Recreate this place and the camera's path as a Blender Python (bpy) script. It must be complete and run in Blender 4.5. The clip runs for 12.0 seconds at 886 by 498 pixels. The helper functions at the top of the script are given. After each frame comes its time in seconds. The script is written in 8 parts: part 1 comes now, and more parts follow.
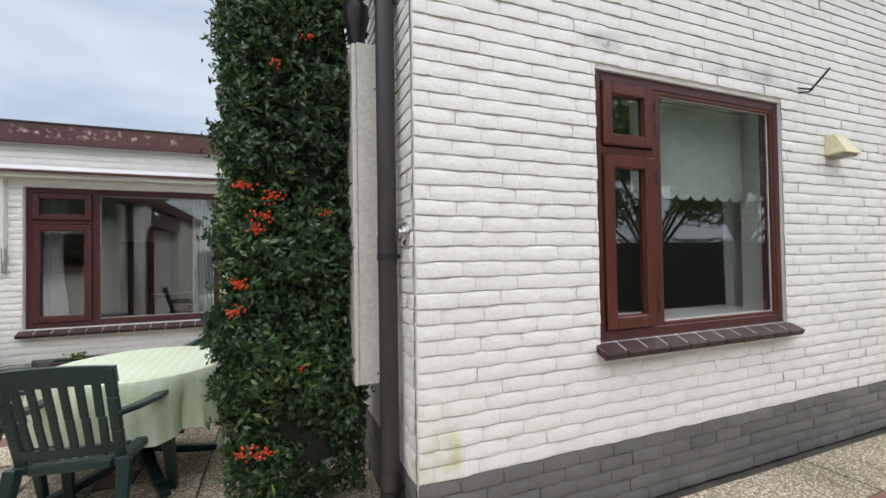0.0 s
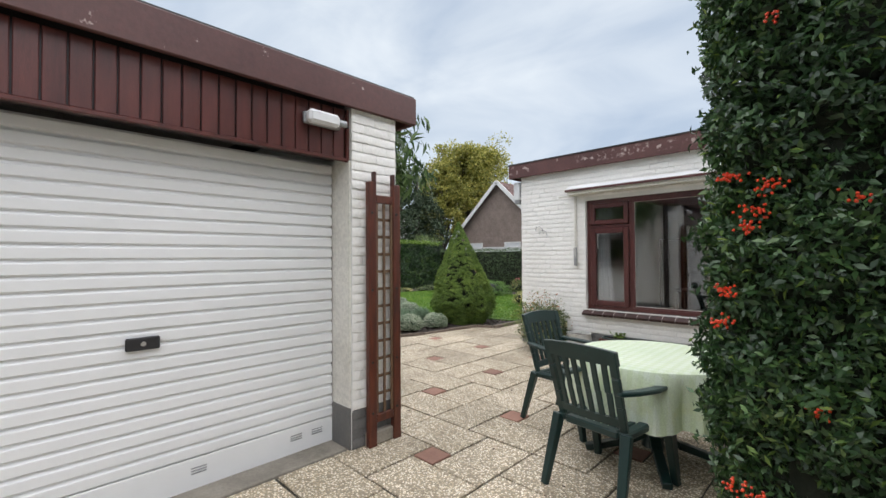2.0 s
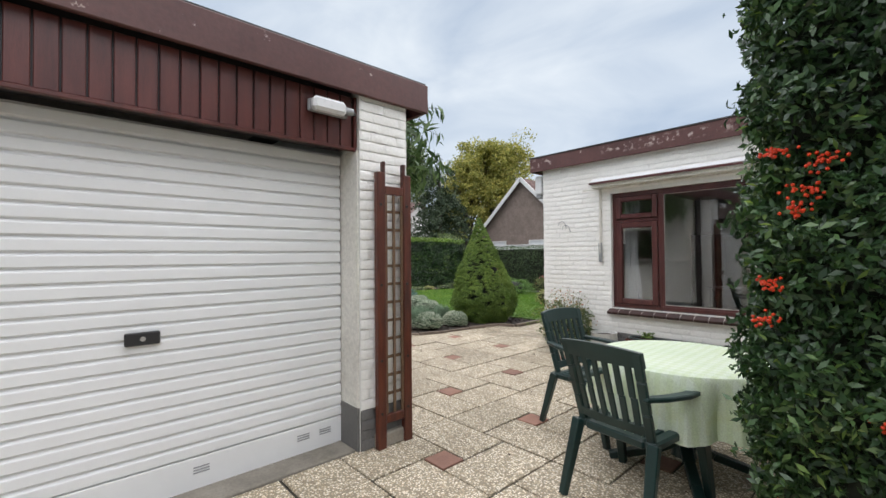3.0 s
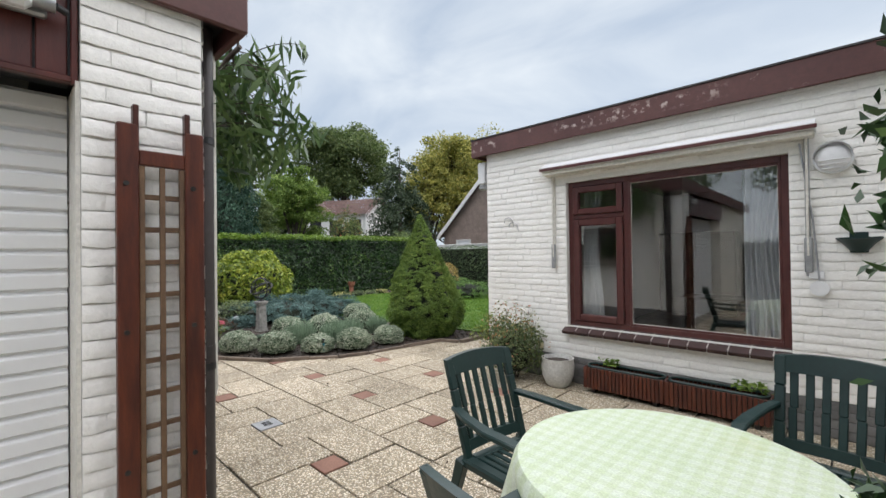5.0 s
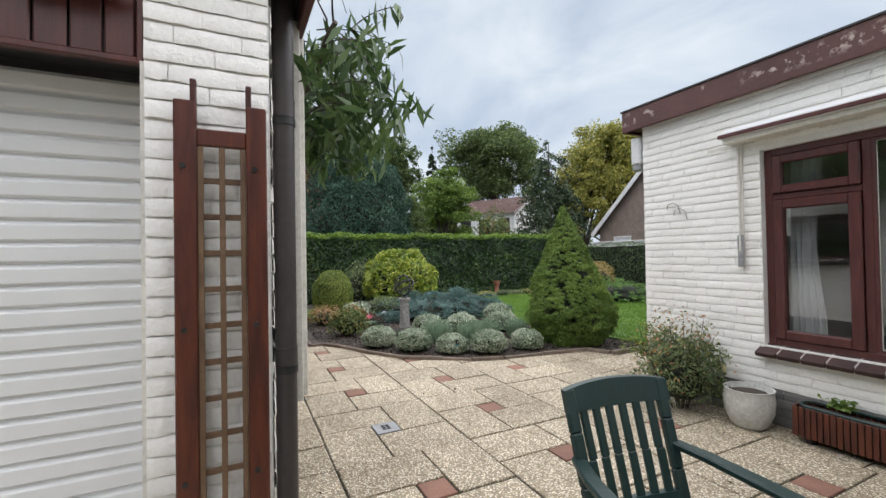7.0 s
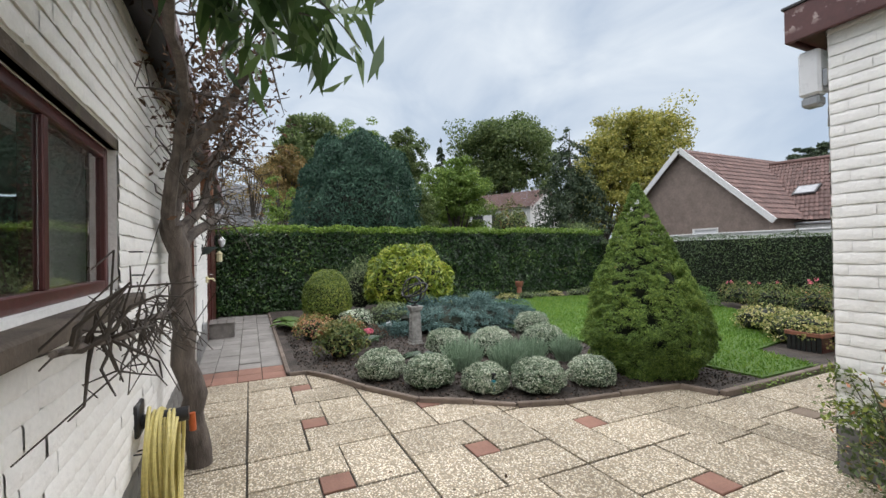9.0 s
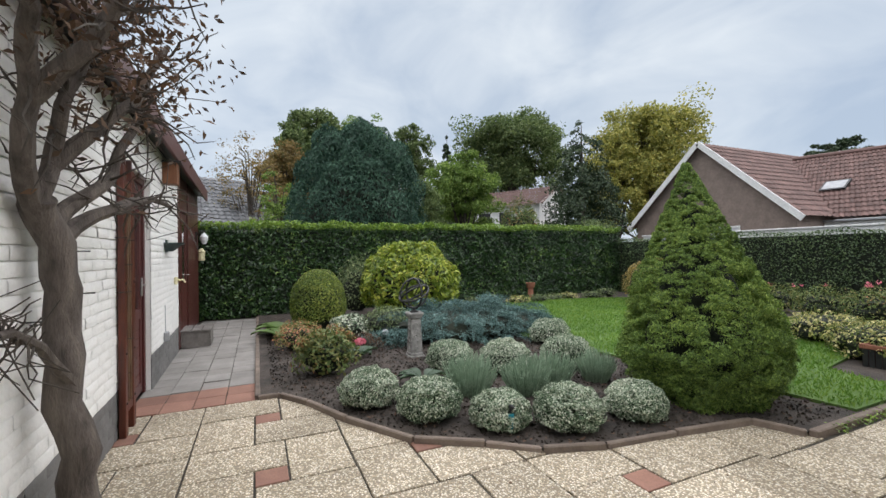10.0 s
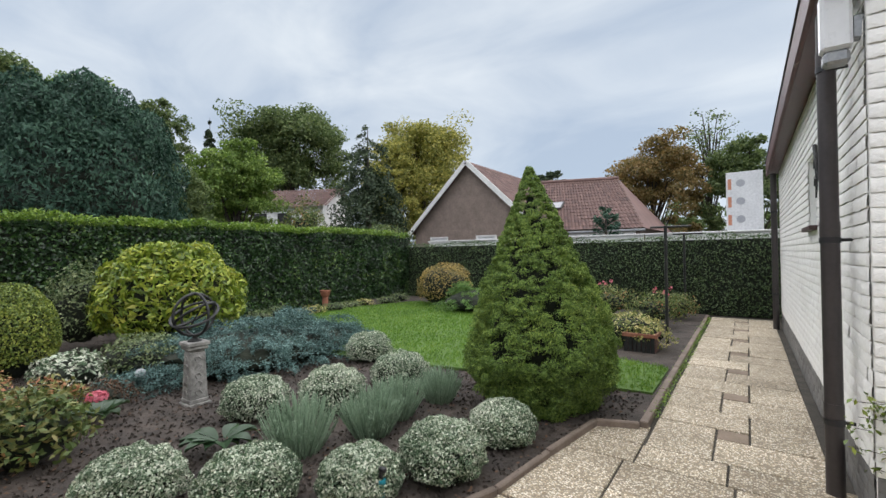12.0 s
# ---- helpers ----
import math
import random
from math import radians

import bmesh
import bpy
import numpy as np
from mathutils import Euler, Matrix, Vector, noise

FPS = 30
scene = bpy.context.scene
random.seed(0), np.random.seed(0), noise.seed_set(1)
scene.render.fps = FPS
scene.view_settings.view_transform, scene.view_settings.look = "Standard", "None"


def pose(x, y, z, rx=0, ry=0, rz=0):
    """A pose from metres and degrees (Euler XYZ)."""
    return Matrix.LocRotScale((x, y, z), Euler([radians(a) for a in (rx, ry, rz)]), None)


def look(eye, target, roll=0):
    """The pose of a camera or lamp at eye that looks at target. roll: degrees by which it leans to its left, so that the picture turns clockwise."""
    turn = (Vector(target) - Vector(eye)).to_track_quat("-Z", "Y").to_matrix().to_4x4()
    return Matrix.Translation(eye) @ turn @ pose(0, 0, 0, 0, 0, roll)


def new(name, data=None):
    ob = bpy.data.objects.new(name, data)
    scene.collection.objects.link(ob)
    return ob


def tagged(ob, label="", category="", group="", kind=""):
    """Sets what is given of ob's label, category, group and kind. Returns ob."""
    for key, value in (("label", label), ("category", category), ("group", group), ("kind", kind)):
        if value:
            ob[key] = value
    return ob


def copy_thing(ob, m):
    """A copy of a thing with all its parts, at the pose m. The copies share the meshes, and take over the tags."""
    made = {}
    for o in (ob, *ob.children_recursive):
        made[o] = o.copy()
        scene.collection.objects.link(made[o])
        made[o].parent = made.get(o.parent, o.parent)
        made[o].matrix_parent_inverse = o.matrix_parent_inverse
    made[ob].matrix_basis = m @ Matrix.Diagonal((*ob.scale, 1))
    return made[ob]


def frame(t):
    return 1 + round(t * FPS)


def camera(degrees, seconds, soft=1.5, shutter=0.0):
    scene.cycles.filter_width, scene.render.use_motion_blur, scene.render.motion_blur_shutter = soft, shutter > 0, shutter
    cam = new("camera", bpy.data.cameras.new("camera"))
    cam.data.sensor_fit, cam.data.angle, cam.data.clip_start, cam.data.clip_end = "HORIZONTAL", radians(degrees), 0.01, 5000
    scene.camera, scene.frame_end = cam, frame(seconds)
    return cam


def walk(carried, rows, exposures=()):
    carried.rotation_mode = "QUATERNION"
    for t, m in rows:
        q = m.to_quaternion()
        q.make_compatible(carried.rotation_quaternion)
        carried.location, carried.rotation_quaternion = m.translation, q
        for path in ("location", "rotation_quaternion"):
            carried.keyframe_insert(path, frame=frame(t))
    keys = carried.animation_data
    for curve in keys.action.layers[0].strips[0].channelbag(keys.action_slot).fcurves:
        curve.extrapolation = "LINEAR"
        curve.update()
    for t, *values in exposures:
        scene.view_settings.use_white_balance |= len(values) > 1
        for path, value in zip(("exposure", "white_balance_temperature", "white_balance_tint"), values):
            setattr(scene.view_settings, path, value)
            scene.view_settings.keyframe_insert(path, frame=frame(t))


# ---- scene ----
EXPOSURE = 0.52
cam = camera(93.0, 12.0)
PATH = [
    (0, (0.004, 0.087, 1.359), (0.742, 1.945, 1.393), -0.9),
    (0.5, (0.063, 0.18, 1.37), (0.12, 2.179, 1.406), -0.9),
    (1, (0.129, 0.189, 1.37), (-0.483, 2.092, 1.419), -0.5),
    (1.5, (0.186, 0.198, 1.385), (-0.942, 1.849, 1.43), -0.5),
    (2, (0.214, 0.221, 1.39), (-1.181, 1.653, 1.428), -0.4),
    (2.5, (0.219, 0.26, 1.379), (-1.262, 1.603, 1.417), -0.4),
    (3, (0.16, 0.399, 1.353), (-1.316, 1.748, 1.386), -0.5),
    (3.5, (-0.002, 0.725, 1.326), (-1.406, 2.149, 1.361), -0.6),
    (3.7, (-0.056, 0.866, 1.338), (-1.425, 2.323, 1.371), -0.7),
    (5.3, (-0.357, 1.915, 1.441), (-1.754, 3.347, 1.453), -0.8),
    (5.5, (-0.349, 2.009, 1.435), (-1.791, 3.395, 1.453), -1.0),
    (6, (-0.366, 2.173, 1.425), (-1.953, 3.39, 1.455), -1.0),
    (6.5, (-0.441, 2.2, 1.432), (-2.166, 3.212, 1.457), -0.9),
    (7, (-0.619, 2.254, 1.393), (-2.422, 3.119, 1.422), -1.0),
    (7.2, (-0.717, 2.302, 1.404), (-2.535, 3.134, 1.424), -1.2),
    (8.8, (-2.166, 2.761, 1.359), (-3.972, 3.619, 1.38), -1.0),
    (9, (-2.337, 2.835, 1.369), (-4.154, 3.67, 1.388), -1.0),
    (9.5, (-2.754, 3.041, 1.361), (-4.597, 3.817, 1.38), -1.0),
    (10, (-3.143, 3.23, 1.341), (-4.972, 4.039, 1.359), -0.9),
    (10.5, (-3.522, 3.338, 1.327), (-5.25, 4.346, 1.346), -0.9),
    (11, (-3.827, 3.359, 1.322), (-5.395, 4.6, 1.343), -0.6),
    (11.5, (-4.024, 3.336, 1.337), (-5.374, 4.812, 1.359), -0.6),
    (12, (-4.153, 3.291, 1.348), (-5.325, 4.911, 1.373), -0.7),
]
walk(cam, [(t, look(eye, target, roll)) for t, eye, target, roll in PATH], exposures=[(0.0, EXPOSURE + 0.08), (7.0, EXPOSURE + 0.06), (9.5, EXPOSURE + 0.03), (10.5, EXPOSURE - 0.03), (12.0, EXPOSURE)])

# ---- sky and sun ----
world = bpy.data.worlds.new("overcast_sky")
scene.world = world
world.use_nodes = True
wn, wl = world.node_tree.nodes, world.node_tree.links
wn.clear()
sky = wn.new("ShaderNodeTexSky")
sky.sky_type = 'NISHITA'
sky.sun_disc = False
sky.sun_elevation, sky.sun_rotation = radians(42), radians(200)
sky_bg = wn.new("ShaderNodeBackground")
sky_bg.inputs[1].default_value = 0.08
wl.new(sky.outputs[0], sky_bg.inputs[0])
wcoord = wn.new("ShaderNodeTexCoord")
wmap = wn.new("ShaderNodeMapping")
wmap.inputs["Rotation"].default_value = (0.0, 0.0, radians(25))
wmap.inputs["Scale"].default_value = (1.0, 3.2, 5.0)
wl.new(wcoord.outputs["Generated"], wmap.inputs[0])
wnoise = wn.new("ShaderNodeTexNoise")
wnoise.inputs["Scale"].default_value = 1.3
wnoise.inputs["Detail"].default_value = 7.0
wnoise.inputs["Roughness"].default_value = 0.52
wnoise.inputs["Distortion"].default_value = 0.5
wl.new(wmap.outputs[0], wnoise.inputs["Vector"])
wramp = wn.new("ShaderNodeValToRGB")
wramp.color_ramp.elements[0].position, wramp.color_ramp.elements[0].color = 0.30, (0.47, 0.56, 0.69, 1)
wramp.color_ramp.elements[1].position, wramp.color_ramp.elements[1].color = 0.68, (0.78, 0.84, 0.90, 1)
wl.new(wnoise.outputs[0], wramp.inputs[0])
cloud_bg = wn.new("ShaderNodeBackground")
cloud_bg.inputs[1].default_value = 0.76
wl.new(wramp.outputs[0], cloud_bg.inputs[0])
wmix = wn.new("ShaderNodeMixShader")
wmix.inputs[0].default_value = 0.88
wl.new(sky_bg.outputs[0], wmix.inputs[1])
wl.new(cloud_bg.outputs[0], wmix.inputs[2])
wout = wn.new("ShaderNodeOutputWorld")
wl.new(wmix.outputs[0], wout.inputs[0])

sun_data = bpy.data.lights.new("sun", 'SUN')
sun_data.energy, sun_data.angle, sun_data.color = 3.3, radians(130), (1.0, 0.96, 0.975)
sun = new("sun", sun_data)
sun.matrix_world = look((1, 2.2, 14), (0, 0, 0))

# ---- materials ----
def ramp_node(nt, stops):
    r = nt.nodes.new("ShaderNodeValToRGB")
    el = r.color_ramp.elements
    while len(el) < len(stops):
        el.new(0.5)
    for e, (p, c) in zip(el, stops):
        e.position, e.color = p, (*c, 1)
    return r


def noise_node(nt, scale, detail=4.0, rough=0.55, stretch=None):
    geo = nt.nodes.new("ShaderNodeNewGeometry")
    n = nt.nodes.new("ShaderNodeTexNoise")
    n.inputs["Scale"].default_value, n.inputs["Detail"].default_value, n.inputs["Roughness"].default_value = scale, detail, rough
    if stretch:
        m = nt.nodes.new("ShaderNodeMapping")
        m.inputs["Scale"].default_value = stretch
        nt.links.new(geo.outputs["Position"], m.inputs[0])
        nt.links.new(m.outputs[0], n.inputs["Vector"])
    else:
        nt.links.new(geo.outputs["Position"], n.inputs["Vector"])
    return n


def mixed(nt, a, b, fac, mode='MIX'):
    m = nt.nodes.new("ShaderNodeMix")
    m.data_type, m.blend_type = 'RGBA', mode
    for sock, v in ((m.inputs[0], fac), (m.inputs[6], a), (m.inputs[7], b)):
        if hasattr(v, "is_linked"):
            nt.links.new(v, sock)
        elif isinstance(v, tuple):
            sock.default_value = (*v, 1)
        else:
            sock.default_value = v
    return m.outputs[2]


def material(name, dark, light, rough=0.6, big=1.5, fine=40.0, bump=0.15, metal=0.0, vary="", amount=0.25, stain=None, stretch=None, stain_scale=0.8, stain_at=(0.55, 0.72), translucent=0.0, specular=0.5, grain=0.8):
    """A surface with broad and fine variation, optional stains, and variation from piece to piece."""
    m = bpy.data.materials.new(name)
    m.use_nodes = True
    nt = m.node_tree
    bsdf = nt.nodes["Principled BSDF"]
    n1, n2 = noise_node(nt, big, 5, 0.6, stretch), noise_node(nt, fine, 4, 0.6, stretch)
    col = mixed(nt, dark, light, ramp_out(nt, n1.outputs[0], 0.3, 0.7))
    grain_ramp = ramp_node(nt, [(0.25, (0.72, 0.72, 0.72)), (0.75, (1.12, 1.12, 1.12))])
    nt.links.new(n2.outputs[0], grain_ramp.inputs[0])
    col = mixed(nt, col, grain_ramp.outputs[0], grain, 'MULTIPLY')
    if vary:
        src = nt.nodes.new("ShaderNodeObjectInfo").outputs["Random"] if vary == "object" else nt.nodes.new("ShaderNodeNewGeometry").outputs["Random Per Island"]
        r = ramp_node(nt, [(0.0, (1 - amount,) * 3), (1.0, (1 + amount,) * 3)])
        nt.links.new(src, r.inputs[0])
        col = mixed(nt, col, r.outputs[0], 1.0, 'MULTIPLY')
    if stain:
        n3 = noise_node(nt, stain_scale, 8, 0.7)
        col = mixed(nt, col, stain, ramp_out(nt, n3.outputs[0], *stain_at))
    nt.links.new(col, bsdf.inputs["Base Color"])
    rr = nt.nodes.new("ShaderNodeMapRange")
    rr.inputs[3].default_value, rr.inputs[4].default_value = max(rough - 0.12, 0.02), min(rough + 0.12, 1)
    nt.links.new(n2.outputs[0], rr.inputs[0])
    nt.links.new(rr.outputs[0], bsdf.inputs["Roughness"])
    bsdf.inputs["Metallic"].default_value = metal
    bsdf.inputs["Specular IOR Level"].default_value = specular
    if bump:
        b = nt.nodes.new("ShaderNodeBump")
        b.inputs["Strength"].default_value, b.inputs["Distance"].default_value = bump, 0.01
        nt.links.new(n2.outputs[0], b.inputs["Height"])
        nt.links.new(b.outputs[0], bsdf.inputs["Normal"])
    if translucent:
        t = nt.nodes.new("ShaderNodeBsdfTranslucent")
        nt.links.new(col, t.inputs[0])
        mx = nt.nodes.new("ShaderNodeMixShader")
        mx.inputs[0].default_value = translucent
        nt.links.new(bsdf.outputs[0], mx.inputs[1])
        nt.links.new(t.outputs[0], mx.inputs[2])
        nt.links.new(mx.outputs[0], nt.nodes["Material Output"].inputs[0])
    return m


def ramp_out(nt, sock, a, b):
    r = nt.nodes.new("ShaderNodeMapRange")
    r.inputs[1].default_value, r.inputs[2].default_value = a, b
    r.clamp = True
    nt.links.new(sock, r.inputs[0])
    return r.outputs[0]


def leaf_material(name, stops, rough=0.45, translucent=0.25):
    """Leaves coloured one by one from a ramp."""
    m = bpy.data.materials.new(name)
    m.use_nodes = True
    nt = m.node_tree
    bsdf = nt.nodes["Principled BSDF"]
    geo = nt.nodes.new("ShaderNodeNewGeometry")
    n = noise_node(nt, 1.7, 3)
    add = nt.nodes.new("ShaderNodeMath")
    add.operation = 'MULTIPLY_ADD'
    nt.links.new(geo.outputs["Random Per Island"], add.inputs[0])
    add.inputs[1].default_value = 0.72
    sub = nt.nodes.new("ShaderNodeMath")
    sub.operation = 'MULTIPLY_ADD'
    nt.links.new(n.outputs[0], sub.inputs[0])
    sub.inputs[1].default_value, sub.inputs[2].default_value = 0.9, -0.31
    nt.links.new(sub.outputs[0], add.inputs[2])
    r = ramp_node(nt, [(k, (min(1, c[0] * 1.10), c[1], c[2] * 0.93)) for k, c in stops])
    nt.links.new(add.outputs[0], r.inputs[0])
    nt.links.new(r.outputs[0], bsdf.inputs["Base Color"])
    bsdf.inputs["Roughness"].default_value = rough
    bsdf.inputs["Specular IOR Level"].default_value = 0.5
    t = nt.nodes.new("ShaderNodeBsdfTranslucent")
    nt.links.new(r.outputs[0], t.inputs[0])
    mx = nt.nodes.new("ShaderNodeMixShader")
    mx.inputs[0].default_value = translucent
    nt.links.new(bsdf.outputs[0], mx.inputs[1])
    nt.links.new(t.outputs[0], mx.inputs[2])
    nt.links.new(mx.outputs[0], nt.nodes["Material Output"].inputs[0])
    return m


def aggregate_material(name, tint, vary=True):
    """Exposed-aggregate concrete: pebbles of many colours in a cement matrix."""
    m = bpy.data.materials.new(name)
    m.use_nodes = True
    nt = m.node_tree
    bsdf = nt.nodes["Principled BSDF"]
    geo = nt.nodes.new("ShaderNodeNewGeometry")
    v = nt.nodes.new("ShaderNodeTexVoronoi")
    v.inputs["Scale"].default_value = 80.0
    nt.links.new(geo.outputs["Position"], v.inputs["Vector"])
    hue = nt.nodes.new("ShaderNodeSeparateColor")
    nt.links.new(v.outputs["Color"], hue.inputs[0])
    r = ramp_node(nt, [(0.0, (0.22, 0.17, 0.12)), (0.2, (0.50, 0.42, 0.31)), (0.5, (0.76, 0.69, 0.57)), (0.8, (0.88, 0.84, 0.76)), (1.0, (0.96, 0.94, 0.90))])
    nt.links.new(hue.outputs[0], r.inputs[0])
    gap = ramp_out(nt, v.outputs["Distance"], 0.34, 0.58)
    col = mixed(nt, r.outputs[0], (0.30, 0.265, 0.21), gap)
    col = mixed(nt, col, tint, 1.0, 'MULTIPLY')
    big = noise_node(nt, 0.9, 6, 0.65)
    shade = ramp_node(nt, [(0.3, (0.62, 0.60, 0.55)), (0.62, (1.08, 1.06, 1.02))])
    nt.links.new(big.outputs[0], shade.inputs[0])
    col = mixed(nt, col, shade.outputs[0], 1.0, 'MULTIPLY')
    if vary:
        rv = ramp_node(nt, [(0.0, (0.84, 0.83, 0.80)), (1.0, (1.10, 1.09, 1.06))])
        nt.links.new(nt.nodes.new("ShaderNodeObjectInfo").outputs["Random"], rv.inputs[0])
        col = mixed(nt, col, rv.outputs[0], 1.0, 'MULTIPLY')
    nt.links.new(col, bsdf.inputs["Base Color"])
    bsdf.inputs["Roughness"].default_value = 0.8
    b = nt.nodes.new("ShaderNodeBump")
    b.invert = True
    b.inputs["Strength"].default_value, b.inputs["Distance"].default_value = 0.7, 0.006
    nt.links.new(v.outputs["Distance"], b.inputs["Height"])
    nt.links.new(b.outputs[0], bsdf.inputs["Normal"])
    return m


def glass_material(name):
    m = bpy.data.materials.new(name)
    m.use_nodes = True
    b = m.node_tree.nodes["Principled BSDF"]
    b.inputs["Base Color"].default_value = (0.93, 0.96, 0.95, 1)
    b.inputs["Roughness"].default_value = 0.01
    b.inputs["IOR"].default_value = 1.95
    b.inputs["Transmission Weight"].default_value = 1.0
    return m


M_WHITE = material("white_painted_brick", (0.80, 0.788, 0.745), (0.872, 0.862, 0.825), 0.5, 1.4, 48, 0.45, vary="island", amount=0.02, grain=0.30, stain=(0.62, 0.60, 0.54), stain_scale=1.3, stain_at=(0.66, 0.90))
M_MORTAR = material("white_painted_mortar", (0.74, 0.74, 0.71), (0.83, 0.83, 0.80), 0.7, 1.5, 70, 0.4, grain=0.4)
M_PLINTH = material("dark_grey_painted_plinth", (0.115, 0.113, 0.110), (0.185, 0.18, 0.172), 0.6, 2.0, 60, 0.35, vary="island", amount=0.15)
M_PLINTHJ = material("dark_plinth_joint", (0.045, 0.045, 0.045), (0.075, 0.074, 0.072), 0.8, 2.0, 60, 0.3)
M_PLASTER = material("cream_plaster", (0.70, 0.68, 0.60), (0.80, 0.78, 0.71), 0.7, 1.0, 30, 0.1)
M_SOOT = material("grey_weather_stain", (0.20, 0.20, 0.19), (0.52, 0.51, 0.47), 0.8, 6, 60, 0.2)
M_FASCIA = material("flaking_brown_paint", (0.080, 0.030, 0.028), (0.125, 0.052, 0.046), 0.5, 1.5, 30, 0.15, stain=(0.42, 0.33, 0.29), stain_scale=5.5, stain_at=(0.635, 0.665))
M_BROWN = material("dark_brown_painted_wood", (0.055, 0.015, 0.013), (0.115, 0.031, 0.025), 0.33, 2.5, 60, 0.12, vary="island", amount=0.2, stretch=(6, 6, 0.8))
M_FRAME = material("red_brown_window_varnish", (0.080, 0.019, 0.012), (0.135, 0.037, 0.022), 0.32, 4, 50, 0.08, stretch=(5, 5, 1))
M_FRAME2 = material("dark_maroon_window_varnish", (0.065, 0.018, 0.018), (0.105, 0.032, 0.028), 0.35, 4, 50, 0.08, stretch=(5, 5, 1))
M_TRELLIS = material("oiled_red_brown_hardwood", (0.040, 0.009, 0.006), (0.112, 0.027, 0.012), 0.40, 5, 70, 0.15, vary="island", amount=0.25, stretch=(5, 5, 0.7))
M_LATTICE = material("weathered_brown_lath", (0.095, 0.050, 0.027), (0.19, 0.115, 0.062), 0.6, 6, 70, 0.2)
M_SILL = material("dark_glazed_sill_brick", (0.030, 0.014, 0.013), (0.058, 0.028, 0.025), 0.5, 6, 50, 0.08, vary="island", amount=0.3)
M_JOINT = material("pale_sill_joint", (0.36, 0.33, 0.30), (0.48, 0.44, 0.41), 0.8)
M_DOORWHITE = material("white_coated_steel", (0.72, 0.73, 0.73), (0.79, 0.80, 0.80), 0.38, 0.8, 12, 0.02, grain=0.06, stain=(0.60, 0.60, 0.57), stain_scale=2.2, stain_at=(0.66, 0.9))
M_OFFWHITE = material("weathered_white_board", (0.67, 0.65, 0.59), (0.79, 0.77, 0.71), 0.55, 3, 40, 0.12, stain=(0.38, 0.33, 0.26), stain_scale=3.0, stain_at=(0.68, 0.85))
M_PIPE = material("dark_grey_plastic_pipe", (0.036, 0.030, 0.030), (0.056, 0.047, 0.046), 0.42, 3, 40, 0.05)
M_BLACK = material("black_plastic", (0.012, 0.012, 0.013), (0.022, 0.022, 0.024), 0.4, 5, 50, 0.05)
M_CHROME = material("dull_metal", (0.45, 0.45, 0.44), (0.60, 0.60, 0.59), 0.3, 5, 50, 0.05, metal=0.9)
M_GREYMETAL = material("grey_galvanised_metal", (0.28, 0.29, 0.30), (0.42, 0.43, 0.44), 0.45, 5, 40, 0.05, metal=0.6)
M_LAMPWHITE = material("milky_lamp_plastic", (0.68, 0.69, 0.70), (0.78, 0.79, 0.80), 0.3, 3, 30, 0.02, grain=0.1)
M_CREAM = material("cream_yellow_plastic", (0.66, 0.60, 0.36), (0.74, 0.68, 0.44), 0.5, 4, 40, 0.05)
M_CHAIR = material("dark_green_garden_plastic", (0.006, 0.025, 0.023), (0.012, 0.039, 0.036), 0.38, 3, 60, 0.06)
M_CONCRETE = material("mossy_concrete", (0.20, 0.18, 0.15), (0.34, 0.31, 0.26), 0.85, 3, 60, 0.3, stain=(0.12, 0.11, 0.07), stain_scale=2.5)
M_SAND = material("dark_joint_sand", (0.028, 0.025, 0.019), (0.075, 0.066, 0.05), 0.95, 4, 80, 0.4)
M_SLAB = aggregate_material("washed_pebble_concrete", (1.0, 0.98, 0.945))
M_BROWNTILE = material("worn_brown_paving_tile", (0.165, 0.125, 0.09), (0.27, 0.21, 0.155), 0.85, 3, 70, 0.3, vary="object", amount=0.15)
M_REDTILE = material("faded_red_paving_tile", (0.21, 0.105, 0.075), (0.32, 0.17, 0.12), 0.8, 3, 70, 0.25, vary="object", amount=0.2)
M_GREYTILE = material("weathered_grey_paving_tile", (0.19, 0.18, 0.165), (0.32, 0.30, 0.275), 0.85, 2.5, 70, 0.3, vary="object", amount=0.14)
M_SOIL = material("dark_garden_soil", (0.021, 0.017, 0.0135), (0.092, 0.074, 0.060), 0.95, 4, 38, 1.0)
M_EDGE = material("weathered_edging_stone", (0.13, 0.10, 0.08), (0.24, 0.19, 0.15), 0.85, 5, 60, 0.3, vary="object", amount=0.2)
M_LAWN = material("lawn_earth", (0.062, 0.125, 0.020), (0.10, 0.18, 0.032), 0.9, 1.5, 50, 0.6)
M_BARK = material("rough_grey_brown_bark", (0.050, 0.040, 0.034), (0.175, 0.145, 0.122), 0.9, 6, 40, 0.9, stretch=(3, 3, 0.8))
M_TWIG = material("dark_twig", (0.035, 0.028, 0.022), (0.09, 0.075, 0.06), 0.9, 8, 50, 0.4)
# near-black colour that stands in for the shade deep inside foliage
M_CORE = material("painted_inner_shade", (0.006, 0.010, 0.005), (0.016, 0.022, 0.010), 0.95, 6, 40, 0.5)
M_CLOTH = material("pale_green_tablecloth", (0.66, 0.76, 0.60), (0.76, 0.83, 0.70), 0.85, 2.5, 130, 0.12, stain=(0.60, 0.62, 0.28), stain_scale=2.2, stain_at=(0.58, 0.85), translucent=0.12)


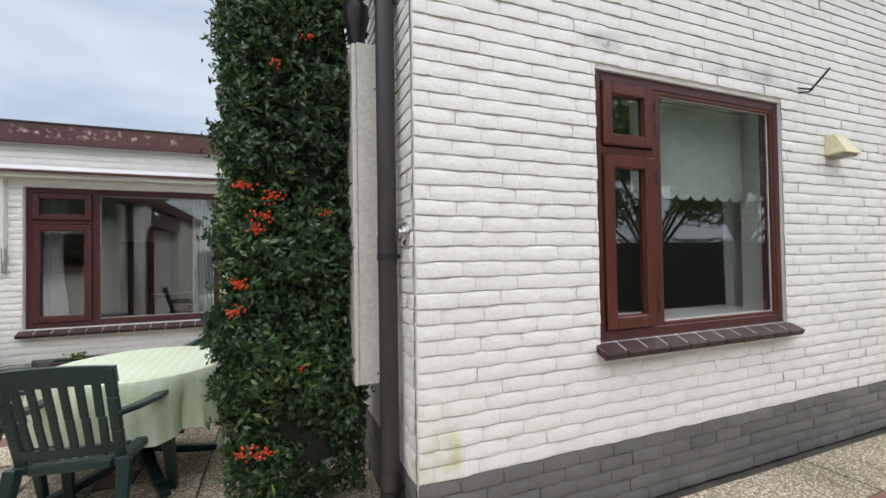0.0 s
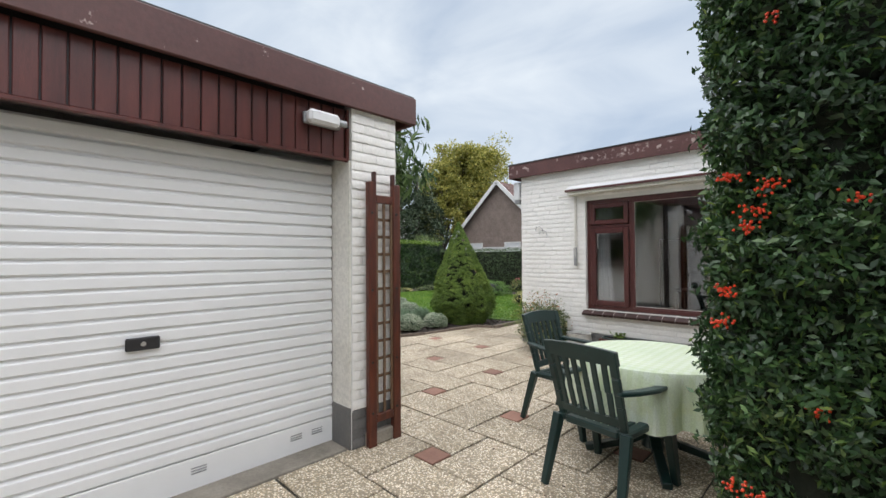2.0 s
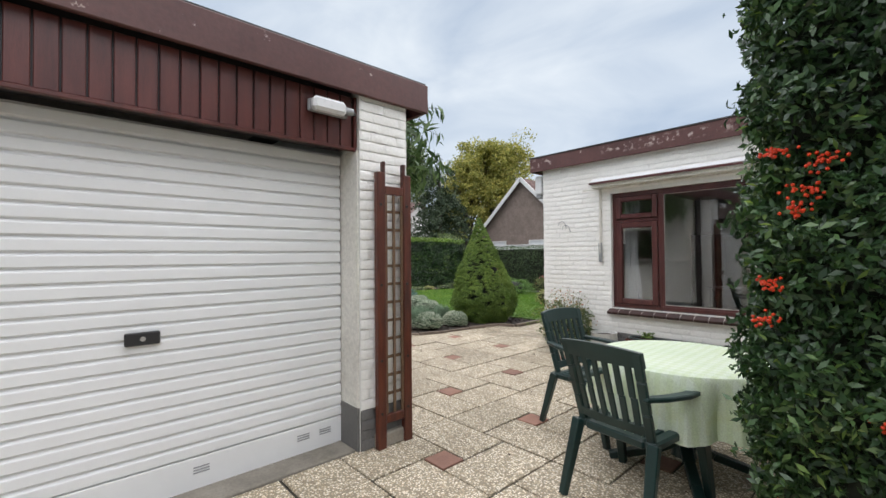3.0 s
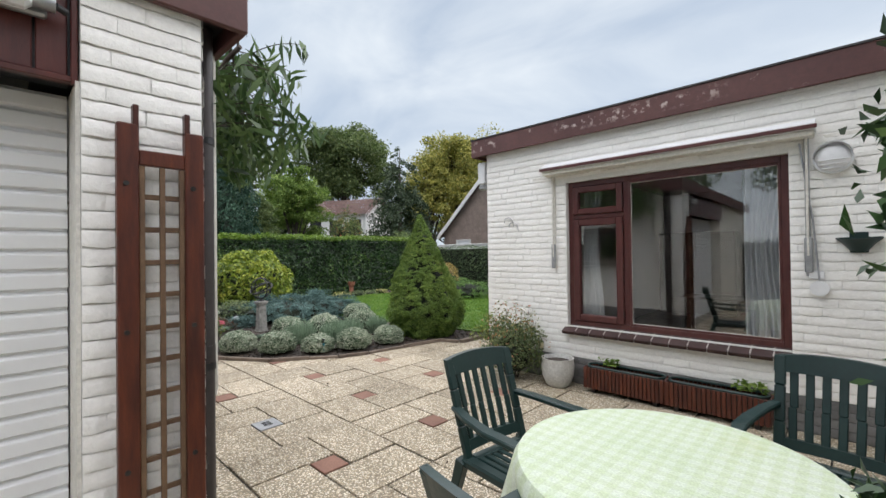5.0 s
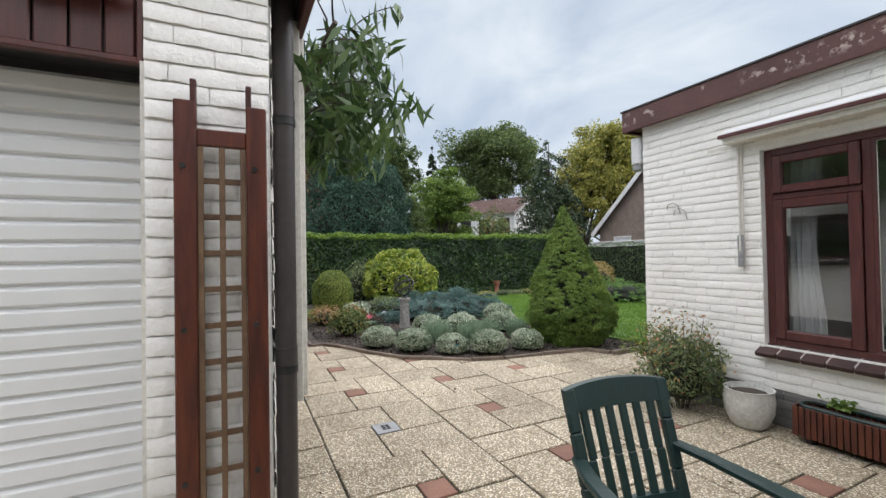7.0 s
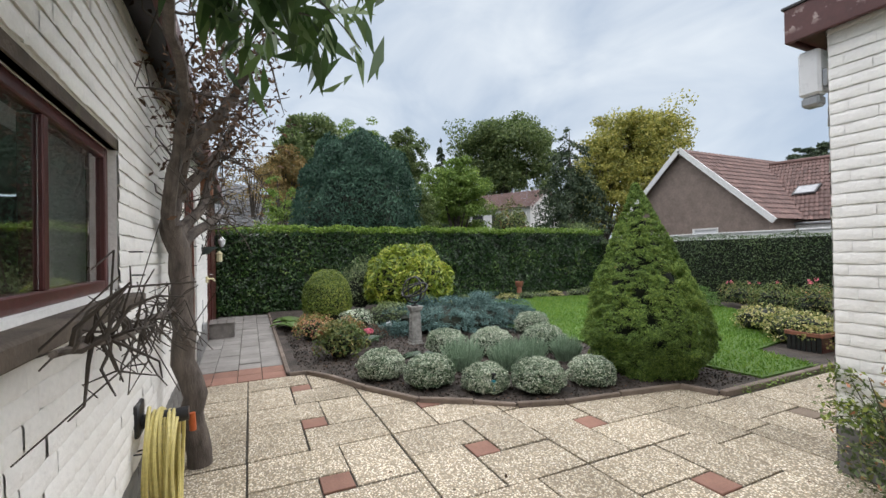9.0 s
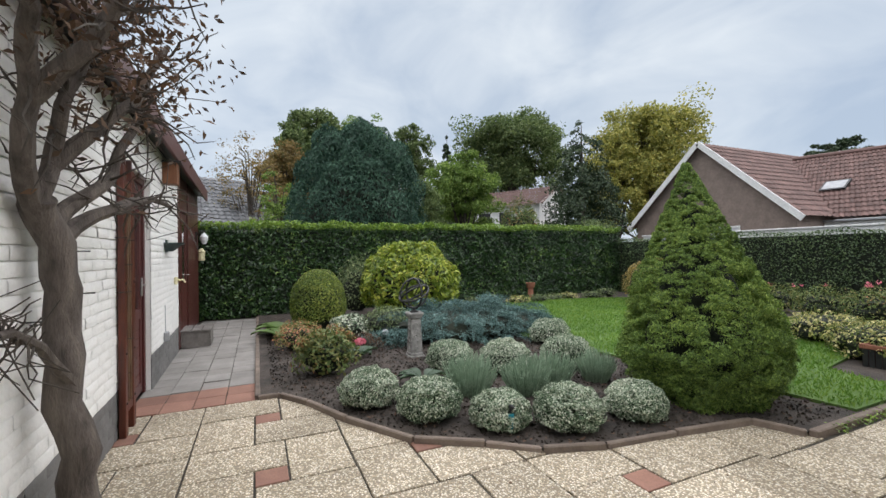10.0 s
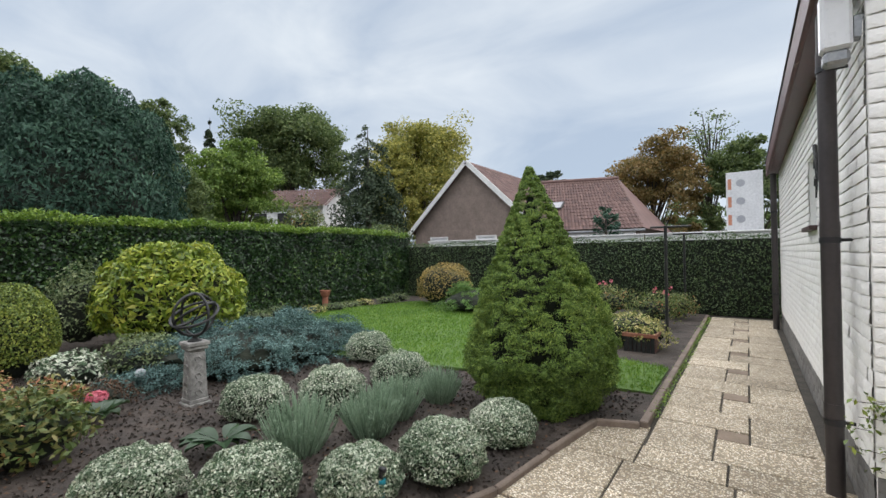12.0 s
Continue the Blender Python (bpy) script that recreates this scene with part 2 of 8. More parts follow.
def checked(m, size, tint):
    """Adds a soft woven check to a cloth."""
    nt = m.node_tree
    bsdf = nt.nodes["Principled BSDF"]
    col = bsdf.inputs["Base Color"].links[0].from_socket
    geo = nt.nodes.new("ShaderNodeNewGeometry")
    for axis in ('X', 'Y'):
        w = nt.nodes.new("ShaderNodeTexWave")
        w.bands_direction = axis
        w.inputs["Scale"].default_value, w.inputs["Distortion"].default_value = size, 0.6
        nt.links.new(geo.outputs["Position"], w.inputs["Vector"])
        col = mixed(nt, col, mixed(nt, (1.0, 1.0, 1.0), tint, ramp_out(nt, w.outputs["Fac"], 0.45, 0.62)), 1.0, 'MULTIPLY')
    nt.links.new(col, bsdf.inputs["Base Color"])


checked(M_CLOTH, 5.2, (0.93, 0.95, 0.86))


def weathered(m, x0, x1, z0, z1, rise, tone, scale, at, y0=1.80, y1=1.90):
    """Lets a patch of bare, sooty brick show through the paint within a rising band of the wall."""
    nt = m.node_tree
    bsdf = nt.nodes["Principled BSDF"]
    col = bsdf.inputs["Base Color"].links[0].from_socket
    geo = nt.nodes.new("ShaderNodeNewGeometry")
    xyz = nt.nodes.new("ShaderNodeSeparateXYZ")
    nt.links.new(geo.outputs["Position"], xyz.inputs[0])

    def math_node(op, a, b):
        n = nt.nodes.new("ShaderNodeMath")
        n.operation = op
        for sock, v in zip(n.inputs, (a, b)):
            if hasattr(v, "is_linked"):
                nt.links.new(v, sock)
            else:
                sock.default_value = v
        return n.outputs[0]
    z = math_node('SUBTRACT', xyz.outputs[2], math_node('MULTIPLY', math_node('SUBTRACT', xyz.outputs[0], x0), rise))
    soft_x, soft_z = (x1 - x0) * 0.12, (z1 - z0) * 0.4
    mask = math_node('MULTIPLY', ramp_out(nt, xyz.outputs[0], x0, x0 + soft_x), ramp_out(nt, xyz.outputs[0], x1, x1 - soft_x))
    mask = math_node('MULTIPLY', mask, math_node('MULTIPLY', ramp_out(nt, z, z0, z0 + soft_z), ramp_out(nt, z, z1, z1 - soft_z)))
    mask = math_node('MULTIPLY', mask, math_node('MULTIPLY', math_node('GREATER_THAN', xyz.outputs[1], y0), math_node('LESS_THAN', xyz.outputs[1], y1)))
    spots = noise_node(nt, scale, 6, 0.65)
    mask = math_node('MULTIPLY', mask, ramp_out(nt, spots.outputs[0], *at))
    nt.links.new(mixed(nt, col, tone, mask), bsdf.inputs["Base Color"])


weathered(M_WHITE, 1.40, 3.45, 2.42, 2.60, 0.0, (0.40, 0.40, 0.41), 2.6, (0.44, 0.66))
weathered(M_WHITE, 1.40, 3.45, 2.44, 2.56, 0.0, (0.13, 0.12, 0.12), 9.0, (0.60, 0.74))
weathered(M_WHITE, 0.50, 0.80, 0.20, 0.75, 0.0, (0.60, 0.58, 0.36), 6.0, (0.45, 0.70))
weathered(M_FASCIA, -2.7, -1.0, 2.72, 2.88, 0.0, (0.46, 0.37, 0.33), 13.0, (0.53, 0.60), 5.9, 6.1)
weathered(M_FASCIA, -3.9, -3.4, 2.72, 2.88, 0.0, (0.46, 0.37, 0.33), 13.0, (0.55, 0.62), 5.9, 6.1)
M_CURTAIN = material("white_net_curtain", (0.80, 0.82, 0.84), (0.88, 0.89, 0.90), 0.9, 4, 90, 0.1, translucent=0.35)
M_INWALL = material("interior_wall", (0.26, 0.245, 0.215), (0.32, 0.305, 0.27), 0.9, 1, 20, 0.02)
M_INDARK = material("dark_wood_interior", (0.04, 0.03, 0.022), (0.08, 0.06, 0.045), 0.5, 4, 30, 0.05)
M_INFLOOR = material("dark_carpet", (0.06, 0.045, 0.035), (0.22, 0.19, 0.15), 0.95, 7, 60, 0.2)
M_TERRACOTTA = material("terracotta", (0.20, 0.075, 0.045), (0.34, 0.14, 0.085), 0.8, 4, 50, 0.2)
M_POT = material("grey_white_glazed_pot", (0.45, 0.45, 0.43), (0.66, 0.66, 0.63), 0.35, 5, 40, 0.1, stain=(0.30, 0.29, 0.26), stain_scale=6, stain_at=(0.6, 0.8))
M_STONE = material("weathered_cast_stone", (0.13, 0.127, 0.118), (0.40, 0.39, 0.36), 0.85, 12, 70, 0.5)
M_IRON = material("dark_wrought_iron", (0.02, 0.022, 0.022), (0.05, 0.05, 0.048), 0.5, 8, 60, 0.2, metal=0.5)
M_ROOFTILE = material("brown_red_roof_tile", (0.12, 0.070, 0.060), (0.185, 0.112, 0.096), 0.75, 1.5, 12, 0.2, vary="island", amount=0.25)
M_FARBRICK = material("mauve_brown_brick", (0.20, 0.155, 0.13), (0.28, 0.22, 0.185), 0.85, 3, 9, 0.2)
M_WHITETRIM = material("white_bargeboard", (0.72, 0.72, 0.70), (0.80, 0.80, 0.78), 0.5, 3, 20, 0.05)
M_ROOFFELT = material("roof_felt", (0.05, 0.05, 0.05), (0.09, 0.09, 0.09), 0.9, 2, 40, 0.3)
M_HOSE = material("yellow_garden_hose", (0.58, 0.49, 0.16), (0.70, 0.61, 0.24), 0.4, 6, 50, 0.05)
M_ORANGE = material("orange_plastic", (0.45, 0.09, 0.02), (0.55, 0.13, 0.03), 0.4)
M_BLUE = material("turquoise_plastic", (0.01, 0.22, 0.30), (0.03, 0.32, 0.40), 0.4)
M_BERRY = material("orange_red_berries", (0.55, 0.035, 0.012), (0.70, 0.07, 0.018), 0.3, 9, 60, 0.02)
M_PINK = material("pink_petals", (0.65, 0.10, 0.16), (0.80, 0.28, 0.34), 0.6, 20, 90, 0.1, translucent=0.3)
M_FOIL = material("pale_insulation_panel", (0.62, 0.63, 0.64), (0.74, 0.75, 0.76), 0.35, 2, 20, 0.05)
M_GREYPRINT = material("grey_printed_ink", (0.34, 0.35, 0.38), (0.42, 0.43, 0.46), 0.6)
M_ORANGEPRINT = material("orange_printed_ink", (0.50, 0.20, 0.12), (0.58, 0.27, 0.17), 0.6)
M_NEST = material("orange_brown_nest_box_wood", (0.15, 0.055, 0.022), (0.25, 0.10, 0.04), 0.6, 5, 50, 0.15, stretch=(4, 4, 1))
M_GREYWOOD = material("weathered_grey_wood", (0.11, 0.10, 0.09), (0.22, 0.20, 0.18), 0.85, 6, 60, 0.3)
M_MOSSWOOD = material("mossy_brown_sill_wood", (0.040, 0.030, 0.022), (0.125, 0.098, 0.074), 0.85, 6, 60, 0.4, stain=(0.13, 0.13, 0.06), stain_scale=4.0, stain_at=(0.58, 0.75))
M_SLATE = material("grey_roof_slate", (0.10, 0.105, 0.11), (0.20, 0.205, 0.21), 0.7, 1.5, 12, 0.2, vary="island", amount=0.2)
M_GLASS = glass_material("window_glass")
L_PYRA = leaf_material("glossy_dark_green_leaf", [(0.0, (0.011, 0.029, 0.013)), (0.45, (0.030, 0.079, 0.030)), (0.8, (0.061, 0.139, 0.043)), (1.0, (0.162, 0.264, 0.081))], 0.35, 0.12)
L_HEDGE = leaf_material("laurel_hedge_leaf", [(0.0, (0.006, 0.019, 0.008)), (0.5, (0.022, 0.063, 0.019)), (0.82, (0.066, 0.150, 0.040)), (1.0, (0.250, 0.380, 0.095))], 0.3, 0.2)
L_HEDGETOP = leaf_material("fresh_hedge_top_leaf", [(0.0, (0.065, 0.143, 0.024)), (0.5, (0.156, 0.286, 0.042)), (1.0, (0.312, 0.468, 0.084))], 0.4, 0.3)
L_PRIVET = leaf_material("privet_hedge_leaf", [(0.0, (0.022, 0.048, 0.019)), (0.5, (0.054, 0.106, 0.038)), (1.0, (0.136, 0.208, 0.080))], 0.5, 0.15)
L_CONE = leaf_material("spruce_needles", [(0.0, (0.030, 0.070, 0.014)), (0.45, (0.110, 0.205, 0.038)), (0.8, (0.225, 0.360, 0.068)), (1.0, (0.370, 0.510, 0.115))], 0.7, 0.2)
L_BLUE = leaf_material("blue_grey_juniper_needles", [(0.0, (0.018, 0.050, 0.050)), (0.5, (0.078, 0.170, 0.165)), (1.0, (0.230, 0.390, 0.380))], 0.7, 0.15)
L_VARI = leaf_material("white_edged_green_leaf", [(0.0, (0.028, 0.066, 0.034)), (0.38, (0.125, 0.215, 0.125)), (0.58, (0.490, 0.610, 0.490)), (1.0, (0.850, 0.910, 0.850))], 0.5, 0.25)
L_VARIY = leaf_material("cream_yellow_edged_leaf", [(0.0, (0.050, 0.090, 0.020)), (0.4, (0.160, 0.220, 0.050)), (0.65, (0.500, 0.500, 0.200)), (1.0, (0.660, 0.640, 0.360))], 0.5, 0.25)
L_LAV = leaf_material("grey_green_lavender", [(0.0, (0.105, 0.180, 0.120)), (0.5, (0.230, 0.355, 0.255)), (1.0, (0.360, 0.500, 0.390))], 0.8, 0.2)
L_YELLOW = leaf_material("yellow_green_aucuba_leaf", [(0.0, (0.036, 0.080, 0.012)), (0.4, (0.160, 0.260, 0.028)), (0.75, (0.360, 0.450, 0.062)), (1.0, (0.640, 0.650, 0.160))], 0.4, 0.25)
L_BOX = leaf_material("box_ball_leaf", [(0.0, (0.028, 0.058, 0.012)), (0.5, (0.130, 0.210, 0.036)), (1.0, (0.360, 0.430, 0.080))], 0.5, 0.2)
L_GREY = leaf_material("mixed_border_leaf", [(0.0, (0.038, 0.068, 0.022)), (0.5, (0.112, 0.173, 0.075)), (1.0, (0.300, 0.375, 0.195))], 0.6, 0.25)
L_RED = leaf_material("bronze_red_leaf", [(0.0, (0.075, 0.115, 0.036)), (0.5, (0.220, 0.250, 0.080)), (0.78, (0.460, 0.220, 0.130)), (1.0, (0.680, 0.360, 0.250))], 0.55, 0.25)
L_ROSE = leaf_material("autumn_rose_leaf", [(0.0, (0.046, 0.086, 0.028)), (0.5, (0.120, 0.190, 0.052)), (0.85, (0.230, 0.225, 0.080)), (1.0, (0.560, 0.200, 0.110))], 0.55, 0.25)
L_OAK = leaf_material("late_summer_tree_leaf", [(0.0, (0.036, 0.068, 0.026)), (0.5, (0.098, 0.160, 0.056)), (1.0, (0.235, 0.315, 0.120))], 0.6, 0.45)
L_GOLD = leaf_material("yellowing_tree_leaf", [(0.0, (0.100, 0.135, 0.035)), (0.5, (0.275, 0.310, 0.075)), (1.0, (0.540, 0.520, 0.150))], 0.6, 0.45)
L_RUST = leaf_material("rust_autumn_leaf", [(0.0, (0.080, 0.085, 0.030)), (0.5, (0.180, 0.150, 0.055)), (1.0, (0.340, 0.235, 0.090))], 0.6, 0.45)
L_FRESH = leaf_material("light_green_tree_leaf", [(0.0, (0.054, 0.108, 0.024)), (0.5, (0.135, 0.243, 0.047)), (1.0, (0.297, 0.432, 0.108))], 0.6, 0.45)
L_DARKCON = leaf_material("dark_conifer_needles", [(0.0, (0.015, 0.033, 0.018)), (0.5, (0.039, 0.072, 0.036)), (1.0, (0.090, 0.135, 0.068))], 0.7, 0.15)
L_BLUECON = leaf_material("blue_green_conifer_needles", [(0.0, (0.008, 0.033, 0.021)), (0.5, (0.025, 0.080, 0.052)), (1.0, (0.080, 0.175, 0.115))], 0.7, 0.15)
L_JUNI = leaf_material("bright_green_juniper", [(0.0, (0.039, 0.104, 0.023)), (0.5, (0.098, 0.221, 0.046)), (1.0, (0.208, 0.364, 0.091))], 0.6, 0.2)
L_WIST = leaf_material("long_drooping_leaf", [(0.0, (0.020, 0.050, 0.019)), (0.5, (0.056, 0.118, 0.036)), (1.0, (0.150, 0.245, 0.085))], 0.4, 0.3)
L_DRY = leaf_material("withered_leaf", [(0.0, (0.030, 0.020, 0.014)), (0.5, (0.075, 0.050, 0.032)), (1.0, (0.160, 0.100, 0.060))], 0.8, 0.2)
L_GRASS = leaf_material("lawn_grass_blade", [(0.0, (0.058, 0.145, 0.018)), (0.5, (0.118, 0.255, 0.034)), (1.0, (0.240, 0.380, 0.080))], 0.6, 0.35)
L_HOSTA = leaf_material("broad_green_leaf", [(0.0, (0.050, 0.110, 0.020)), (0.6, (0.120, 0.220, 0.050)), (1.0, (0.300, 0.360, 0.120))], 0.45, 0.3)
L_BRONZE = leaf_material("bronze_gold_shrub_leaf", [(0.0, (0.070, 0.085, 0.025)), (0.4, (0.190, 0.175, 0.050)), (0.75, (0.400, 0.310, 0.095)), (1.0, (0.600, 0.480, 0.200))], 0.5, 0.25)



# ---- shaping helpers ----
def thing(name, at, label, category, turn=0.0, group="", kind=""):
    ob = new(name)
    ob.empty_display_size = 0.1
    ob.matrix_basis = pose(*at, 0, 0, turn)
    return tagged(ob, label, category, group, kind)


def mesh_from(bm, name, mat, smooth=False):
    me = bpy.data.meshes.new(name)
    bmesh.ops.recalc_face_normals(bm, faces=bm.faces)
    bm.to_mesh(me)
    bm.free()
    for m in (mat if isinstance(mat, (list, tuple)) else [mat]):
        me.materials.append(m)
    if smooth:
        me.polygons.foreach_set("use_smooth", [True] * len(me.polygons))
        me.set_sharp_from_angle(angle=radians(40))
    return me


def part(name, bm, mat, parent=None, label="", smooth=False, kind=""):
    ob = new(name, mesh_from(bm, name, mat, smooth))
    ob.parent = parent
    return tagged(ob, label, kind=kind)


def structure(name, bm, mat, label, category, m=None, smooth=False):
    ob = new(name, mesh_from(bm, name, mat, smooth))
    if m is not None:
        ob.matrix_basis = m
    return tagged(ob, label, category, kind="structure")


def box(bm, x0, x1, y0, y1, z0, z1, bev=0.0, mat=0):
    vs = [bm.verts.new(p) for p in ((x0, y0, z0), (x1, y0, z0), (x1, y1, z0), (x0, y1, z0), (x0, y0, z1), (x1, y0, z1), (x1, y1, z1), (x0, y1, z1))]
    fs = [bm.faces.new([vs[i] for i in f]) for f in ((0, 3, 2, 1), (4, 5, 6, 7), (0, 1, 5, 4), (1, 2, 6, 5), (2, 3, 7, 6), (3, 0, 4, 7))]
    for f in fs:
        f.material_index = mat
    if bev:
        es = list({e for f in fs for e in f.edges})
        made = bmesh.ops.bevel(bm, geom=es, offset=bev, segments=1, affect='EDGES')
        for f in made["faces"]:
            f.material_index = mat
    return vs


def beam(bm, p, q, w, h, bev=0.0, w2=None, h2=None):
    """A bar from p to q, w wide across and h deep, tapering to w2 and h2."""
    p, q = Vector(p), Vector(q)
    ahead = (q - p).normalized()
    side = ahead.cross(Vector((0, 0, 1)))
    side = side.normalized() if side.length > 1e-3 else Vector((1, 0, 0))
    up = side.cross(ahead)
    ring = []
    for c, ww, hh in ((p, w, h), (q, w2 or w, h2 or h)):
        ring.append([bm.verts.new(c + side * (sx * ww / 2) + up * (sy * hh / 2)) for sx, sy in ((-1, -1), (1, -1), (1, 1), (-1, 1))])
    fs = [bm.faces.new(ring[0][::-1]), bm.faces.new(ring[1])]
    for i in range(4):
        fs.append(bm.faces.new([ring[0][i], ring[0][(i + 1) % 4], ring[1][(i + 1) % 4], ring[1][i]]))
    if bev:
        bmesh.ops.bevel(bm, geom=list({e for f in fs for e in f.edges}), offset=bev, segments=1, affect='EDGES')


def tube(bm, pts, r, seg=10, r2=None, cap=True):
    """A round bar along pts, its radius going from r to r2."""
    pts = [Vector(p) for p in pts]
    r2 = r if r2 is None else r2
    rings, up = [], None
    for i, p in enumerate(pts):
        d = (pts[min(i + 1, len(pts) - 1)] - pts[max(i - 1, 0)]).normalized()
        if up is None:
            up = d.orthogonal().normalized()
        up = (up - d * up.dot(d))
        up = up.normalized() if up.length > 1e-4 else d.orthogonal().normalized()
        side = d.cross(up)
        rr = r + (r2 - r) * i / max(len(pts) - 1, 1)
        rings.append([bm.verts.new(p + (up * math.cos(a) + side * math.sin(a)) * rr) for a in (2 * math.pi * k / seg for k in range(seg))])
    for a, b in zip(rings, rings[1:]):
        for k in range(seg):
            bm.faces.new([a[k], a[(k + 1) % seg], b[(k + 1) % seg], b[k]])
    if cap:
        bm.faces.new(rings[0][::-1])
        bm.faces.new(rings[-1])


def lathe(bm, profile, seg=24, at=(0, 0, 0), close=True):
    rings = [[bm.verts.new((at[0] + r * math.cos(a), at[1] + r * math.sin(a), at[2] + z)) for a in (2 * math.pi * k / seg for k in range(seg))] for r, z in profile]
    for a, b in zip(rings, rings[1:]):
        for k in range(seg):
            bm.faces.new([a[k], a[(k + 1) % seg], b[(k + 1) % seg], b[k]])
    if close:
        bm.faces.new(rings[0][::-1])
        bm.faces.new(rings[-1])


def thicken(bm, by):
    """Gives a sheet depth by drawing its faces out along a vector."""
    made = bmesh.ops.extrude_face_region(bm, geom=bm.faces[:], use_keep_orig=True)
    for v in made["geom"]:
        if isinstance(v, bmesh.types.BMVert):
            v.co += Vector(by)


def slab_wall(bm, length, height, thick, holes=(), z0=0.0):
    """A wall along local x with its face at y = 0 and openings (x0, x1, z0, z1) right through it."""
    us = sorted({0.0, length, *(h[0] for h in holes), *(h[1] for h in holes)})
    zs = sorted({z0, height, *(h[2] for h in holes), *(h[3] for h in holes)})
    us, zs = [u for u in us if 0 <= u <= length], [z for z in zs if z0 <= z <= height]

    def solid(i, j):
        if not (0 <= i < len(us) - 1 and 0 <= j < len(zs) - 1):
            return False
        u, z = (us[i] + us[i + 1]) / 2, (zs[j] + zs[j + 1]) / 2
        return not any(a < u < b and c < z < d for a, b, c, d in holes)

    def quad(*pts):
        bm.faces.new([bm.verts.new(p) for p in pts])
    for i in range(len(us) - 1):
        for j in range(len(zs) - 1):
            if not solid(i, j):
                continue
            a, b, c, d = us[i], us[i + 1], zs[j], zs[j + 1]
            quad((a, 0, c), (b, 0, c), (b, 0, d), (a, 0, d))
            quad((b, thick, c), (a, thick, c), (a, thick, d), (b, thick, d))
            if not solid(i - 1, j):
                quad((a, thick, c), (a, 0, c), (a, 0, d), (a, thick, d))
            if not solid(i + 1, j):
                quad((b, 0, c), (b, thick, c), (b, thick, d), (b, 0, d))
            if not solid(i, j - 1):
                quad((a, thick, c), (b, thick, c), (b, 0, c), (a, 0, c))
            if not solid(i, j + 1):
                quad((a, 0, d), (b, 0, d), (b, thick, d), (a, thick, d))
    bmesh.ops.remove_doubles(bm, verts=bm.verts, dist=1e-5)


def quad_mesh(name, verts, mat, smooth=False):
    """One mesh of loose quads from an array (n, 4, 3)."""
    n = len(verts)
    me = bpy.data.meshes.new(name)
    me.vertices.add(4 * n)
    me.vertices.foreach_set("co", np.asarray(verts, np.float32).ravel())
    me.loops.add(4 * n)
    me.loops.foreach_set("vertex_index", np.arange(4 * n, dtype=np.int32))
    me.polygons.add(n)
    me.polygons.foreach_set("loop_start", np.arange(0, 4 * n, 4, dtype=np.int32))
    me.update(calc_edges=True)
    me.materials.append(mat)
    return me


def leaves(name, centres, normals, length, width, mat, parent, rng, spread=0.8, droop=0.0, label="", kind=""):
    """Leaf blades set at centres, facing roughly along normals."""
    n = len(centres)
    nor = normals + rng.normal(0, spread, (n, 3))
    nor /= np.linalg.norm(nor, axis=1)[:, None] + 1e-9
    axis = np.cross(nor, rng.normal(0, 1, (n, 3)))
    axis[:, 2] -= droop
    axis /= np.linalg.norm(axis, axis=1)[:, None] + 1e-9
    side = np.cross(nor, axis)
    side /= np.linalg.norm(side, axis=1)[:, None] + 1e-9
    s = rng.uniform(0.65, 1.3, n)[:, None]
    lift = nor * (0.12 * length * s)
    q = np.stack([centres - axis * length * s / 2, centres + side * width * s / 2 + lift, centres + axis * length * s / 2, centres - side * width * s / 2 + lift], 1)
    ob = new(name, quad_mesh(name, q, mat))
    ob.parent = parent
    return tagged(ob, label, kind=kind)


def lumpy(p, freq, amount, seed=0.0):
    """Uneven outline: pushes points in and out by smooth noise."""
    return np.array([noise.noise(Vector((x * freq + seed, y * freq, z * freq))) for x, y, z in p]) * amount


def blob_points(rng, n, radii, lump=0.18, freq=2.5, depth=0.25, floor=True):
    """Points and outward normals over an uneven rounded bush, radii in metres, its foot at z = 0."""
    d = rng.normal(0, 1, (n, 3))
    d /= np.linalg.norm(d, axis=1)[:, None]
    if floor:
        d[:, 2] = np.where(d[:, 2] < -0.45, -d[:, 2], d[:, 2])
    seed = rng.uniform(0, 50)
    k = 1 + lumpy(d, freq, lump, seed) - depth * rng.random(n) ** 2
    r = np.array(radii)
    p = d * r * k[:, None]
    p[:, 2] += radii[2] * 0.8
    p[:, 2] = np.maximum(p[:, 2], 0.01)
    nor = d / r
    return p, nor / np.linalg.norm(nor, axis=1)[:, None]


def core_blob(radii, shrink, rng, lump=0.12):
    bm = bmesh.new()
    bmesh.ops.create_icosphere(bm, subdivisions=3, radius=1.0)
    s = rng.uniform(0, 40)
    for v in bm.verts:
        k = shrink * (1 + lump * noise.noise(v.co * 2.2 + Vector((s, 0, 0))))
        v.co = Vector((v.co.x * radii[0] * k, v.co.y * radii[1] * k, max(v.co.z * radii[2] * k + radii[2] * 0.8, 0.0)))
    return bm


def bush(name, at, radii, n, leaf, mat, label, seed, category="shrub", lump=0.18, freq=2.5, depth=0.3, group="", droop=0.0, core=0.80, spread=0.7):
    rng = np.random.default_rng(seed)
    ob = thing(name, at, label, category, rng.uniform(0, 360), group)
    p, nor = blob_points(rng, n, radii, lump, freq, depth)
    leaves("foliage", p, nor, leaf[0], leaf[1], mat, ob, rng, spread, droop)
    # solid filler body; its near-black colour paints the shade between the leaves
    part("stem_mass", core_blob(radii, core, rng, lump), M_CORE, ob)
    return ob


# ---- masonry ----
COURSE, BRICK = 0.07, 0.222


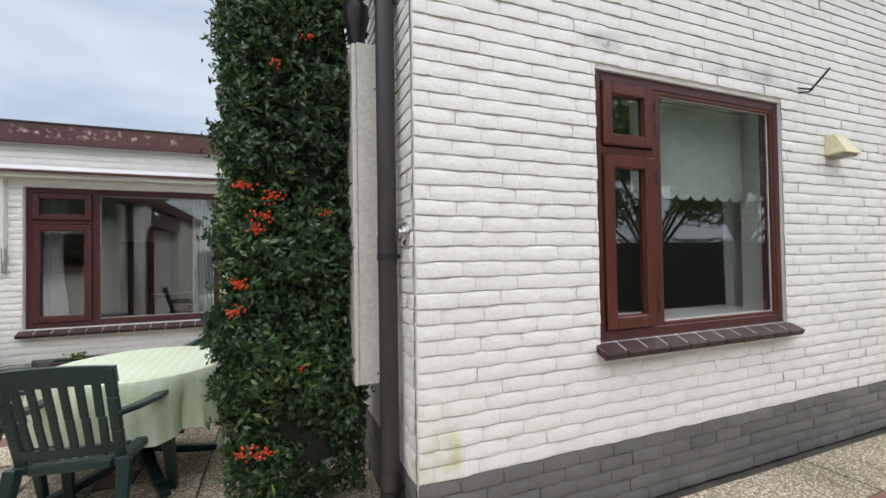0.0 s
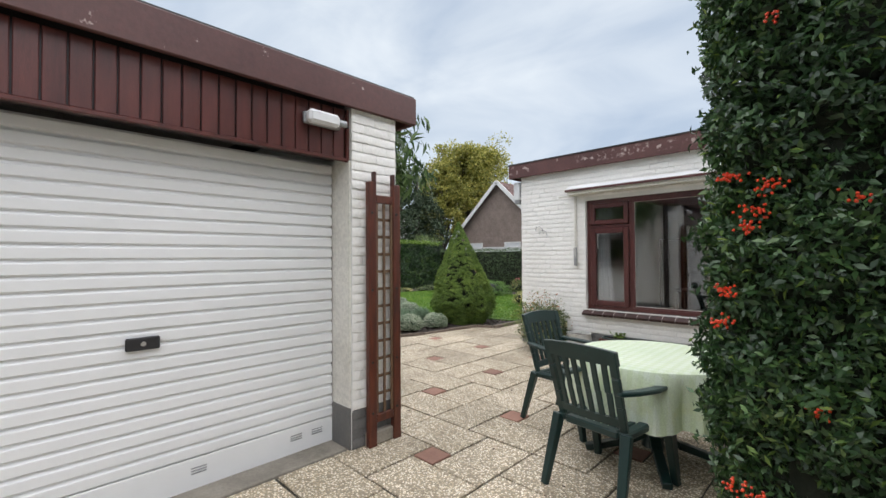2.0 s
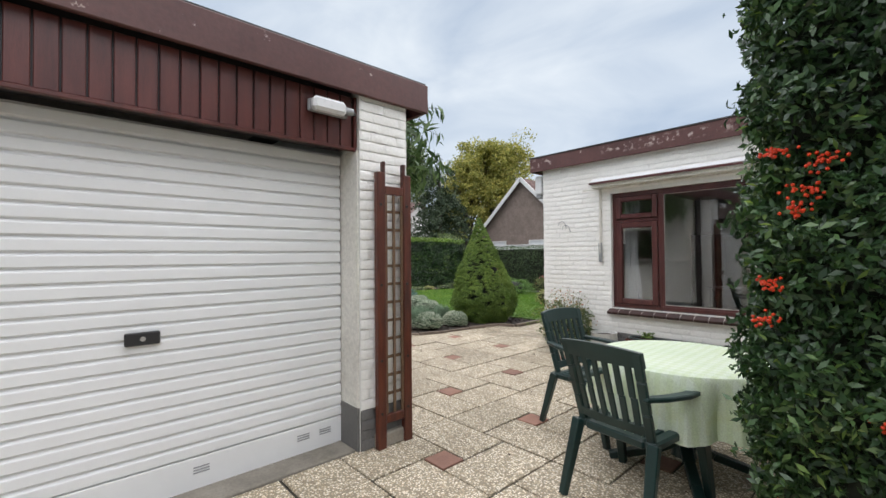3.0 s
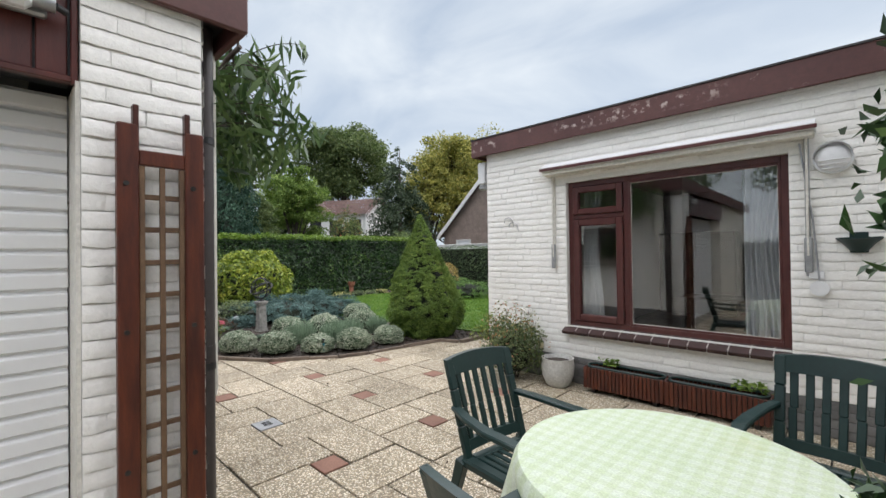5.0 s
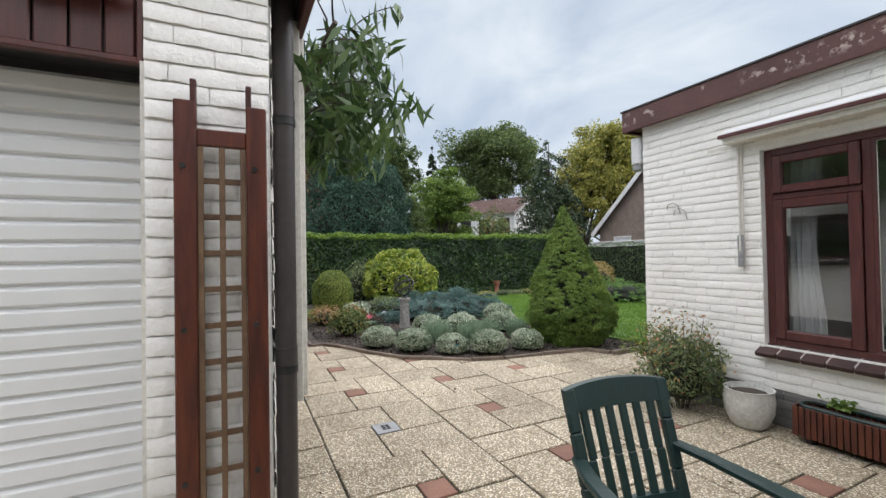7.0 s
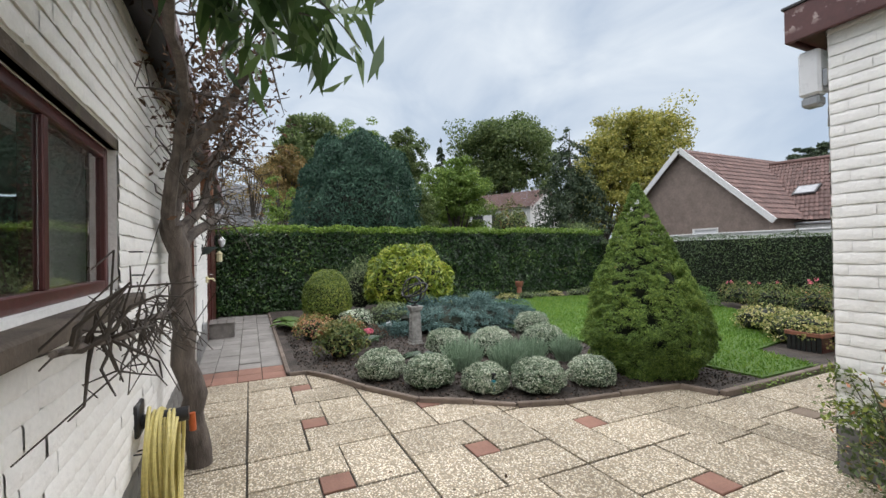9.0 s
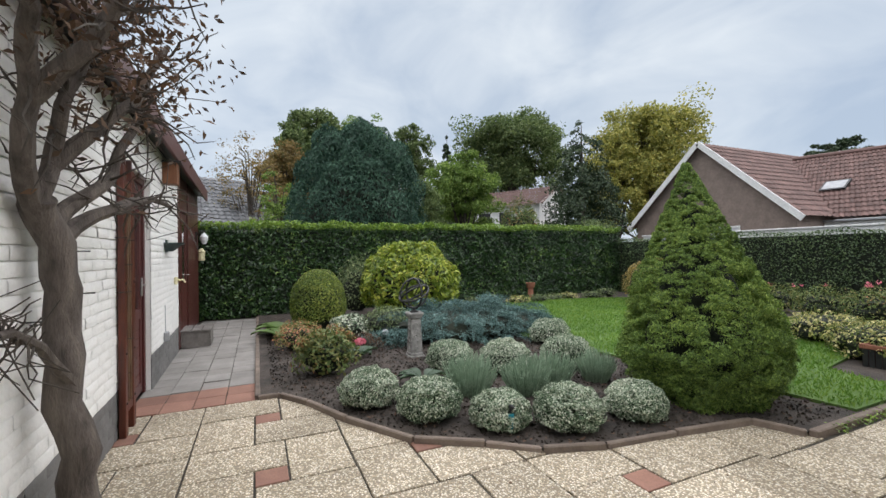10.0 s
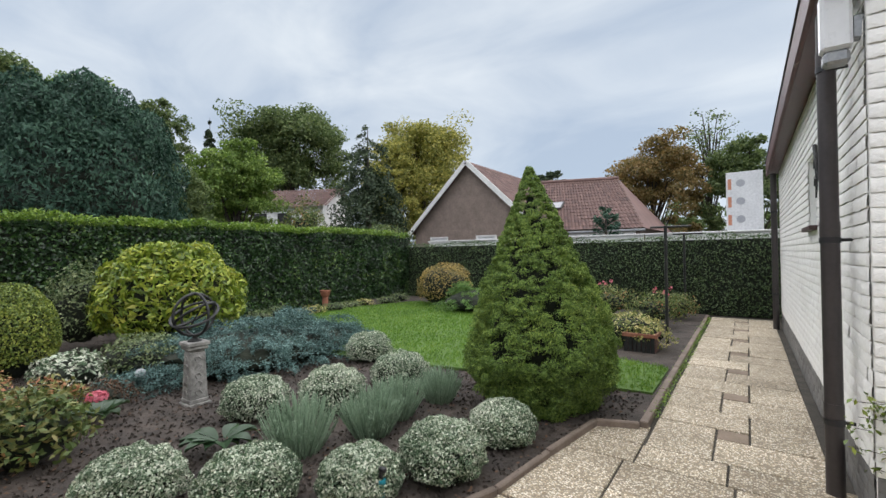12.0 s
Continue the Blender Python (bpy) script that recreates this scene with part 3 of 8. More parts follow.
def brick_rects(length, z0, z1, holes, rng):
    """Running-bond bricks (x0, x1, z0, z1) cut at the ends and at openings."""
    out = []
    row = 0
    z = z0
    while z < z1 - 0.012:
        zt = min(z + COURSE - 0.0028, z1)
        x = -BRICK * (0.5 if row % 2 else 0.0) - 0.02 * ((row * 7) % 3)
        while x < length:
            a, b = max(x, 0.0), min(x + BRICK - 0.0012, length)
            spans = [(a, b)] if b - a > 0.02 else []
            for h in holes:
                if zt > h[2] + 0.01 and z < h[3] - 0.01:
                    cut = []
                    for p, q in spans:
                        if q <= h[0] or p >= h[1]:
                            cut.append((p, q))
                        else:
                            if h[0] - p > 0.02:
                                cut.append((p, h[0]))
                            if q - h[1] > 0.02:
                                cut.append((h[1], q))
                    spans = cut
            out += [(p, q, z, zt) for p, q in spans]
            x += BRICK
        z += COURSE
        row += 1
    return out


BRICK_COLS = 6


def brick_verts(w, h, rng, proud=0.0112):
    """A hand-made brick under thick paint: its lower arris overhangs in a wavy line, its top and ends fade into the joints."""
    e = min(0.017, w * 0.22)
    xs = [0.0, e, w * rng.uniform(0.28, 0.40), w * rng.uniform(0.60, 0.72), w - e, w]
    wave = rng.uniform(-0.0034, 0.0034, BRICK_COLS)
    d = rng.uniform(-0.0022, 0.0022, BRICK_COLS) + rng.uniform(-0.0012, 0.0012)
    ends = rng.uniform(0.38, 0.85, 2)
    k = [ends[0], 0.93, 1.0, 1.0, 0.93, ends[1]]
    rows = ((0.0012, 1.0), (0.010, 1.05), (h * 0.84, 0.92), (h + 0.0008, 0.36))
    out = []
    for r, (z, f) in enumerate(rows):
        for i, x in enumerate(xs):
            lift = wave[i] if r < 2 else rng.uniform(-0.0015, 0.0015)
            out.append((x, -(proud + d[i]) * f * k[i], z + lift + (0.004 * (1 - k[i]) if r == 0 else 0)))
    under = out[:BRICK_COLS]
    return out + under + [(x, 0.003, z + 0.004) for x, _, z in under]


BRICK_FACES = [(r * 6 + i, r * 6 + i + 1, r * 6 + i + 7, r * 6 + i + 6) for r in range(3) for i in range(5)] + [(30 + i, 31 + i, 25 + i, 24 + i) for i in range(5)]
BRICK_SMOOTH = [True] * 15 + [False] * 5


def lay_bricks(wall, rects, mats, split_z, seed, near=None, limit=0):
    """Bricks on a wall's face: those nearest as pieces of their own, the rest in one mesh. mats: (below split_z, above)."""
    rng = np.random.default_rng(seed)
    order = list(range(len(rects)))
    if near is not None:
        order.sort(key=lambda i: (abs(rects[i][0] - near[0]) + abs(rects[i][2] - near[1])))
    single = set(order[:limit])
    shared = {}
    rest = {0: ([], []), 1: ([], [])}
    for i, (a, b, c, d) in enumerate(rects):
        k = 1 if (c + d) / 2 > split_z else 0
        if i in single:
            w, h = round(b - a, 2), round(d - c, 3)
            key = (w, h, k, rng.integers(0, 5))
            if key not in shared:
                me = bpy.data.meshes.new("brick")
                me.from_pydata(brick_verts(w, h, rng), [], BRICK_FACES)
                me.polygons.foreach_set("use_smooth", BRICK_SMOOTH)
                me.materials.append(mats[k])
                shared[key] = me
            ob = new("brick", shared[key])
            ob.parent = wall
            ob.location = (a + rng.uniform(0, 0.002), rng.uniform(-0.0015, 0.0015), c + rng.uniform(-0.001, 0.001))
        else:
            vs, fs = rest[k]
            o = len(vs)
            vs += [(x + a, y, z + c) for x, y, z in brick_verts(b - a, d - c, rng)]
            fs += [tuple(o + q for q in f) for f in BRICK_FACES]
    for k, (vs, fs) in rest.items():
        if vs:
            me = bpy.data.meshes.new("bricks")
            me.from_pydata(vs, [], fs)
            me.polygons.foreach_set("use_smooth", BRICK_SMOOTH * (len(fs) // len(BRICK_SMOOTH)))
            me.materials.append(mats[k])
            ob = new("bricks", me)
            ob.parent = wall
            tagged(ob, "painted bricks in running bond", kind="stuff")


LAYING = []


def masonry(name, corner, turn, length, height, thick, holes, label, plinth=0.0, seed=1, near=None, limit=0, z0=0.0):
    bm = bmesh.new()
    slab_wall(bm, length, height, thick, holes, z0)
    w = structure(name, bm, M_MORTAR, label, "wall", pose(*corner, 0, 0, turn))
    if plinth:
        bm = bmesh.new()
        slab_wall(bm, length, plinth - 0.012, 0.003, [h for h in holes if h[2] < plinth])
        b = part("plinth_mortar", bm, M_PLINTHJ, w)
        b.location = (0, -0.003, 0)
    LAYING.append((w, length, z0, height, holes, plinth, seed, near, limit))
    return w


# ---- large structure ----
HX, HY = 0.573, 1.862          # corner of the house
AX, AY = -3.68, 6.08          # corner of the annex
GX, GY = -2.40, 2.285         # garage front pier and back wall
BACK = pose(-6.0, GY, 0, 0, 0, 1.3) @ pose(6.0, -GY, 0)      # the garage back runs slightly askew to the paving


def askew(*obs):
    for ob in obs:
        ob.matrix_basis = BACK @ ob.matrix_basis

# ground under everything, out to the horizon
bm = bmesh.new()
bmesh.ops.create_grid(bm, x_segments=1, y_segments=1, size=600)
structure("ground", bm, M_SAND, "dark sandy ground under the paving and gardens", "ground", pose(0, 0, -0.032))

# lawn
bm = bmesh.new()
LAWN = [(-4.88, 7.55), (-4.88, 8.55), (-5.6, 8.75), (-6.0, 11.2), (-8.6, 12.6), (-11.6, 12.3), (-12.4, 9.5), (-11.4, 6.9), (-8.8, 6.9), (-7.2, 7.2), (-6.3, 7.4)]
bm.faces.new([bm.verts.new((x, y, 0.054)) for x, y in LAWN])
thicken(bm, (0, 0, -0.06))
structure("lawn", bm, M_LAWN, "bright green mown lawn between the garden beds", "lawn")

# soil of the beds, with uneven surface
BED = [(-7.43, 3.22), (-7.42, 3.42), (-7.10, 3.63), (-6.56, 3.87), (-5.97, 4.23), (-5.70, 4.66), (-5.46, 4.96), (-5.32, 5.38), (-5.25, 5.97), (-5.14, 6.66), (-4.84, 6.78), (-4.84, 13.6), (-13.3, 13.6), (-13.3, 3.22)]


def inside(poly, x, y):
    hit = False
    for (x0, y0), (x1, y1) in zip(poly, poly[1:] + poly[:1]):
        if (y0 > y) != (y1 > y) and x < (x1 - x0) * (y - y0) / (y1 - y0) + x0:
            hit = not hit
    return hit


bm = bmesh.new()
bm.faces.new([bm.verts.new((x, y, 0.0)) for x, y in BED])
bmesh.ops.triangulate(bm, faces=bm.faces)
bmesh.ops.subdivide_edges(bm, edges=bm.edges, cuts=5, use_grid_fill=True)
bmesh.ops.subdivide_edges(bm, edges=bm.edges, cuts=3, use_grid_fill=True)
for v in bm.verts:
    v.co.z = 0.030 + 0.012 * noise.noise(v.co * 1.1) + 0.010 * noise.noise(v.co * 6)
structure("garden_bed", bm, M_SOIL, "dark crumbly soil of the planted garden beds", "soil", smooth=True)

# house: front wall, side wall
W1 = (1.025, 2.595, 0.885, 2.357)
house_front = masonry("wall_house_front", (HX + 0.003, HY, 0), 0, 6.197, 3.9, 0.28, [(W1[0] - 0.003, W1[1] - 0.003, *W1[2:])], "white-painted brick house wall with dark grey plinth", 0.34, 11, (0.6, 1.3), 300)
house_side = masonry("wall_house_side", (HX, AY + 0.3, 0), -90, AY + 0.3 - HY - 0.003, 3.9, 0.28, [], "white-painted brick side wall of the house", 0.34, 12)
for nm, m, ln in (("wall_house_back", pose(HX + 6.2, 6.4, 0, 0, 0, 180), 6.2), ("wall_house_end", pose(HX + 6.2, HY, 0, 0, 0, 90), 4.5)):
    bm = bmesh.new()
    slab_wall(bm, ln, 3.9, 0.25)
    structure(nm, bm, M_PLASTER, "plain plastered house wall", "wall", m)
bm = bmesh.new()
box(bm, HX - 0.25, HX + 6.4, HY - 0.25, 6.6, 3.9, 4.05)
structure("house_roof", bm, M_ROOFFELT, "flat dark roof over the house", "roof")
bm = bmesh.new()
box(bm, HX + 0.3, HX + 6.0, HY + 0.3, 6.1, 0.02, 0.06)
structure("floor_house", bm, M_INFLOOR, "dark carpeted room floor", "floor")

# annex with its large window
W2 = (-2.58 - AX, -0.66 - AX, 0.62, 2.20)
annex_front = masonry("wall_annex_front", (AX + 0.003, AY, 0), 0, HX - AX - 0.003, 2.70, 0.28, [(W2[0] - 0.003, W2[1] - 0.003, *W2[2:])], "white-painted brick annex wall with grey plinth", 0.27, 13, (1.6, 1.0), 0)
annex_side = masonry("wall_annex_side", (AX, 12.6, 0), -90, 12.6 - AY - 0.003, 2.70, 0.28, [(4.2, 4.75, 1.55, 2.15)], "white-painted brick side wall of the annex", 0.27, 14)
for nm, m, ln in (("wall_annex_back", pose(HX, 12.6, 0, 0, 0, 180), HX - AX), ("wall_annex_inner", pose(HX, 6.4, 0, 0, 0, 90), 6.2)):
    bm = bmesh.new()
    slab_wall(bm, ln, 2.70, 0.2)
    structure(nm, bm, M_INWALL, "plain wall closing the annex room", "wall", m)
bm = bmesh.new()
box(bm, AX + 0.28, HX, AY + 0.28, 12.4, 0.05, 0.10)
structure("floor_annex", bm, M_INFLOOR, "dark patterned carpet in the annex room", "floor")
bm = bmesh.new()
box(bm, AX + 0.02, HX - 0.02, AY + 0.02, 12.58, 2.70, 2.80)
structure("ceiling_annex", bm, M_INWALL, "flat ceiling and roof deck of the annex", "ceiling")


def fascia_board(name, x0, x1, y0, y1, z0, z1, label):
    bm = bmesh.new()
    box(bm, x0, x1, y0, y1, z0, z1, 0.006)
    return structure(name, bm, M_FASCIA, label, "fascia")


fascia_board("fascia_annex_front", AX - 0.18, HX - 0.01, AY - 0.10, AY - 0.07, 2.67, 2.89, "dark brown flaking fascia board of the annex")
fascia_board("fascia_annex_side", AX - 0.18, AX - 0.15, AY - 0.069, 12.8, 2.67, 2.89, "dark brown fascia board along the annex side")
bm = bmesh.new()
box(bm, AX - 0.149, HX - 0.01, AY - 0.069, 12.8, 2.70, 2.72)
structure("soffit_annex", bm, M_BROWN, "dark underside of the annex roof edge", "soffit")
bm = bmesh.new()
box(bm, AX - 0.19, HX - 0.01, AY - 0.11, 12.81, 2.891, 2.905)
structure("roof_annex", bm, M_ROOFFELT, "dark flat roof edge of the annex", "roof")

# garage: pier, door surround, back wall
pier = masonry("wall_garage_pier", (GX, 1.95, 0), 90, 0.407, 2.62, 0.24, [], "white-painted brick pier beside the garage door", 0.28, 15, (0.1, 1.2), 60)
pier_side = masonry("wall_garage_pier_side", (GX - 0.0005, 2.36, 0), 180, 0.27, 2.62, 0.14, [], "white-painted brick end of the garage pier", 0.28, 16)
X_N = GX - 0.28               # where the back wall starts
W3 = (-3.28, -4.56, 1.235, 1.835)
D2 = (-7.45, -8.25, 0.0, 2.12)
garage_back = masonry("wall_garage_back", (X_N, GY, 0), 180, X_N + 10.148, 2.55, 0.26, [(X_N - W3[0], X_N - W3[1], W3[2], W3[3]), (X_N - D2[0], X_N - D2[1], D2[2], D2[3])], "white-painted brick back wall of the garage", 0.33, 17, (2.5, 1.0), 0)
bm = bmesh.new()
slab_wall(bm, 6.0, 2.5, 0.2)
structure("wall_garage_south", bm, M_PLASTER, "plain wall closing the garage", "wall", pose(-8.6, -4.2, 0, 0, 0, 0))
bm = bmesh.new()
box(bm, GX - 0.25, GX - 0.05, -4.2, -0.95, 0, 2.55)
structure("wall_garage_front", bm, M_PLASTER, "plain garage wall beside the roller door", "wall")
fascia_board("fascia_garage_front", -2.38, -2.345, -4.4, 2.545, 2.475, 2.695, "dark brown worn fascia board of the garage")
askew(garage_back, fascia_board("fascia_garage_back", -13.05, -2.381, 2.43, 2.465, 2.475, 2.695, "dark brown fascia board along the garage back"))
bm = bmesh.new()
for v in box(bm, -13.05, -2.36, -4.4, 2.53, 2.697, 2.71):
    v.co.y -= 0.235 if v.co.x < -13 and v.co.y > 2 else 0.0
structure("roof_garage", bm, M_ROOFFELT, "flat felt roof of the garage", "roof")
# front soffit in black: the shade under the overhang is put into its colour
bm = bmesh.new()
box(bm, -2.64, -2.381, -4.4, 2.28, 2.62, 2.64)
structure("soffit_garage_front", bm, M_BLACK, "underside of the garage roof edge, coloured black for its shade", "soffit")
# back soffit likewise has the eaves' shade as its colour
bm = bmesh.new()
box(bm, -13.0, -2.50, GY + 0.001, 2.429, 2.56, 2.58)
askew(structure("soffit_garage", bm, M_BLACK, "underside of the garage roof edge, coloured black for its shade", "soffit"))
bm = bmesh.new()
box(bm, -12.8, X_N - 0.01, -4.0, GY - 0.42, 2.60, 2.65)
structure("ceiling_garage", bm, M_INWALL, "flat ceiling of the garage", "ceiling")
bm = bmesh.new()
box(bm, -12.8, X_N - 0.2, -4.0, GY - 0.42, 0.01, 0.04)
structure("floor_garage", bm, M_CONCRETE, "concrete floor of the garage", "floor")
# brown timber shed at the end
bm = bmesh.new()
slab_wall(bm, 2.75, 2.56, 0.12, [(0.28, 1.10, 0.05, 2.08)])
for k in range(22):
    if not 0.20 < k * 0.125 + 0.06 < 1.14:
        box(bm, k * 0.125 + 0.004, k * 0.125 + 0.121, -0.014, -0.001, 0.02, 2.55, 0.003)
shed = structure("wall_shed", bm, M_BROWN, "dark brown boarded timber shed wall", "wall", pose(-10.15, GY, 0, 0, 0, 180))
askew(shed)
bm = bmesh.new()
slab_wall(bm, 6.0, 2.56, 0.12)
structure("wall_shed_end", bm, M_BROWN, "dark brown timber end of the shed", "wall", pose(-12.90, GY - 0.29, 0, 0, 0, -90))


# ---- paving ----
def slab_mesh(w, d, rng, thick=0.03, mat=None):
    bm = bmesh.new()
    box(bm, -w / 2, w / 2, -d / 2, d / 2, -thick, 0, 0.004)
    for v in bm.verts:
        v.co.z += rng.uniform(-0.0012, 0.0012)
    return mesh_from(bm, "slab", mat)


def pave():
    rng = np.random.default_rng(5)
    field = structure("paving", *flat_sheet(), "bed of dark sand under the washed-pebble slabs", "paving")
    g = 0.014
    kinds = {k: [slab_mesh(w - g, d - g, rng, mat=m) for _ in range(4)] for k, w, d, m in (("h", 0.6, 0.4, M_SLAB), ("v", 0.4, 0.6, M_SLAB), ("r", 0.2, 0.2, M_REDTILE), ("b", 0.2, 0.2, M_BROWNTILE))}
    near, rest = [], []

    def unit(cx, cy, red=True, side=False):
        for k, dx, dy in (("h", -0.2, 0.3), ("v", 0.3, 0.2), ("h", 0.2, -0.3), ("v", -0.3, -0.2), ("r", 0, 0)):
            if k == "r" and not red:
                continue
            x, y = cx + dx, cy + dy
            if side:
                near.append(("b" if k == "r" else k, x, y))
                continue
            near.append((k, x, y)) if (-7.9 < x < -0.6 and 1.9 < y < 7.5) or (-2.3 < x < 1 and 0.6 < y < 3) else rest.append((k, x, y))
    for i in range(-9, 7):
        for j in range(-6, 4):
            x, y = -1.93 - i, 2.30 + j
            if -7.5 < x < 8 and (y > 2 or x > -2.4) and not all(inside(BED, x + p, y + q) for p in (-0.5, 0.5) for q in (-0.5, 0.5)) and not (x > 0.9 and y > 2.2):
                unit(x, y, (i, j) != (2, 1))
    for j in range(0, 7):
        unit(-4.26, 7.0 + j, side=True)
    made = 0
    for k, x, y in near:
        if not (-12 < x < 8):
            continue
        ob = new("tile" if k in "rb" else "slab", kinds[k][int(rng.integers(0, 4))])
        ob.parent = field
        ob.matrix_basis = pose(x + rng.uniform(-0.003, 0.003), y + rng.uniform(-0.003, 0.003), rng.uniform(-0.003, 0.003), rng.uniform(-0.25, 0.25), rng.uniform(-0.25, 0.25), rng.uniform(-0.4, 0.4))
        made += 1
    bms = {"slab": bmesh.new(), "tile": bmesh.new()}
    for k, x, y in rest:
        w, d = {"h": (0.6, 0.4), "v": (0.4, 0.6), "r": (0.2, 0.2)}[k]
        z = rng.uniform(-0.003, 0.003)
        box(bms["tile" if k == "r" else "slab"], x - w / 2 + 0.005, x + w / 2 - 0.005, y - d / 2 + 0.005, y + d / 2 - 0.005, -0.03, z)
    part("slabs", bms["slab"], M_SLAB, field, kind="stuff")
    part("tiles", bms["tile"], M_REDTILE, field, kind="stuff")
    # cut slabs between terrace, bed and side path
    for x0, y0, w, d in ((-5.43, 5.80, 0.6, 0.4), (-4.83, 5.80, 0.6, 0.4), (-4.23, 5.80, 0.6, 0.4), (-5.23, 6.20, 0.46, 0.3), (-4.77, 6.20, 0.5, 0.3), (-4.27, 6.20, 0.6, 0.3), (-5.2, 6.5, 0.43, 0.36)):
        ob = new("slab", slab_mesh(w - g, d - g, rng, mat=M_SLAB))
        ob.parent = field
        ob.location = (x0 + w / 2, y0 + d / 2, 0)
    # strip of cut slabs along the annex
    for k in range(7):
        ob = new("slab", slab_mesh(0.59, 0.29, rng, mat=M_SLAB))
        ob.parent = field
        ob.location = (-3.4 + 0.6 * k, 5.952, -0.001)
    return field


def flat_sheet():
    bm = bmesh.new()
    box(bm, -8, 8, -4.5, 6.3, -0.031, -0.012)
    box(bm, -4.9, -3.6, 6.301, 13.8, -0.031, -0.012)
    return bm, M_SAND


# ---- windows and doors ----
def pane(name, x0, x1, y, z0, z1, parent, label="clear glass pane"):
    bm = bmesh.new()
    box(bm, x0, x1, y, y + 0.006, z0, z1)
    ob = part(name, bm, M_GLASS, parent, label)
    ob.visible_shadow = False
    return ob


def ring_frame(bm, x0, x1, z0, z1, y0, y1, w, bev=0.004):
    """Four butted bars round an opening."""
    box(bm, x0, x0 + w, y0, y1, z0, z1, bev)
    box(bm, x1 - w, x1, y0, y1, z0, z1, bev)
    box(bm, x0 + w, x1 - w, y0, y1, z0, z0 + w, bev)
    box(bm, x0 + w, x1 - w, y0, y1, z1 - w, z1, bev)


def house_window(name, m, w, h, mull, trans, mat, label, handle=True):
    """A timber window: small top light over a casement on one side, a large fixed pane on the other."""
    win = thing(name, (0, 0, 0), label, "window", kind="structure")
    win.matrix_basis = m
    f = 0.055
    bm = bmesh.new()
    ring_frame(bm, 0, w, 0, h, 0.055, 0.15, f)
    part("window_frame", bm, M_FRAME2, win)
    bm = bmesh.new()
    box(bm, mull, mull + 0.05, 0.058, 0.148, f, h - f, 0.004)
    part("mullion", bm, M_FRAME2, win)
    bm = bmesh.new()
    box(bm, f, mull, 0.058, 0.148, trans, trans + 0.045, 0.004)
    part("transom", bm, mat, win)
    for nm, z0, z1, s in (("top_light", trans + 0.045, h - f, 0.062), ("casement", f, trans, 0.07)):
        bm = bmesh.new()
        ring_frame(bm, f + 0.004, mull - 0.004, z0 + 0.004, z1 - 0.004, 0.035, 0.10, s, 0.007)
        sash = part(nm, bm, mat, win)
        pane("pane", f + s, mull - s, 0.07, z0 + s, z1 - s, sash)
        bm = bmesh.new()
        ring_frame(bm, f + s - 0.004, mull - s + 0.004, z0 + s - 0.004, z1 - s + 0.004, 0.060, 0.068, 0.012, 0.002)
        part("glazing_bead", bm, mat, sash)
        for zz in (z0 + 0.12, z1 - 0.12):
            bm = bmesh.new()
            tube(bm, [(mull - 0.001, 0.030, zz - 0.04), (mull - 0.001, 0.030, zz + 0.04)], 0.006, 8)
            part("hinge", bm, M_SILL, sash, "small dark metal hinge")
    bm = bmesh.new()
    ring_frame(bm, mull + 0.05, w - f, f, h - f, 0.060, 0.078, 0.020, 0.003)
    part("glazing_bead", bm, mat, win)
    bm = bmesh.new()
    ring_frame(bm, mull + 0.069, w - f - 0.019, f + 0.019, h - f - 0.019, 0.079, 0.084, 0.006, 0.001)
    part("glazing_seal", bm, M_OFFWHITE, win, "thin pale glazing seal")
    pane("pane", mull + 0.06, w - f - 0.006, 0.085, f + 0.006, h - f - 0.006, win)
    return win


def brick_sill(m, w, name="window_sill"):
    """A sloping row of dark glazed sill bricks with pale joints."""
    s = thing(name, (0, 0, 0), "sloping sill of dark brown glazed bricks", "window sill", kind="structure")
    s.matrix_basis = m
    n = int(round((w + 0.08) / 0.15))
    d = (w + 0.08) / n
    bm = bmesh.new()
    vs = [(-0.035, -0.066, -0.078), (w + 0.035, -0.066, -0.078), (w + 0.035, 0.05, -0.028), (-0.035, 0.05, -0.028)]
    top = [(x, y, z + 0.0258) for x, y, z in vs]
    a, b = [bm.verts.new(p) for p in vs], [bm.verts.new(p) for p in top]
    bm.faces.new(a[::-1])
    bm.faces.new(b)
    for i in range(4):
        bm.faces.new([a[i], a[(i + 1) % 4], b[(i + 1) % 4], b[i]])
    part("mortar", bm, M_JOINT, s, "pale mortar joints")
    me = None
    for k in range(n):
        if me is None:
            bm = bmesh.new()
            box(bm, 0.004, d - 0.004, -0.10, 0.06, -0.036, 0.0, 0.003)
            me = mesh_from(bm, "sill_brick", M_SILL)
        ob = new("sill_brick", me)
        ob.parent = s
        ob.matrix_basis = pose(-0.04 + k * d, 0.0, -0.022, 24, 0, 0)
    return s


house_window("window_1", pose(HX + W1[0], HY - 0.038, W1[2]), W1[1] - W1[0], W1[3] - W1[2], 0.425, 1.02, M_FRAME, "red-brown varnished timber window with small top light")
brick_sill(pose(HX + W1[0], HY, W1[2] + 0.02), W1[1] - W1[0])
house_window("window_2", pose(AX + W2[0], AY, W2[2]), W2[1] - W2[0], W2[3] - W2[2], 0.60, 1.17, M_FRAME2, "wide dark maroon timber window with casement and top light")
brick_sill(pose(AX + W2[0], AY, W2[2] + 0.01), W2[1] - W2[0])
# lighter lintel band over the annex window
bm = bmesh.new()
box(bm, 0, 2.9, -0.012, 0.0, 2.27, 2.30, 0.003)
structure("trim_lintel", bm, M_OFFWHITE, "cream painted strip over the annex window", "trim", pose(-3.0, AY, 0))

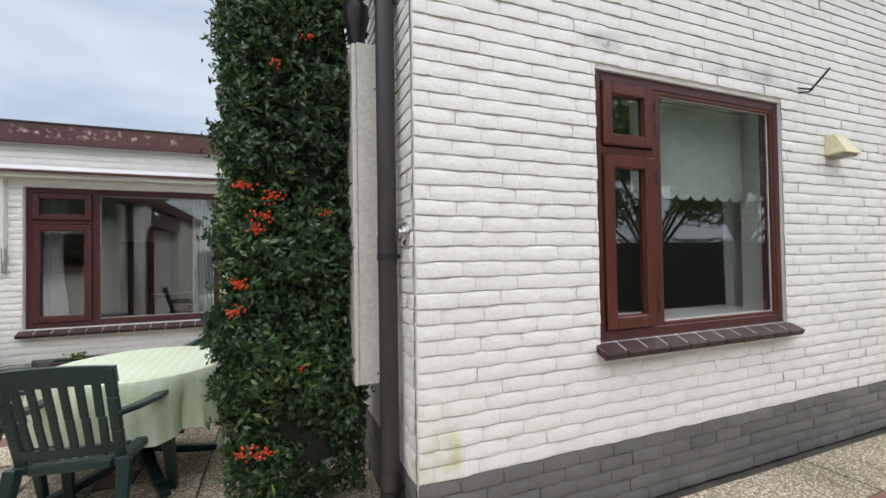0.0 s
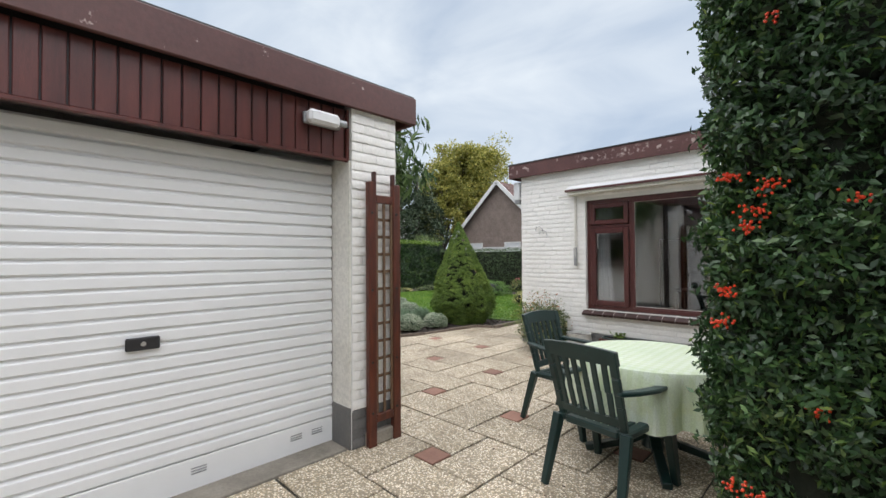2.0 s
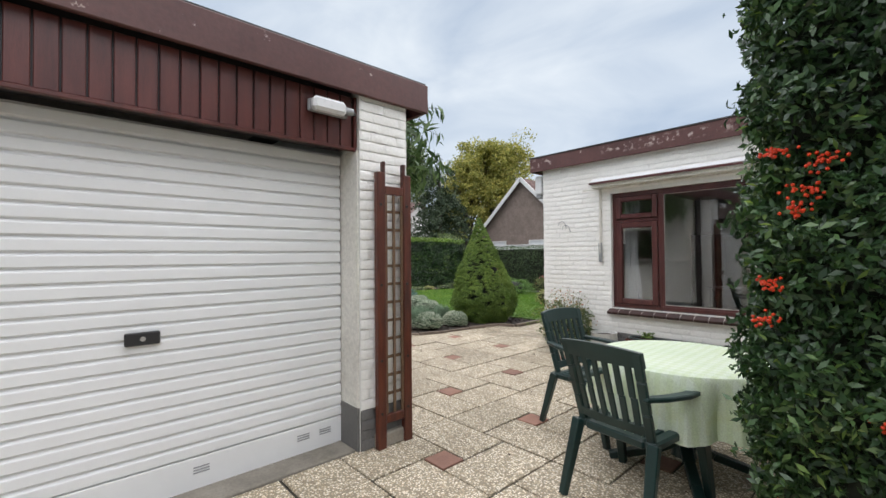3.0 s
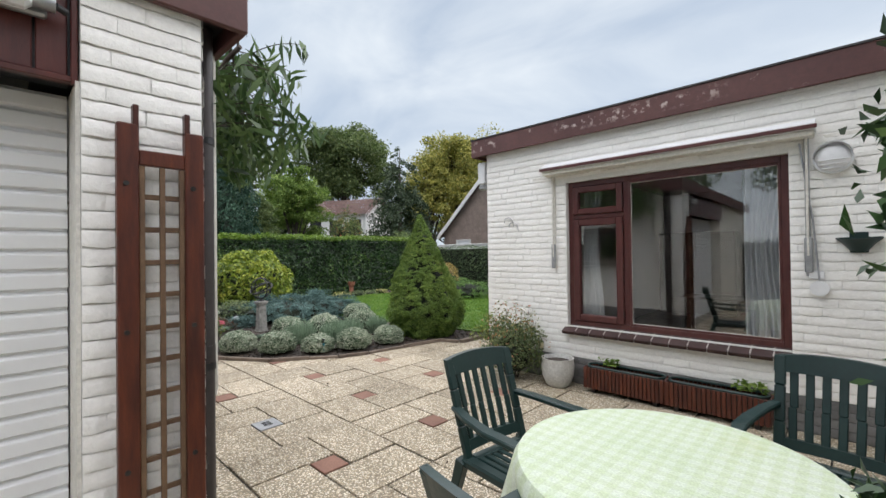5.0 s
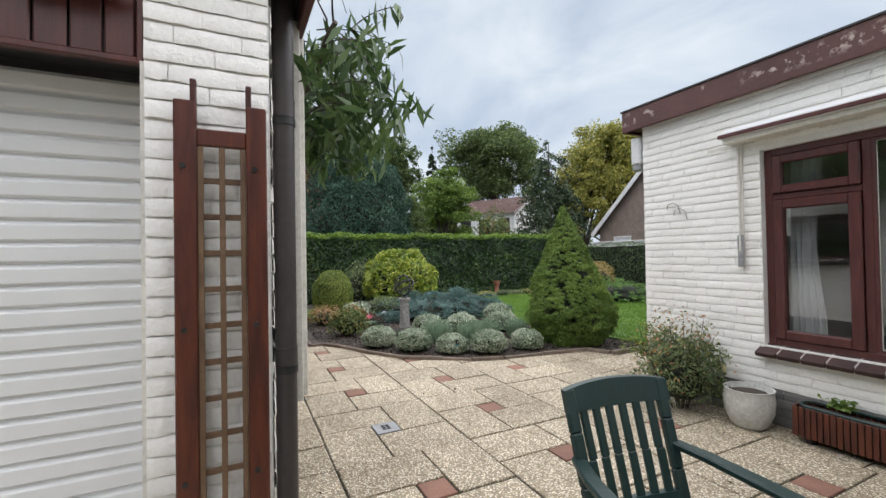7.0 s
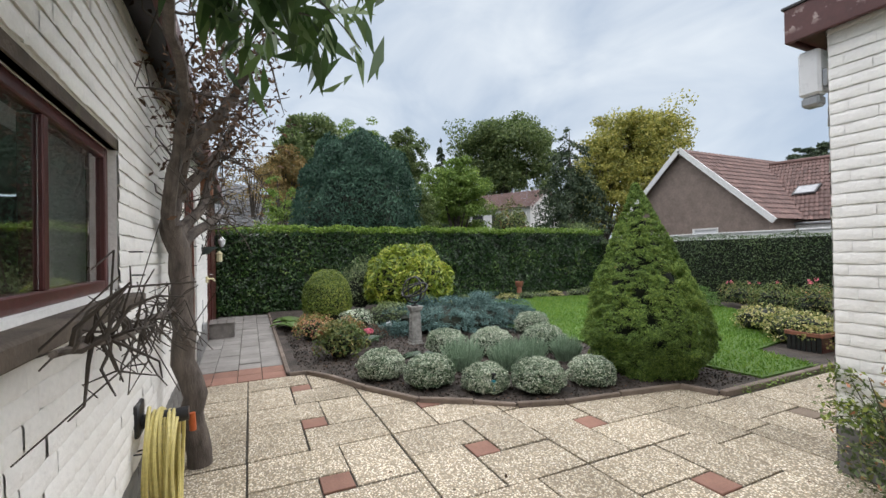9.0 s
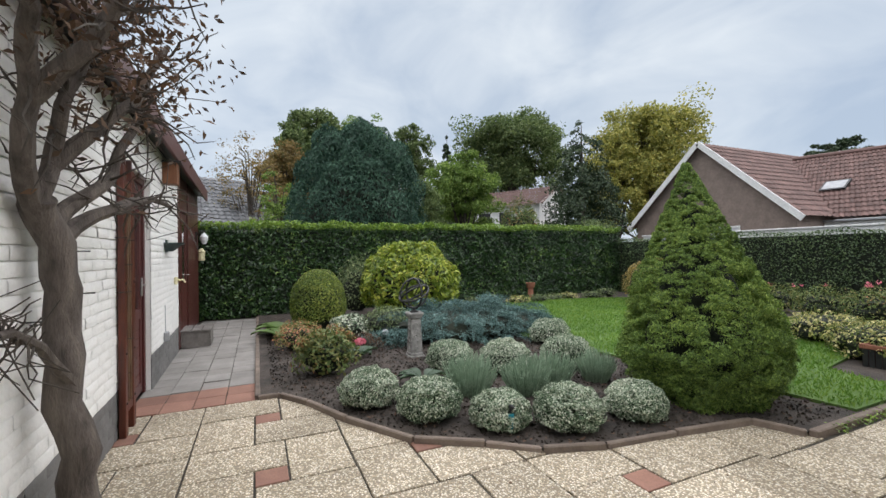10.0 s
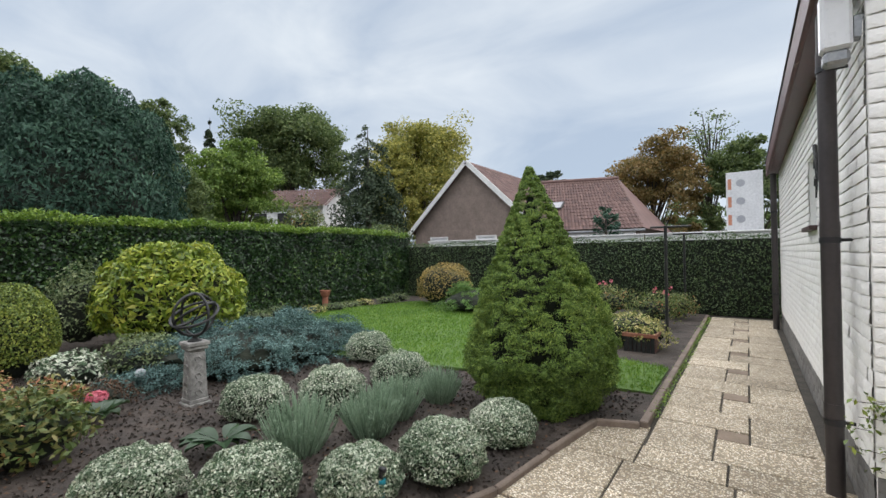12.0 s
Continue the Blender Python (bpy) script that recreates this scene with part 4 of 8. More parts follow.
# scalloped roller blind and bright window board behind the house window
blind = thing("roller_blind", (HX + W1[0] + 0.46, HY + 0.22, 0.03), "pale green roller blind with scalloped lower edge", "blind")
bm = bmesh.new()
for k in range(8):
    x0, x1 = k * 0.13, (k + 1) * 0.13
    pts = [(x0, 0, 2.27), (x0, 0, 1.72)] + [(x0 + 0.065 - 0.065 * math.cos(a), 0, 1.72 - 0.045 * math.sin(a)) for a in (math.pi * q / 8 for q in range(1, 8))] + [(x1, 0, 1.72), (x1, 0, 2.27)]
    vs = [bm.verts.new(p) for p in pts]
    bm.faces.new(vs)
thicken(bm, (0, 0.003, 0))
part("fabric", bm, material("blind_fabric", (0.50, 0.60, 0.54), (0.58, 0.68, 0.62), 0.9, 3, 90, 0.1, translucent=0.2), blind)
bm = bmesh.new()
tube(bm, [(-0.01, 0.03, 2.29), (1.05, 0.03, 2.29)], 0.025)
part("roller", bm, M_OFFWHITE, blind, smooth=True)


board = thing("window_board", (HX + W1[0], HY + 0.16, W1[2] + 0.03), "white painted window board inside the house window", "window board")
bm = bmesh.new()
box(bm, -0.10, W1[1] - W1[0] + 0.10, 0.0, 0.34, 0.0, 0.03, 0.006)
part("board", bm, M_DOORWHITE, board)


def curtain(at, width, z0, z1, folds, label, seed):
    rng = np.random.default_rng(seed)
    c = thing("curtain", at, label, "curtain", group="net curtains")
    bm = bmesh.new()
    cols = folds * 8
    grid = []
    for j in range(9):
        z = z1 + (z0 - z1) * j / 8
        pinch = 1 - 0.25 * math.sin(math.pi * j / 8) ** 2
        grid.append([bm.verts.new((width * pinch * i / cols, 0.028 * math.sin(i * math.pi / 4 + 0.3 * j) + 0.006 * math.sin(i * 1.3), z)) for i in range(cols + 1)])
    for a, b in zip(grid, grid[1:]):
        for i in range(cols):
            bm.faces.new([a[i], a[i + 1], b[i + 1], b[i]])
    thicken(bm, (0, 0.002, 0))
    bm2 = bmesh.new()
    box(bm2, -0.02, width + 0.02, -0.085, -0.06, z1 + 0.001, z1 + 0.025, 0.003)
    box(bm2, width / 2 - 0.02, width / 2 + 0.02, -0.085, 0.03, z1 + 0.002, z1 + 0.02)
    part("rail", bm2, M_OFFWHITE, c)
    part("drape", bm, M_CURTAIN, c, smooth=True)
    return c


curtain((-2.50, AY + 0.25, 0), 0.22, 0.66, 2.16, 5, "white net curtain gathered beside the window", 3)
curtain((-1.00, AY + 0.25, 0), 0.33, 0.66, 2.20, 7, "white net curtain drawn aside in the annex window", 4)
curtain((HX + 2.62, HY + 0.40, 0), 0.18, 0.9, 2.30, 4, "pale curtain hanging inside the house window", 5)

# inside the annex: sideboard, table and chair seen through the glass
tb = thing("side_table", (-1.5, 8.4, 0.10), "dark wooden side table in the annex room", "table")
bm = bmesh.new()
box(bm, -0.5, 0.5, -0.3, 0.3, 0.66, 0.70, 0.006)
part("tabletop", bm, M_INDARK, tb)
for sx in (-0.45, 0.45):
    for sy in (-0.25, 0.25):
        bm = bmesh.new()
        beam(bm, (sx, sy, 0), (sx, sy, 0.66), 0.05, 0.05, 0.004)
        part("leg", bm, M_INDARK, tb)
cab = thing("cabinet", (-2.6, 11.9, 0.10), "dark wooden cabinet against the annex wall", "cabinet")
bm = bmesh.new()
box(bm, -0.7, 0.7, -0.22, 0.22, 0, 1.7, 0.01)
part("body", bm, M_INDARK, cab)
for sx in (-0.69, 0.005):
    bm = bmesh.new()
    box(bm, sx, sx + 0.68, -0.245, -0.222, 0.06, 1.66, 0.006)
    part("door", bm, M_INDARK, cab)

# ---- house wall fittings ----
vent = thing("vent_cowl", (3.73, HY - 0.008, 2.03), "cream plastic vent cowl on the white brick wall", "vent")
bm = bmesh.new()
a = [bm.verts.new(p) for p in ((-0.075, 0, 0.15), (0.075, 0, 0.15), (0.1, 0, 0), (-0.1, 0, 0))]
b = [bm.verts.new(p) for p in ((-0.065, -0.05, 0.145), (0.065, -0.05, 0.145), (0.09, -0.13, 0), (-0.09, -0.13, 0))]
bm.faces.new(a)
bm.faces.new(b[::-1])
for i in range(4):
    bm.faces.new([a[i], b[i], b[(i + 1) % 4], a[(i + 1) % 4]])
bmesh.ops.bevel(bm, geom=bm.edges[:], offset=0.006, segments=2, affect='EDGES')
part("cowl", bm, M_CREAM, vent)
bm = bmesh.new()
box(bm, -0.08, 0.08, -0.11, -0.01, -0.012, 0.0)
part("grille", bm, M_SOOT, vent)
hook = thing("wall_hook", (3.37, HY - 0.006, 2.45), "rusty iron hook stuck in the wall", "hook")
bm = bmesh.new()
tube(bm, [(0, 0, 0), (0.02, -0.05, -0.01), (0.05, -0.10, 0.06), (0.10, -0.13, 0.13)], 0.007, 6)
tube(bm, [(-0.02, 0, 0.03), (0.03, -0.07, 0.0)], 0.006, 6)
part("rod", bm, M_IRON, hook, smooth=True)

def downpipe(name, x, y, z0, z1, r, label, mat, wall_dir=(1, 0), clips=(0.5, 1.5)):
    p = thing(name, (x, y, 0), label, "downpipe")
    bm = bmesh.new()
    tube(bm, [(0, 0, z0), (0, 0, z1)], r, 18)
    part("pipe", bm, mat, p, smooth=True)
    for z in clips:
        bm = bmesh.new()
        tube(bm, [(0, 0, z - 0.016), (0, 0, z + 0.016)], r + 0.005, 18)
        box(bm, min(0, wall_dir[0] * 0.09), max(0, wall_dir[0] * 0.09) + 0.006, min(0, wall_dir[1] * 0.09), max(0, wall_dir[1] * 0.09) + 0.006, z - 0.009, z + 0.009)
        part("clip", bm, M_BLACK, p, smooth=True)
        bm = bmesh.new()
        tube(bm, [(0, 0, z + 0.02), (0, 0, z + 0.10)], r + 0.003, 18)
        part("socket", bm, mat, p, smooth=True)
    return p


downpipe("downpipe", 0.498, 2.05, 0.0, 3.9, 0.045, "dark grey plastic downpipe on the house corner", M_PIPE, (1, 0), (0.25, 1.36, 2.6))
cover = thing("pipe_cover", (0.365, 2.20, 0.72), "weathered white boxed-in board beside the downpipe", "cover board")
bm = bmesh.new()
box(bm, 0, 0.022, 0, 0.22, 0, 1.72, 0.003)
box(bm, 0.024, 0.135, 0.004, 0.026, 0, 1.73, 0.003)
part("board", bm, M_OFFWHITE, cover)
bm = bmesh.new()
box(bm, 0.135, 0.205, 0.008, 0.03, -0.5, 1.75, 0.002)
part("backing", bm, M_OFFWHITE, cover)
for z in (0.05, 1.5):
    bm = bmesh.new()
    tube(bm, [(0.115, 0.005, z), (0.115, -0.001, z)], 0.005, 8)
    part("screw", bm, M_IRON, cover)
box_top = thing("gutter_hopper", (0.40, 2.25, 2.53), "dark plastic gutter hopper above the boarded cover", "hopper")
bm = bmesh.new()
lathe(bm, [(0.035, -0.08), (0.05, 0.0), (0.065, 0.06), (0.065, 0.12), (0.058, 0.12)], 16)
part("bowl", bm, M_BLACK, box_top, smooth=True)
tap = thing("wall_socket", (HX - 0.012, 1.94, 1.465), "round metal socket cap on the house corner", "socket", -90)
bm = bmesh.new()
for r, d0, d1 in ((0.052, 0, 0.012), (0.040, 0.012, 0.03), (0.024, 0.03, 0.042)):
    tube(bm, [(0, -d0, 0), (0, -d1, 0)], r, 20)
part("cap", bm, M_CHROME, tap, smooth=True)


# ---- pyracantha pillar ----
def pyracantha():
    rng = np.random.default_rng(21)
    ob = thing("pyracantha", (0.105, 2.62, 0), "dense dark green pyracantha trained up the house wall", "climber")
    n = 36000
    half = (0.36, 0.33)
    face = rng.random(n)
    u, z = rng.uniform(-1, 1, n), rng.uniform(0.10, 3.9, n)
    p, nor = np.zeros((n, 3)), np.zeros((n, 3))
    front, left = face < 0.52, (face >= 0.52) & (face < 0.9)
    back = face >= 0.9
    p[front] = np.stack([u[front] * half[0], np.full(front.sum(), -half[1]), z[front]], 1)
    nor[front] = (0, -1, 0.25)
    p[left] = np.stack([np.full(left.sum(), -half[0]), u[left] * half[1], z[left]], 1)
    nor[left] = (-1, 0, 0.25)
    p[back] = np.stack([u[back] * half[0], np.full(back.sum(), half[1]), z[back]], 1)
    nor[back] = (0, 1, 0.25)
    k = lumpy(p, 3.2, 0.11, 7) + lumpy(p, 9.0, 0.09, 3) - rng.random(n) ** 2 * 0.10
    edge = np.clip(np.maximum(np.abs(p[:, 0]) / half[0], 0) + np.abs(p[:, 1]) / half[1] - 1.55, 0, 1) * 0.16
    taper = np.clip((0.75 - p[:, 2]) / 0.6, 0, 1) * 0.17
    p += nor * (k - edge - taper)[:, None]
    leaves("foliage", p, nor, 0.043, 0.017, L_PYRA, ob, rng, 0.85)
    tip, tn = [], []
    for i in rng.integers(0, n, 620):
        out = nor[i] * (1, 1, 0.3) + rng.normal(0, 0.45, 3)
        out /= np.linalg.norm(out)
        for f in np.linspace(0.15, 1.0, 7):
            tip.append(p[i] + out * f * rng.uniform(0.07, 0.13) + rng.normal(0, 0.006, 3))
            tn.append(out * 0.6 + rng.normal(0, 0.5, 3))
    keep = np.array([q[0] > -0.46 and not (q[0] < -0.22 and q[1] < -0.30) for q in tip])
    leaves("side_growth", np.array(tip)[keep], np.array(tn)[keep], 0.040, 0.015, L_PYRA, ob, rng, 0.6, kind="stuff")
    m = 900
    q, qn = p[rng.integers(0, n, m)], np.zeros((m, 3)) + (0, -0.4, 0.7)
    leaves("new_growth", q + np.array((0, -0.02, 0)), qn, 0.045, 0.013, L_FRESH, ob, rng, 0.7, kind="stuff")
    # added inner block, coloured as the shade behind the leaves
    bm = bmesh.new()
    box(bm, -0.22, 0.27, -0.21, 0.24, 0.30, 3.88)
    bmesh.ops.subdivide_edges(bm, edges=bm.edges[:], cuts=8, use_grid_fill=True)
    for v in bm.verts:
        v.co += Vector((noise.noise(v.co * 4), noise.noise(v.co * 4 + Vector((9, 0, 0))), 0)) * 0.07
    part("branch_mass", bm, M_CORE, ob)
    for s in range(7):
        bm = bmesh.new()
        x, y = rng.uniform(-0.15, 0.2), rng.uniform(-0.2, 0.1)
        tube(bm, [(0.1 + 0.3 * x, 0.05, 0), (0.05 + 0.7 * x, 0.3 * y, 0.2), (x, y, 0.5)], 0.016, 7, 0.009)
        part("stem", bm, M_TWIG, ob)
    spots = [(-0.16, 1.56), (-0.19, 1.50), (-0.12, 1.66), (-0.24, 1.70), (-0.26, 1.24), (0.02, 0.82), (-0.23, 0.47), (-0.16, 0.45), (0.12, 1.58), (-0.28, 1.12), (0.05, 2.45), (-0.1, 2.3)]
    for x, z in spots:
        vs = []
        bm = bmesh.new()
        for b in range(24 if z < 2 and x < 0 else 12):
            c = Vector((x + rng.normal(0, 0.024), -0.385 + rng.normal(0, 0.014), z + rng.normal(0, 0.014)))
            bmesh.ops.create_icosphere(bm, subdivisions=1, radius=0.0065, matrix=Matrix.Translation(c))
        part("berry_cluster", bm, M_BERRY, ob, "cluster of orange-red berries", smooth=True, kind="stuff")


pyracantha()


# ---- garage door, cladding, lamp, trellis ----
door = thing("door_1", (-2.64, 0, 0), "white ribbed steel roller garage door, closed", "garage door", kind="structure")
pitch, n_ribs = 0.0795, 26
for k in range(2, n_ribs):
    bm = bmesh.new()
    z = 0.035 + k * pitch
    prof = [(-0.012, 0.0), (-0.011, 0.004), (0.000, 0.008), (0.004, 0.012), (0.004, pitch * 0.76), (0.002, pitch * 0.82), (-0.010, pitch * 0.90), (-0.013, pitch * 0.995)]
    a = [bm.verts.new((x, -0.95, z + q)) for x, q in prof]
    b = [bm.verts.new((x, 1.93, z + q)) for x, q in prof]
    for i in range(len(prof) - 1):
        bm.faces.new([a[i], b[i], b[i + 1], a[i + 1]])
    c = [bm.verts.new((-0.03, y, z + q)) for y in (-0.95, 1.93) for q in (0.0, pitch * 0.97)]
    bm.faces.new([c[0], c[1], c[3], c[2]])
    part("slat", bm, M_DOORWHITE, door)
bm = bmesh.new()
box(bm, -0.03, 0.004, -0.95, 1.93, 0.008, 0.035 + 2 * pitch - 0.002, 0.003)
part("bottom_rail", bm, M_DOORWHITE, door)
bm = bmesh.new()
box(bm, 0.006, 0.03, 0.655, 0.815, 0.885, 0.955, 0.006)
h = part("handle", bm, M_BLACK, door, "black plastic lock handle")
bm = bmesh.new()
tube(bm, [(0.03, 0.735, 0.92), (0.036, 0.735, 0.92)], 0.013, 14)
part("lock", bm, M_CHROME, h, "round metal lock")
for y in (0.98, 1.60, 1.76):
    for q in range(3):
        bm = bmesh.new()
        box(bm, 0.004, 0.0075, y, y + 0.085, 0.100 + q * 0.016, 0.107 + q * 0.016, 0.001)
        part("vent_slot", bm, M_GREYMETAL, door)
bm = bmesh.new()
box(bm, GX - 0.245, GX - 0.01, 1.936, 1.949, 0.30, 2.10)
structure("trim_door_jamb", bm, M_OFFWHITE, "white boarded jamb beside the garage door", "trim")
bm = bmesh.new()
box(bm, GX - 0.245, GX - 0.01, 1.93, 1.949, 0.0, 0.299)
structure("trim_jamb_plinth", bm, M_PLINTH, "grey painted foot of the door jamb", "trim")
bm = bmesh.new()
box(bm, -2.70, -2.43, -1.0, 1.928, -0.03, 0.012, 0.006)
structure("threshold", bm, M_CONCRETE, "worn concrete threshold under the garage door", "threshold")
clad = thing("cladding", (-2.44, 0, 0), "dark red-brown vertical boards above the garage door", "cladding", kind="structure")
me = None
for k in range(32):
    if me is None:
        bm = bmesh.new()
        box(bm, -0.018, 0.0, 0.004, 0.091, 2.12, 2.474, 0.004)
        me = mesh_from(bm, "board", M_BROWN)
    ob = new("board", me)
    ob.parent = clad
    ob.location = (0, 1.92 - 0.095 * (k + 1), 0)
bm = bmesh.new()
box(bm, -0.20, -0.019, -1.0, 1.93, 2.13, 2.60)
part("backing", bm, M_BLACK, clad)
bm = bmesh.new()
box(bm, -0.022, 0.014, -1.0, 1.93, 2.095, 2.119, 0.004)
part("drip_edge", bm, M_BROWN, clad)
bm = bmesh.new()
box(bm, -0.01, 0.02, 1.925, 1.945, 2.09, 2.474, 0.003)
part("corner_batten", bm, M_BROWN, clad)

bl = thing("bulkhead_lamp", (-2.43, 1.72, 2.33), "white plastic bulkhead lamp on the garage cladding", "wall lamp")
bm = bmesh.new()
box(bm, 0.0, 0.035, -0.14, 0.14, -0.03, 0.05, 0.008)
part("base", bm, M_GREYMETAL, bl)
bm = bmesh.new()
box(bm, 0.035, 0.105, -0.135, 0.10, -0.035, 0.055, 0.02)
part("diffuser", bm, M_LAMPWHITE, bl, "milky white lamp cover")
bm = bmesh.new()
tube(bm, [(0.06, 0.10, 0.01), (0.06, 0.16, 0.01)], 0.026, 14)
part("sensor", bm, M_GREYMETAL, bl, smooth=True)
bm = bmesh.new()
tube(bm, [(0.06, 0.16, 0.01), (0.04, 0.19, 0.005)], 0.013, 10)
part("gland", bm, M_BLACK, bl, smooth=True)


def trellis(at, turn, w, h, post, rows, label, foot=0.0):
    t = thing("trellis", at, label, "trellis", turn)
    for x0 in (0.0, w - post):
        bm = bmesh.new()
        box(bm, x0, x0 + post, -0.045, 0.0, foot, h * 0.962, 0.005)
        xa = x0 + (post * 0.72 if x0 == 0 else 0.0)
        box(bm, xa, xa + post * 0.28, -0.043, -0.004, h * 0.962 - 0.01, h, 0.003)
        pst = part("post", bm, M_TRELLIS, t)
        for z in (0.25, 0.62, 1.15, 1.72):
            bm = bmesh.new()
            tube(bm, [(x0 + post * 0.40, -0.045, z), (x0 + post * 0.40, -0.051, z)], 0.010, 8)
            part("bolt", bm, M_IRON, pst)
    for z in (0.17, h * 0.885):
        bm = bmesh.new()
        box(bm, post, w - post, -0.04, -0.012, z, z + 0.06, 0.004)
        part("rail", bm, M_TRELLIS, t)
    z0, z1 = 0.232, h * 0.885 - 0.002
    for x in (post + 0.001, w / 2 - 0.0095, w - post - 0.020):
        bm = bmesh.new()
        box(bm, x, x + 0.019, -0.036, -0.020, z0, z1, 0.002)
        part("lath", bm, M_LATTICE, t)
    for k in range(1, rows):
        z = z0 + (z1 - z0) * k / rows
        bm = bmesh.new()
        box(bm, post + 0.001, w - post - 0.001, -0.0195, -0.008, z, z + 0.021, 0.002)
        part("lath", bm, M_LATTICE, t)
    return t


trellis((-2.362, 2.045, 0), 90, 0.298, 2.03, 0.070, 12, "red-brown hardwood trellis against the garage pier")
bm = bmesh.new()
box(bm, -2.39, -2.335, 2.05, 2.355, 0.0, 0.10, 0.01)
structure("trim_trellis_foot", bm, M_CONCRETE, "mossy concrete block at the foot of the trellis", "block")
downpipe("downpipe", -2.62, 2.43, 0.0, 2.55, 0.046, "dark brown plastic downpipe at the garage corner", M_PIPE, (0, -1), (0.9, 2.0))
strip = thing("corner_board", (-2.80, 2.478, 0.72), "cream painted vertical board behind the downpipe", "board")
bm = bmesh.new()
box(bm, 0, 0.10, 0, 0.035, 0, 1.80, 0.003)
box(bm, 0.0, 0.02, 0.0355, 0.065, 0.0, 1.80, 0.003)
part("board", bm, M_OFFWHITE, strip)
bm = bmesh.new()
box(bm, 0.02, 0.08, -0.13, 0.0, 0.2, 0.26)
part("bracket", bm, M_OFFWHITE, strip)


# ---- garden chairs and table ----
def garden_chair():
    c = thing("garden_chair", (0, 0, 0), "dark green slatted plastic garden armchair on the terrace", "chair", group="chairs round the table")
    W, SZ = 0.50, 0.42

    def back(x, t):
        """A point on the backrest, t from 0 at the seat to 1 at the top, hollowed across its width."""
        return Vector((x, -0.20 - 0.15 * t + 0.05 * (x / 0.25) ** 2 * 0.6, SZ - 0.03 + 0.49 * t))
    for s in (-1, 1):
        bm = bmesh.new()
        for t0, t1 in ((0.0, 0.35), (0.35, 0.7), (0.7, 1.0)):
            beam(bm, back(s * (0.200 + 0.012 * t0), t0), back(s * (0.200 + 0.012 * t1), t1), 0.046, 0.030, 0.006)
        part("stile", bm, M_CHAIR, c)
    bm = bmesh.new()
    n = 12
    rows = []
    for j, (t, dy) in enumerate(((0.84, 0.014), (0.84, -0.014), (1.0, -0.014), (1.0, 0.014))):
        rows.append([bm.verts.new(back(-0.235 + 0.47 * i / n, t + (0.035 * (1 - ((i - n / 2) / (n / 2)) ** 2) if j > 1 else 0)) + Vector((0, dy, 0))) for i in range(n + 1)])
    for j in range(4):
        a, b = rows[j], rows[(j + 1) % 4]
        for i in range(n):
            bm.faces.new([a[i], a[i + 1], b[i + 1], b[i]])
    bm.faces.new([r[0] for r in rows])
    bm.faces.new([r[-1] for r in rows][::-1])
    bmesh.ops.bevel(bm, geom=[e for e in bm.edges if len(e.link_faces) == 2 and e.calc_face_angle(0) > 0.8], offset=0.006, segments=2, affect='EDGES')
    part("top_rail", bm, M_CHAIR, c, smooth=True)
    bm = bmesh.new()
    rows = [[bm.verts.new(back(-0.19 + 0.38 * i / 6, t) + Vector((0, dy, 0))) for i in range(7)] for t, dy in ((0.11, 0.013), (0.11, -0.013), (0.21, -0.013), (0.21, 0.013))]
    for j in range(4):
        for i in range(6):
            bm.faces.new([rows[j][i], rows[j][i + 1], rows[(j + 1) % 4][i + 1], rows[(j + 1) % 4][i]])
    bm.faces.new([r[0] for r in rows])
    bm.faces.new([r[-1] for r in rows][::-1])
    part("lower_rail", bm, M_CHAIR, c)
    for i in range(6):
        x = -0.150 + 0.06 * i
        bm = bmesh.new()
        for t0, t1 in ((0.19, 0.5), (0.5, 0.86)):
            beam(bm, back(x, t0), back(x * 1.04, t1), 0.034, 0.016, 0.004)
        part("back_slat", bm, M_CHAIR, c)
    bm = bmesh.new()
    box(bm, -0.235, -0.17, -0.21, 0.235, SZ - 0.045, SZ, 0.010)
    box(bm, 0.17, 0.235, -0.21, 0.235, SZ - 0.045, SZ, 0.010)
    box(bm, -0.17, 0.17, 0.17, 0.245, SZ - 0.05, SZ - 0.002, 0.012)
    box(bm, -0.17, 0.17, -0.215, -0.16, SZ - 0.05, SZ - 0.004, 0.008)
    part("seat_frame", bm, M_CHAIR, c)
    for i in range(7):
        x = -0.149 + 0.0497 * i
        bm = bmesh.new()
        box(bm, x - 0.016, x + 0.016, -0.16, 0.17, SZ - 0.022, SZ - 0.008 - 0.006 * math.cos(i - 3), 0.004)
        part("seat_slat", bm, M_CHAIR, c)
    for s in (-1, 1):
        bm = bmesh.new()
        pts = [(s * 0.212, -0.275, 0.645), (s * 0.25, -0.14, 0.635), (s * 0.272, 0.02, 0.625), (s * 0.272, 0.16, 0.625), (s * 0.262, 0.255, 0.612)]
        for p, q, w0, w1 in zip(pts, pts[1:], (0.045, 0.056, 0.062, 0.062), (0.056, 0.062, 0.062, 0.050)):
            beam(bm, p, q, w0, 0.026, 0.0, w1, 0.026)
        bmesh.ops.remove_doubles(bm, verts=bm.verts, dist=0.012)
        bmesh.ops.bevel(bm, geom=[e for e in bm.edges if len(e.link_faces) == 2 and e.calc_face_angle(0) > 0.9], offset=0.006, segments=1, affect='EDGES')
        part("armrest", bm, M_CHAIR, c)
        bm = bmesh.new()
        beam(bm, (s * 0.262, 0.285, 0.0), (s * 0.250, 0.215, SZ - 0.02), 0.045, 0.038, 0.005, 0.058, 0.058)
        beam(bm, (s * 0.250, 0.215, SZ - 0.02), (s * 0.264, 0.235, 0.612), 0.058, 0.045, 0.005, 0.05, 0.035)
        part("front_leg", bm, M_CHAIR, c)
        bm = bmesh.new()
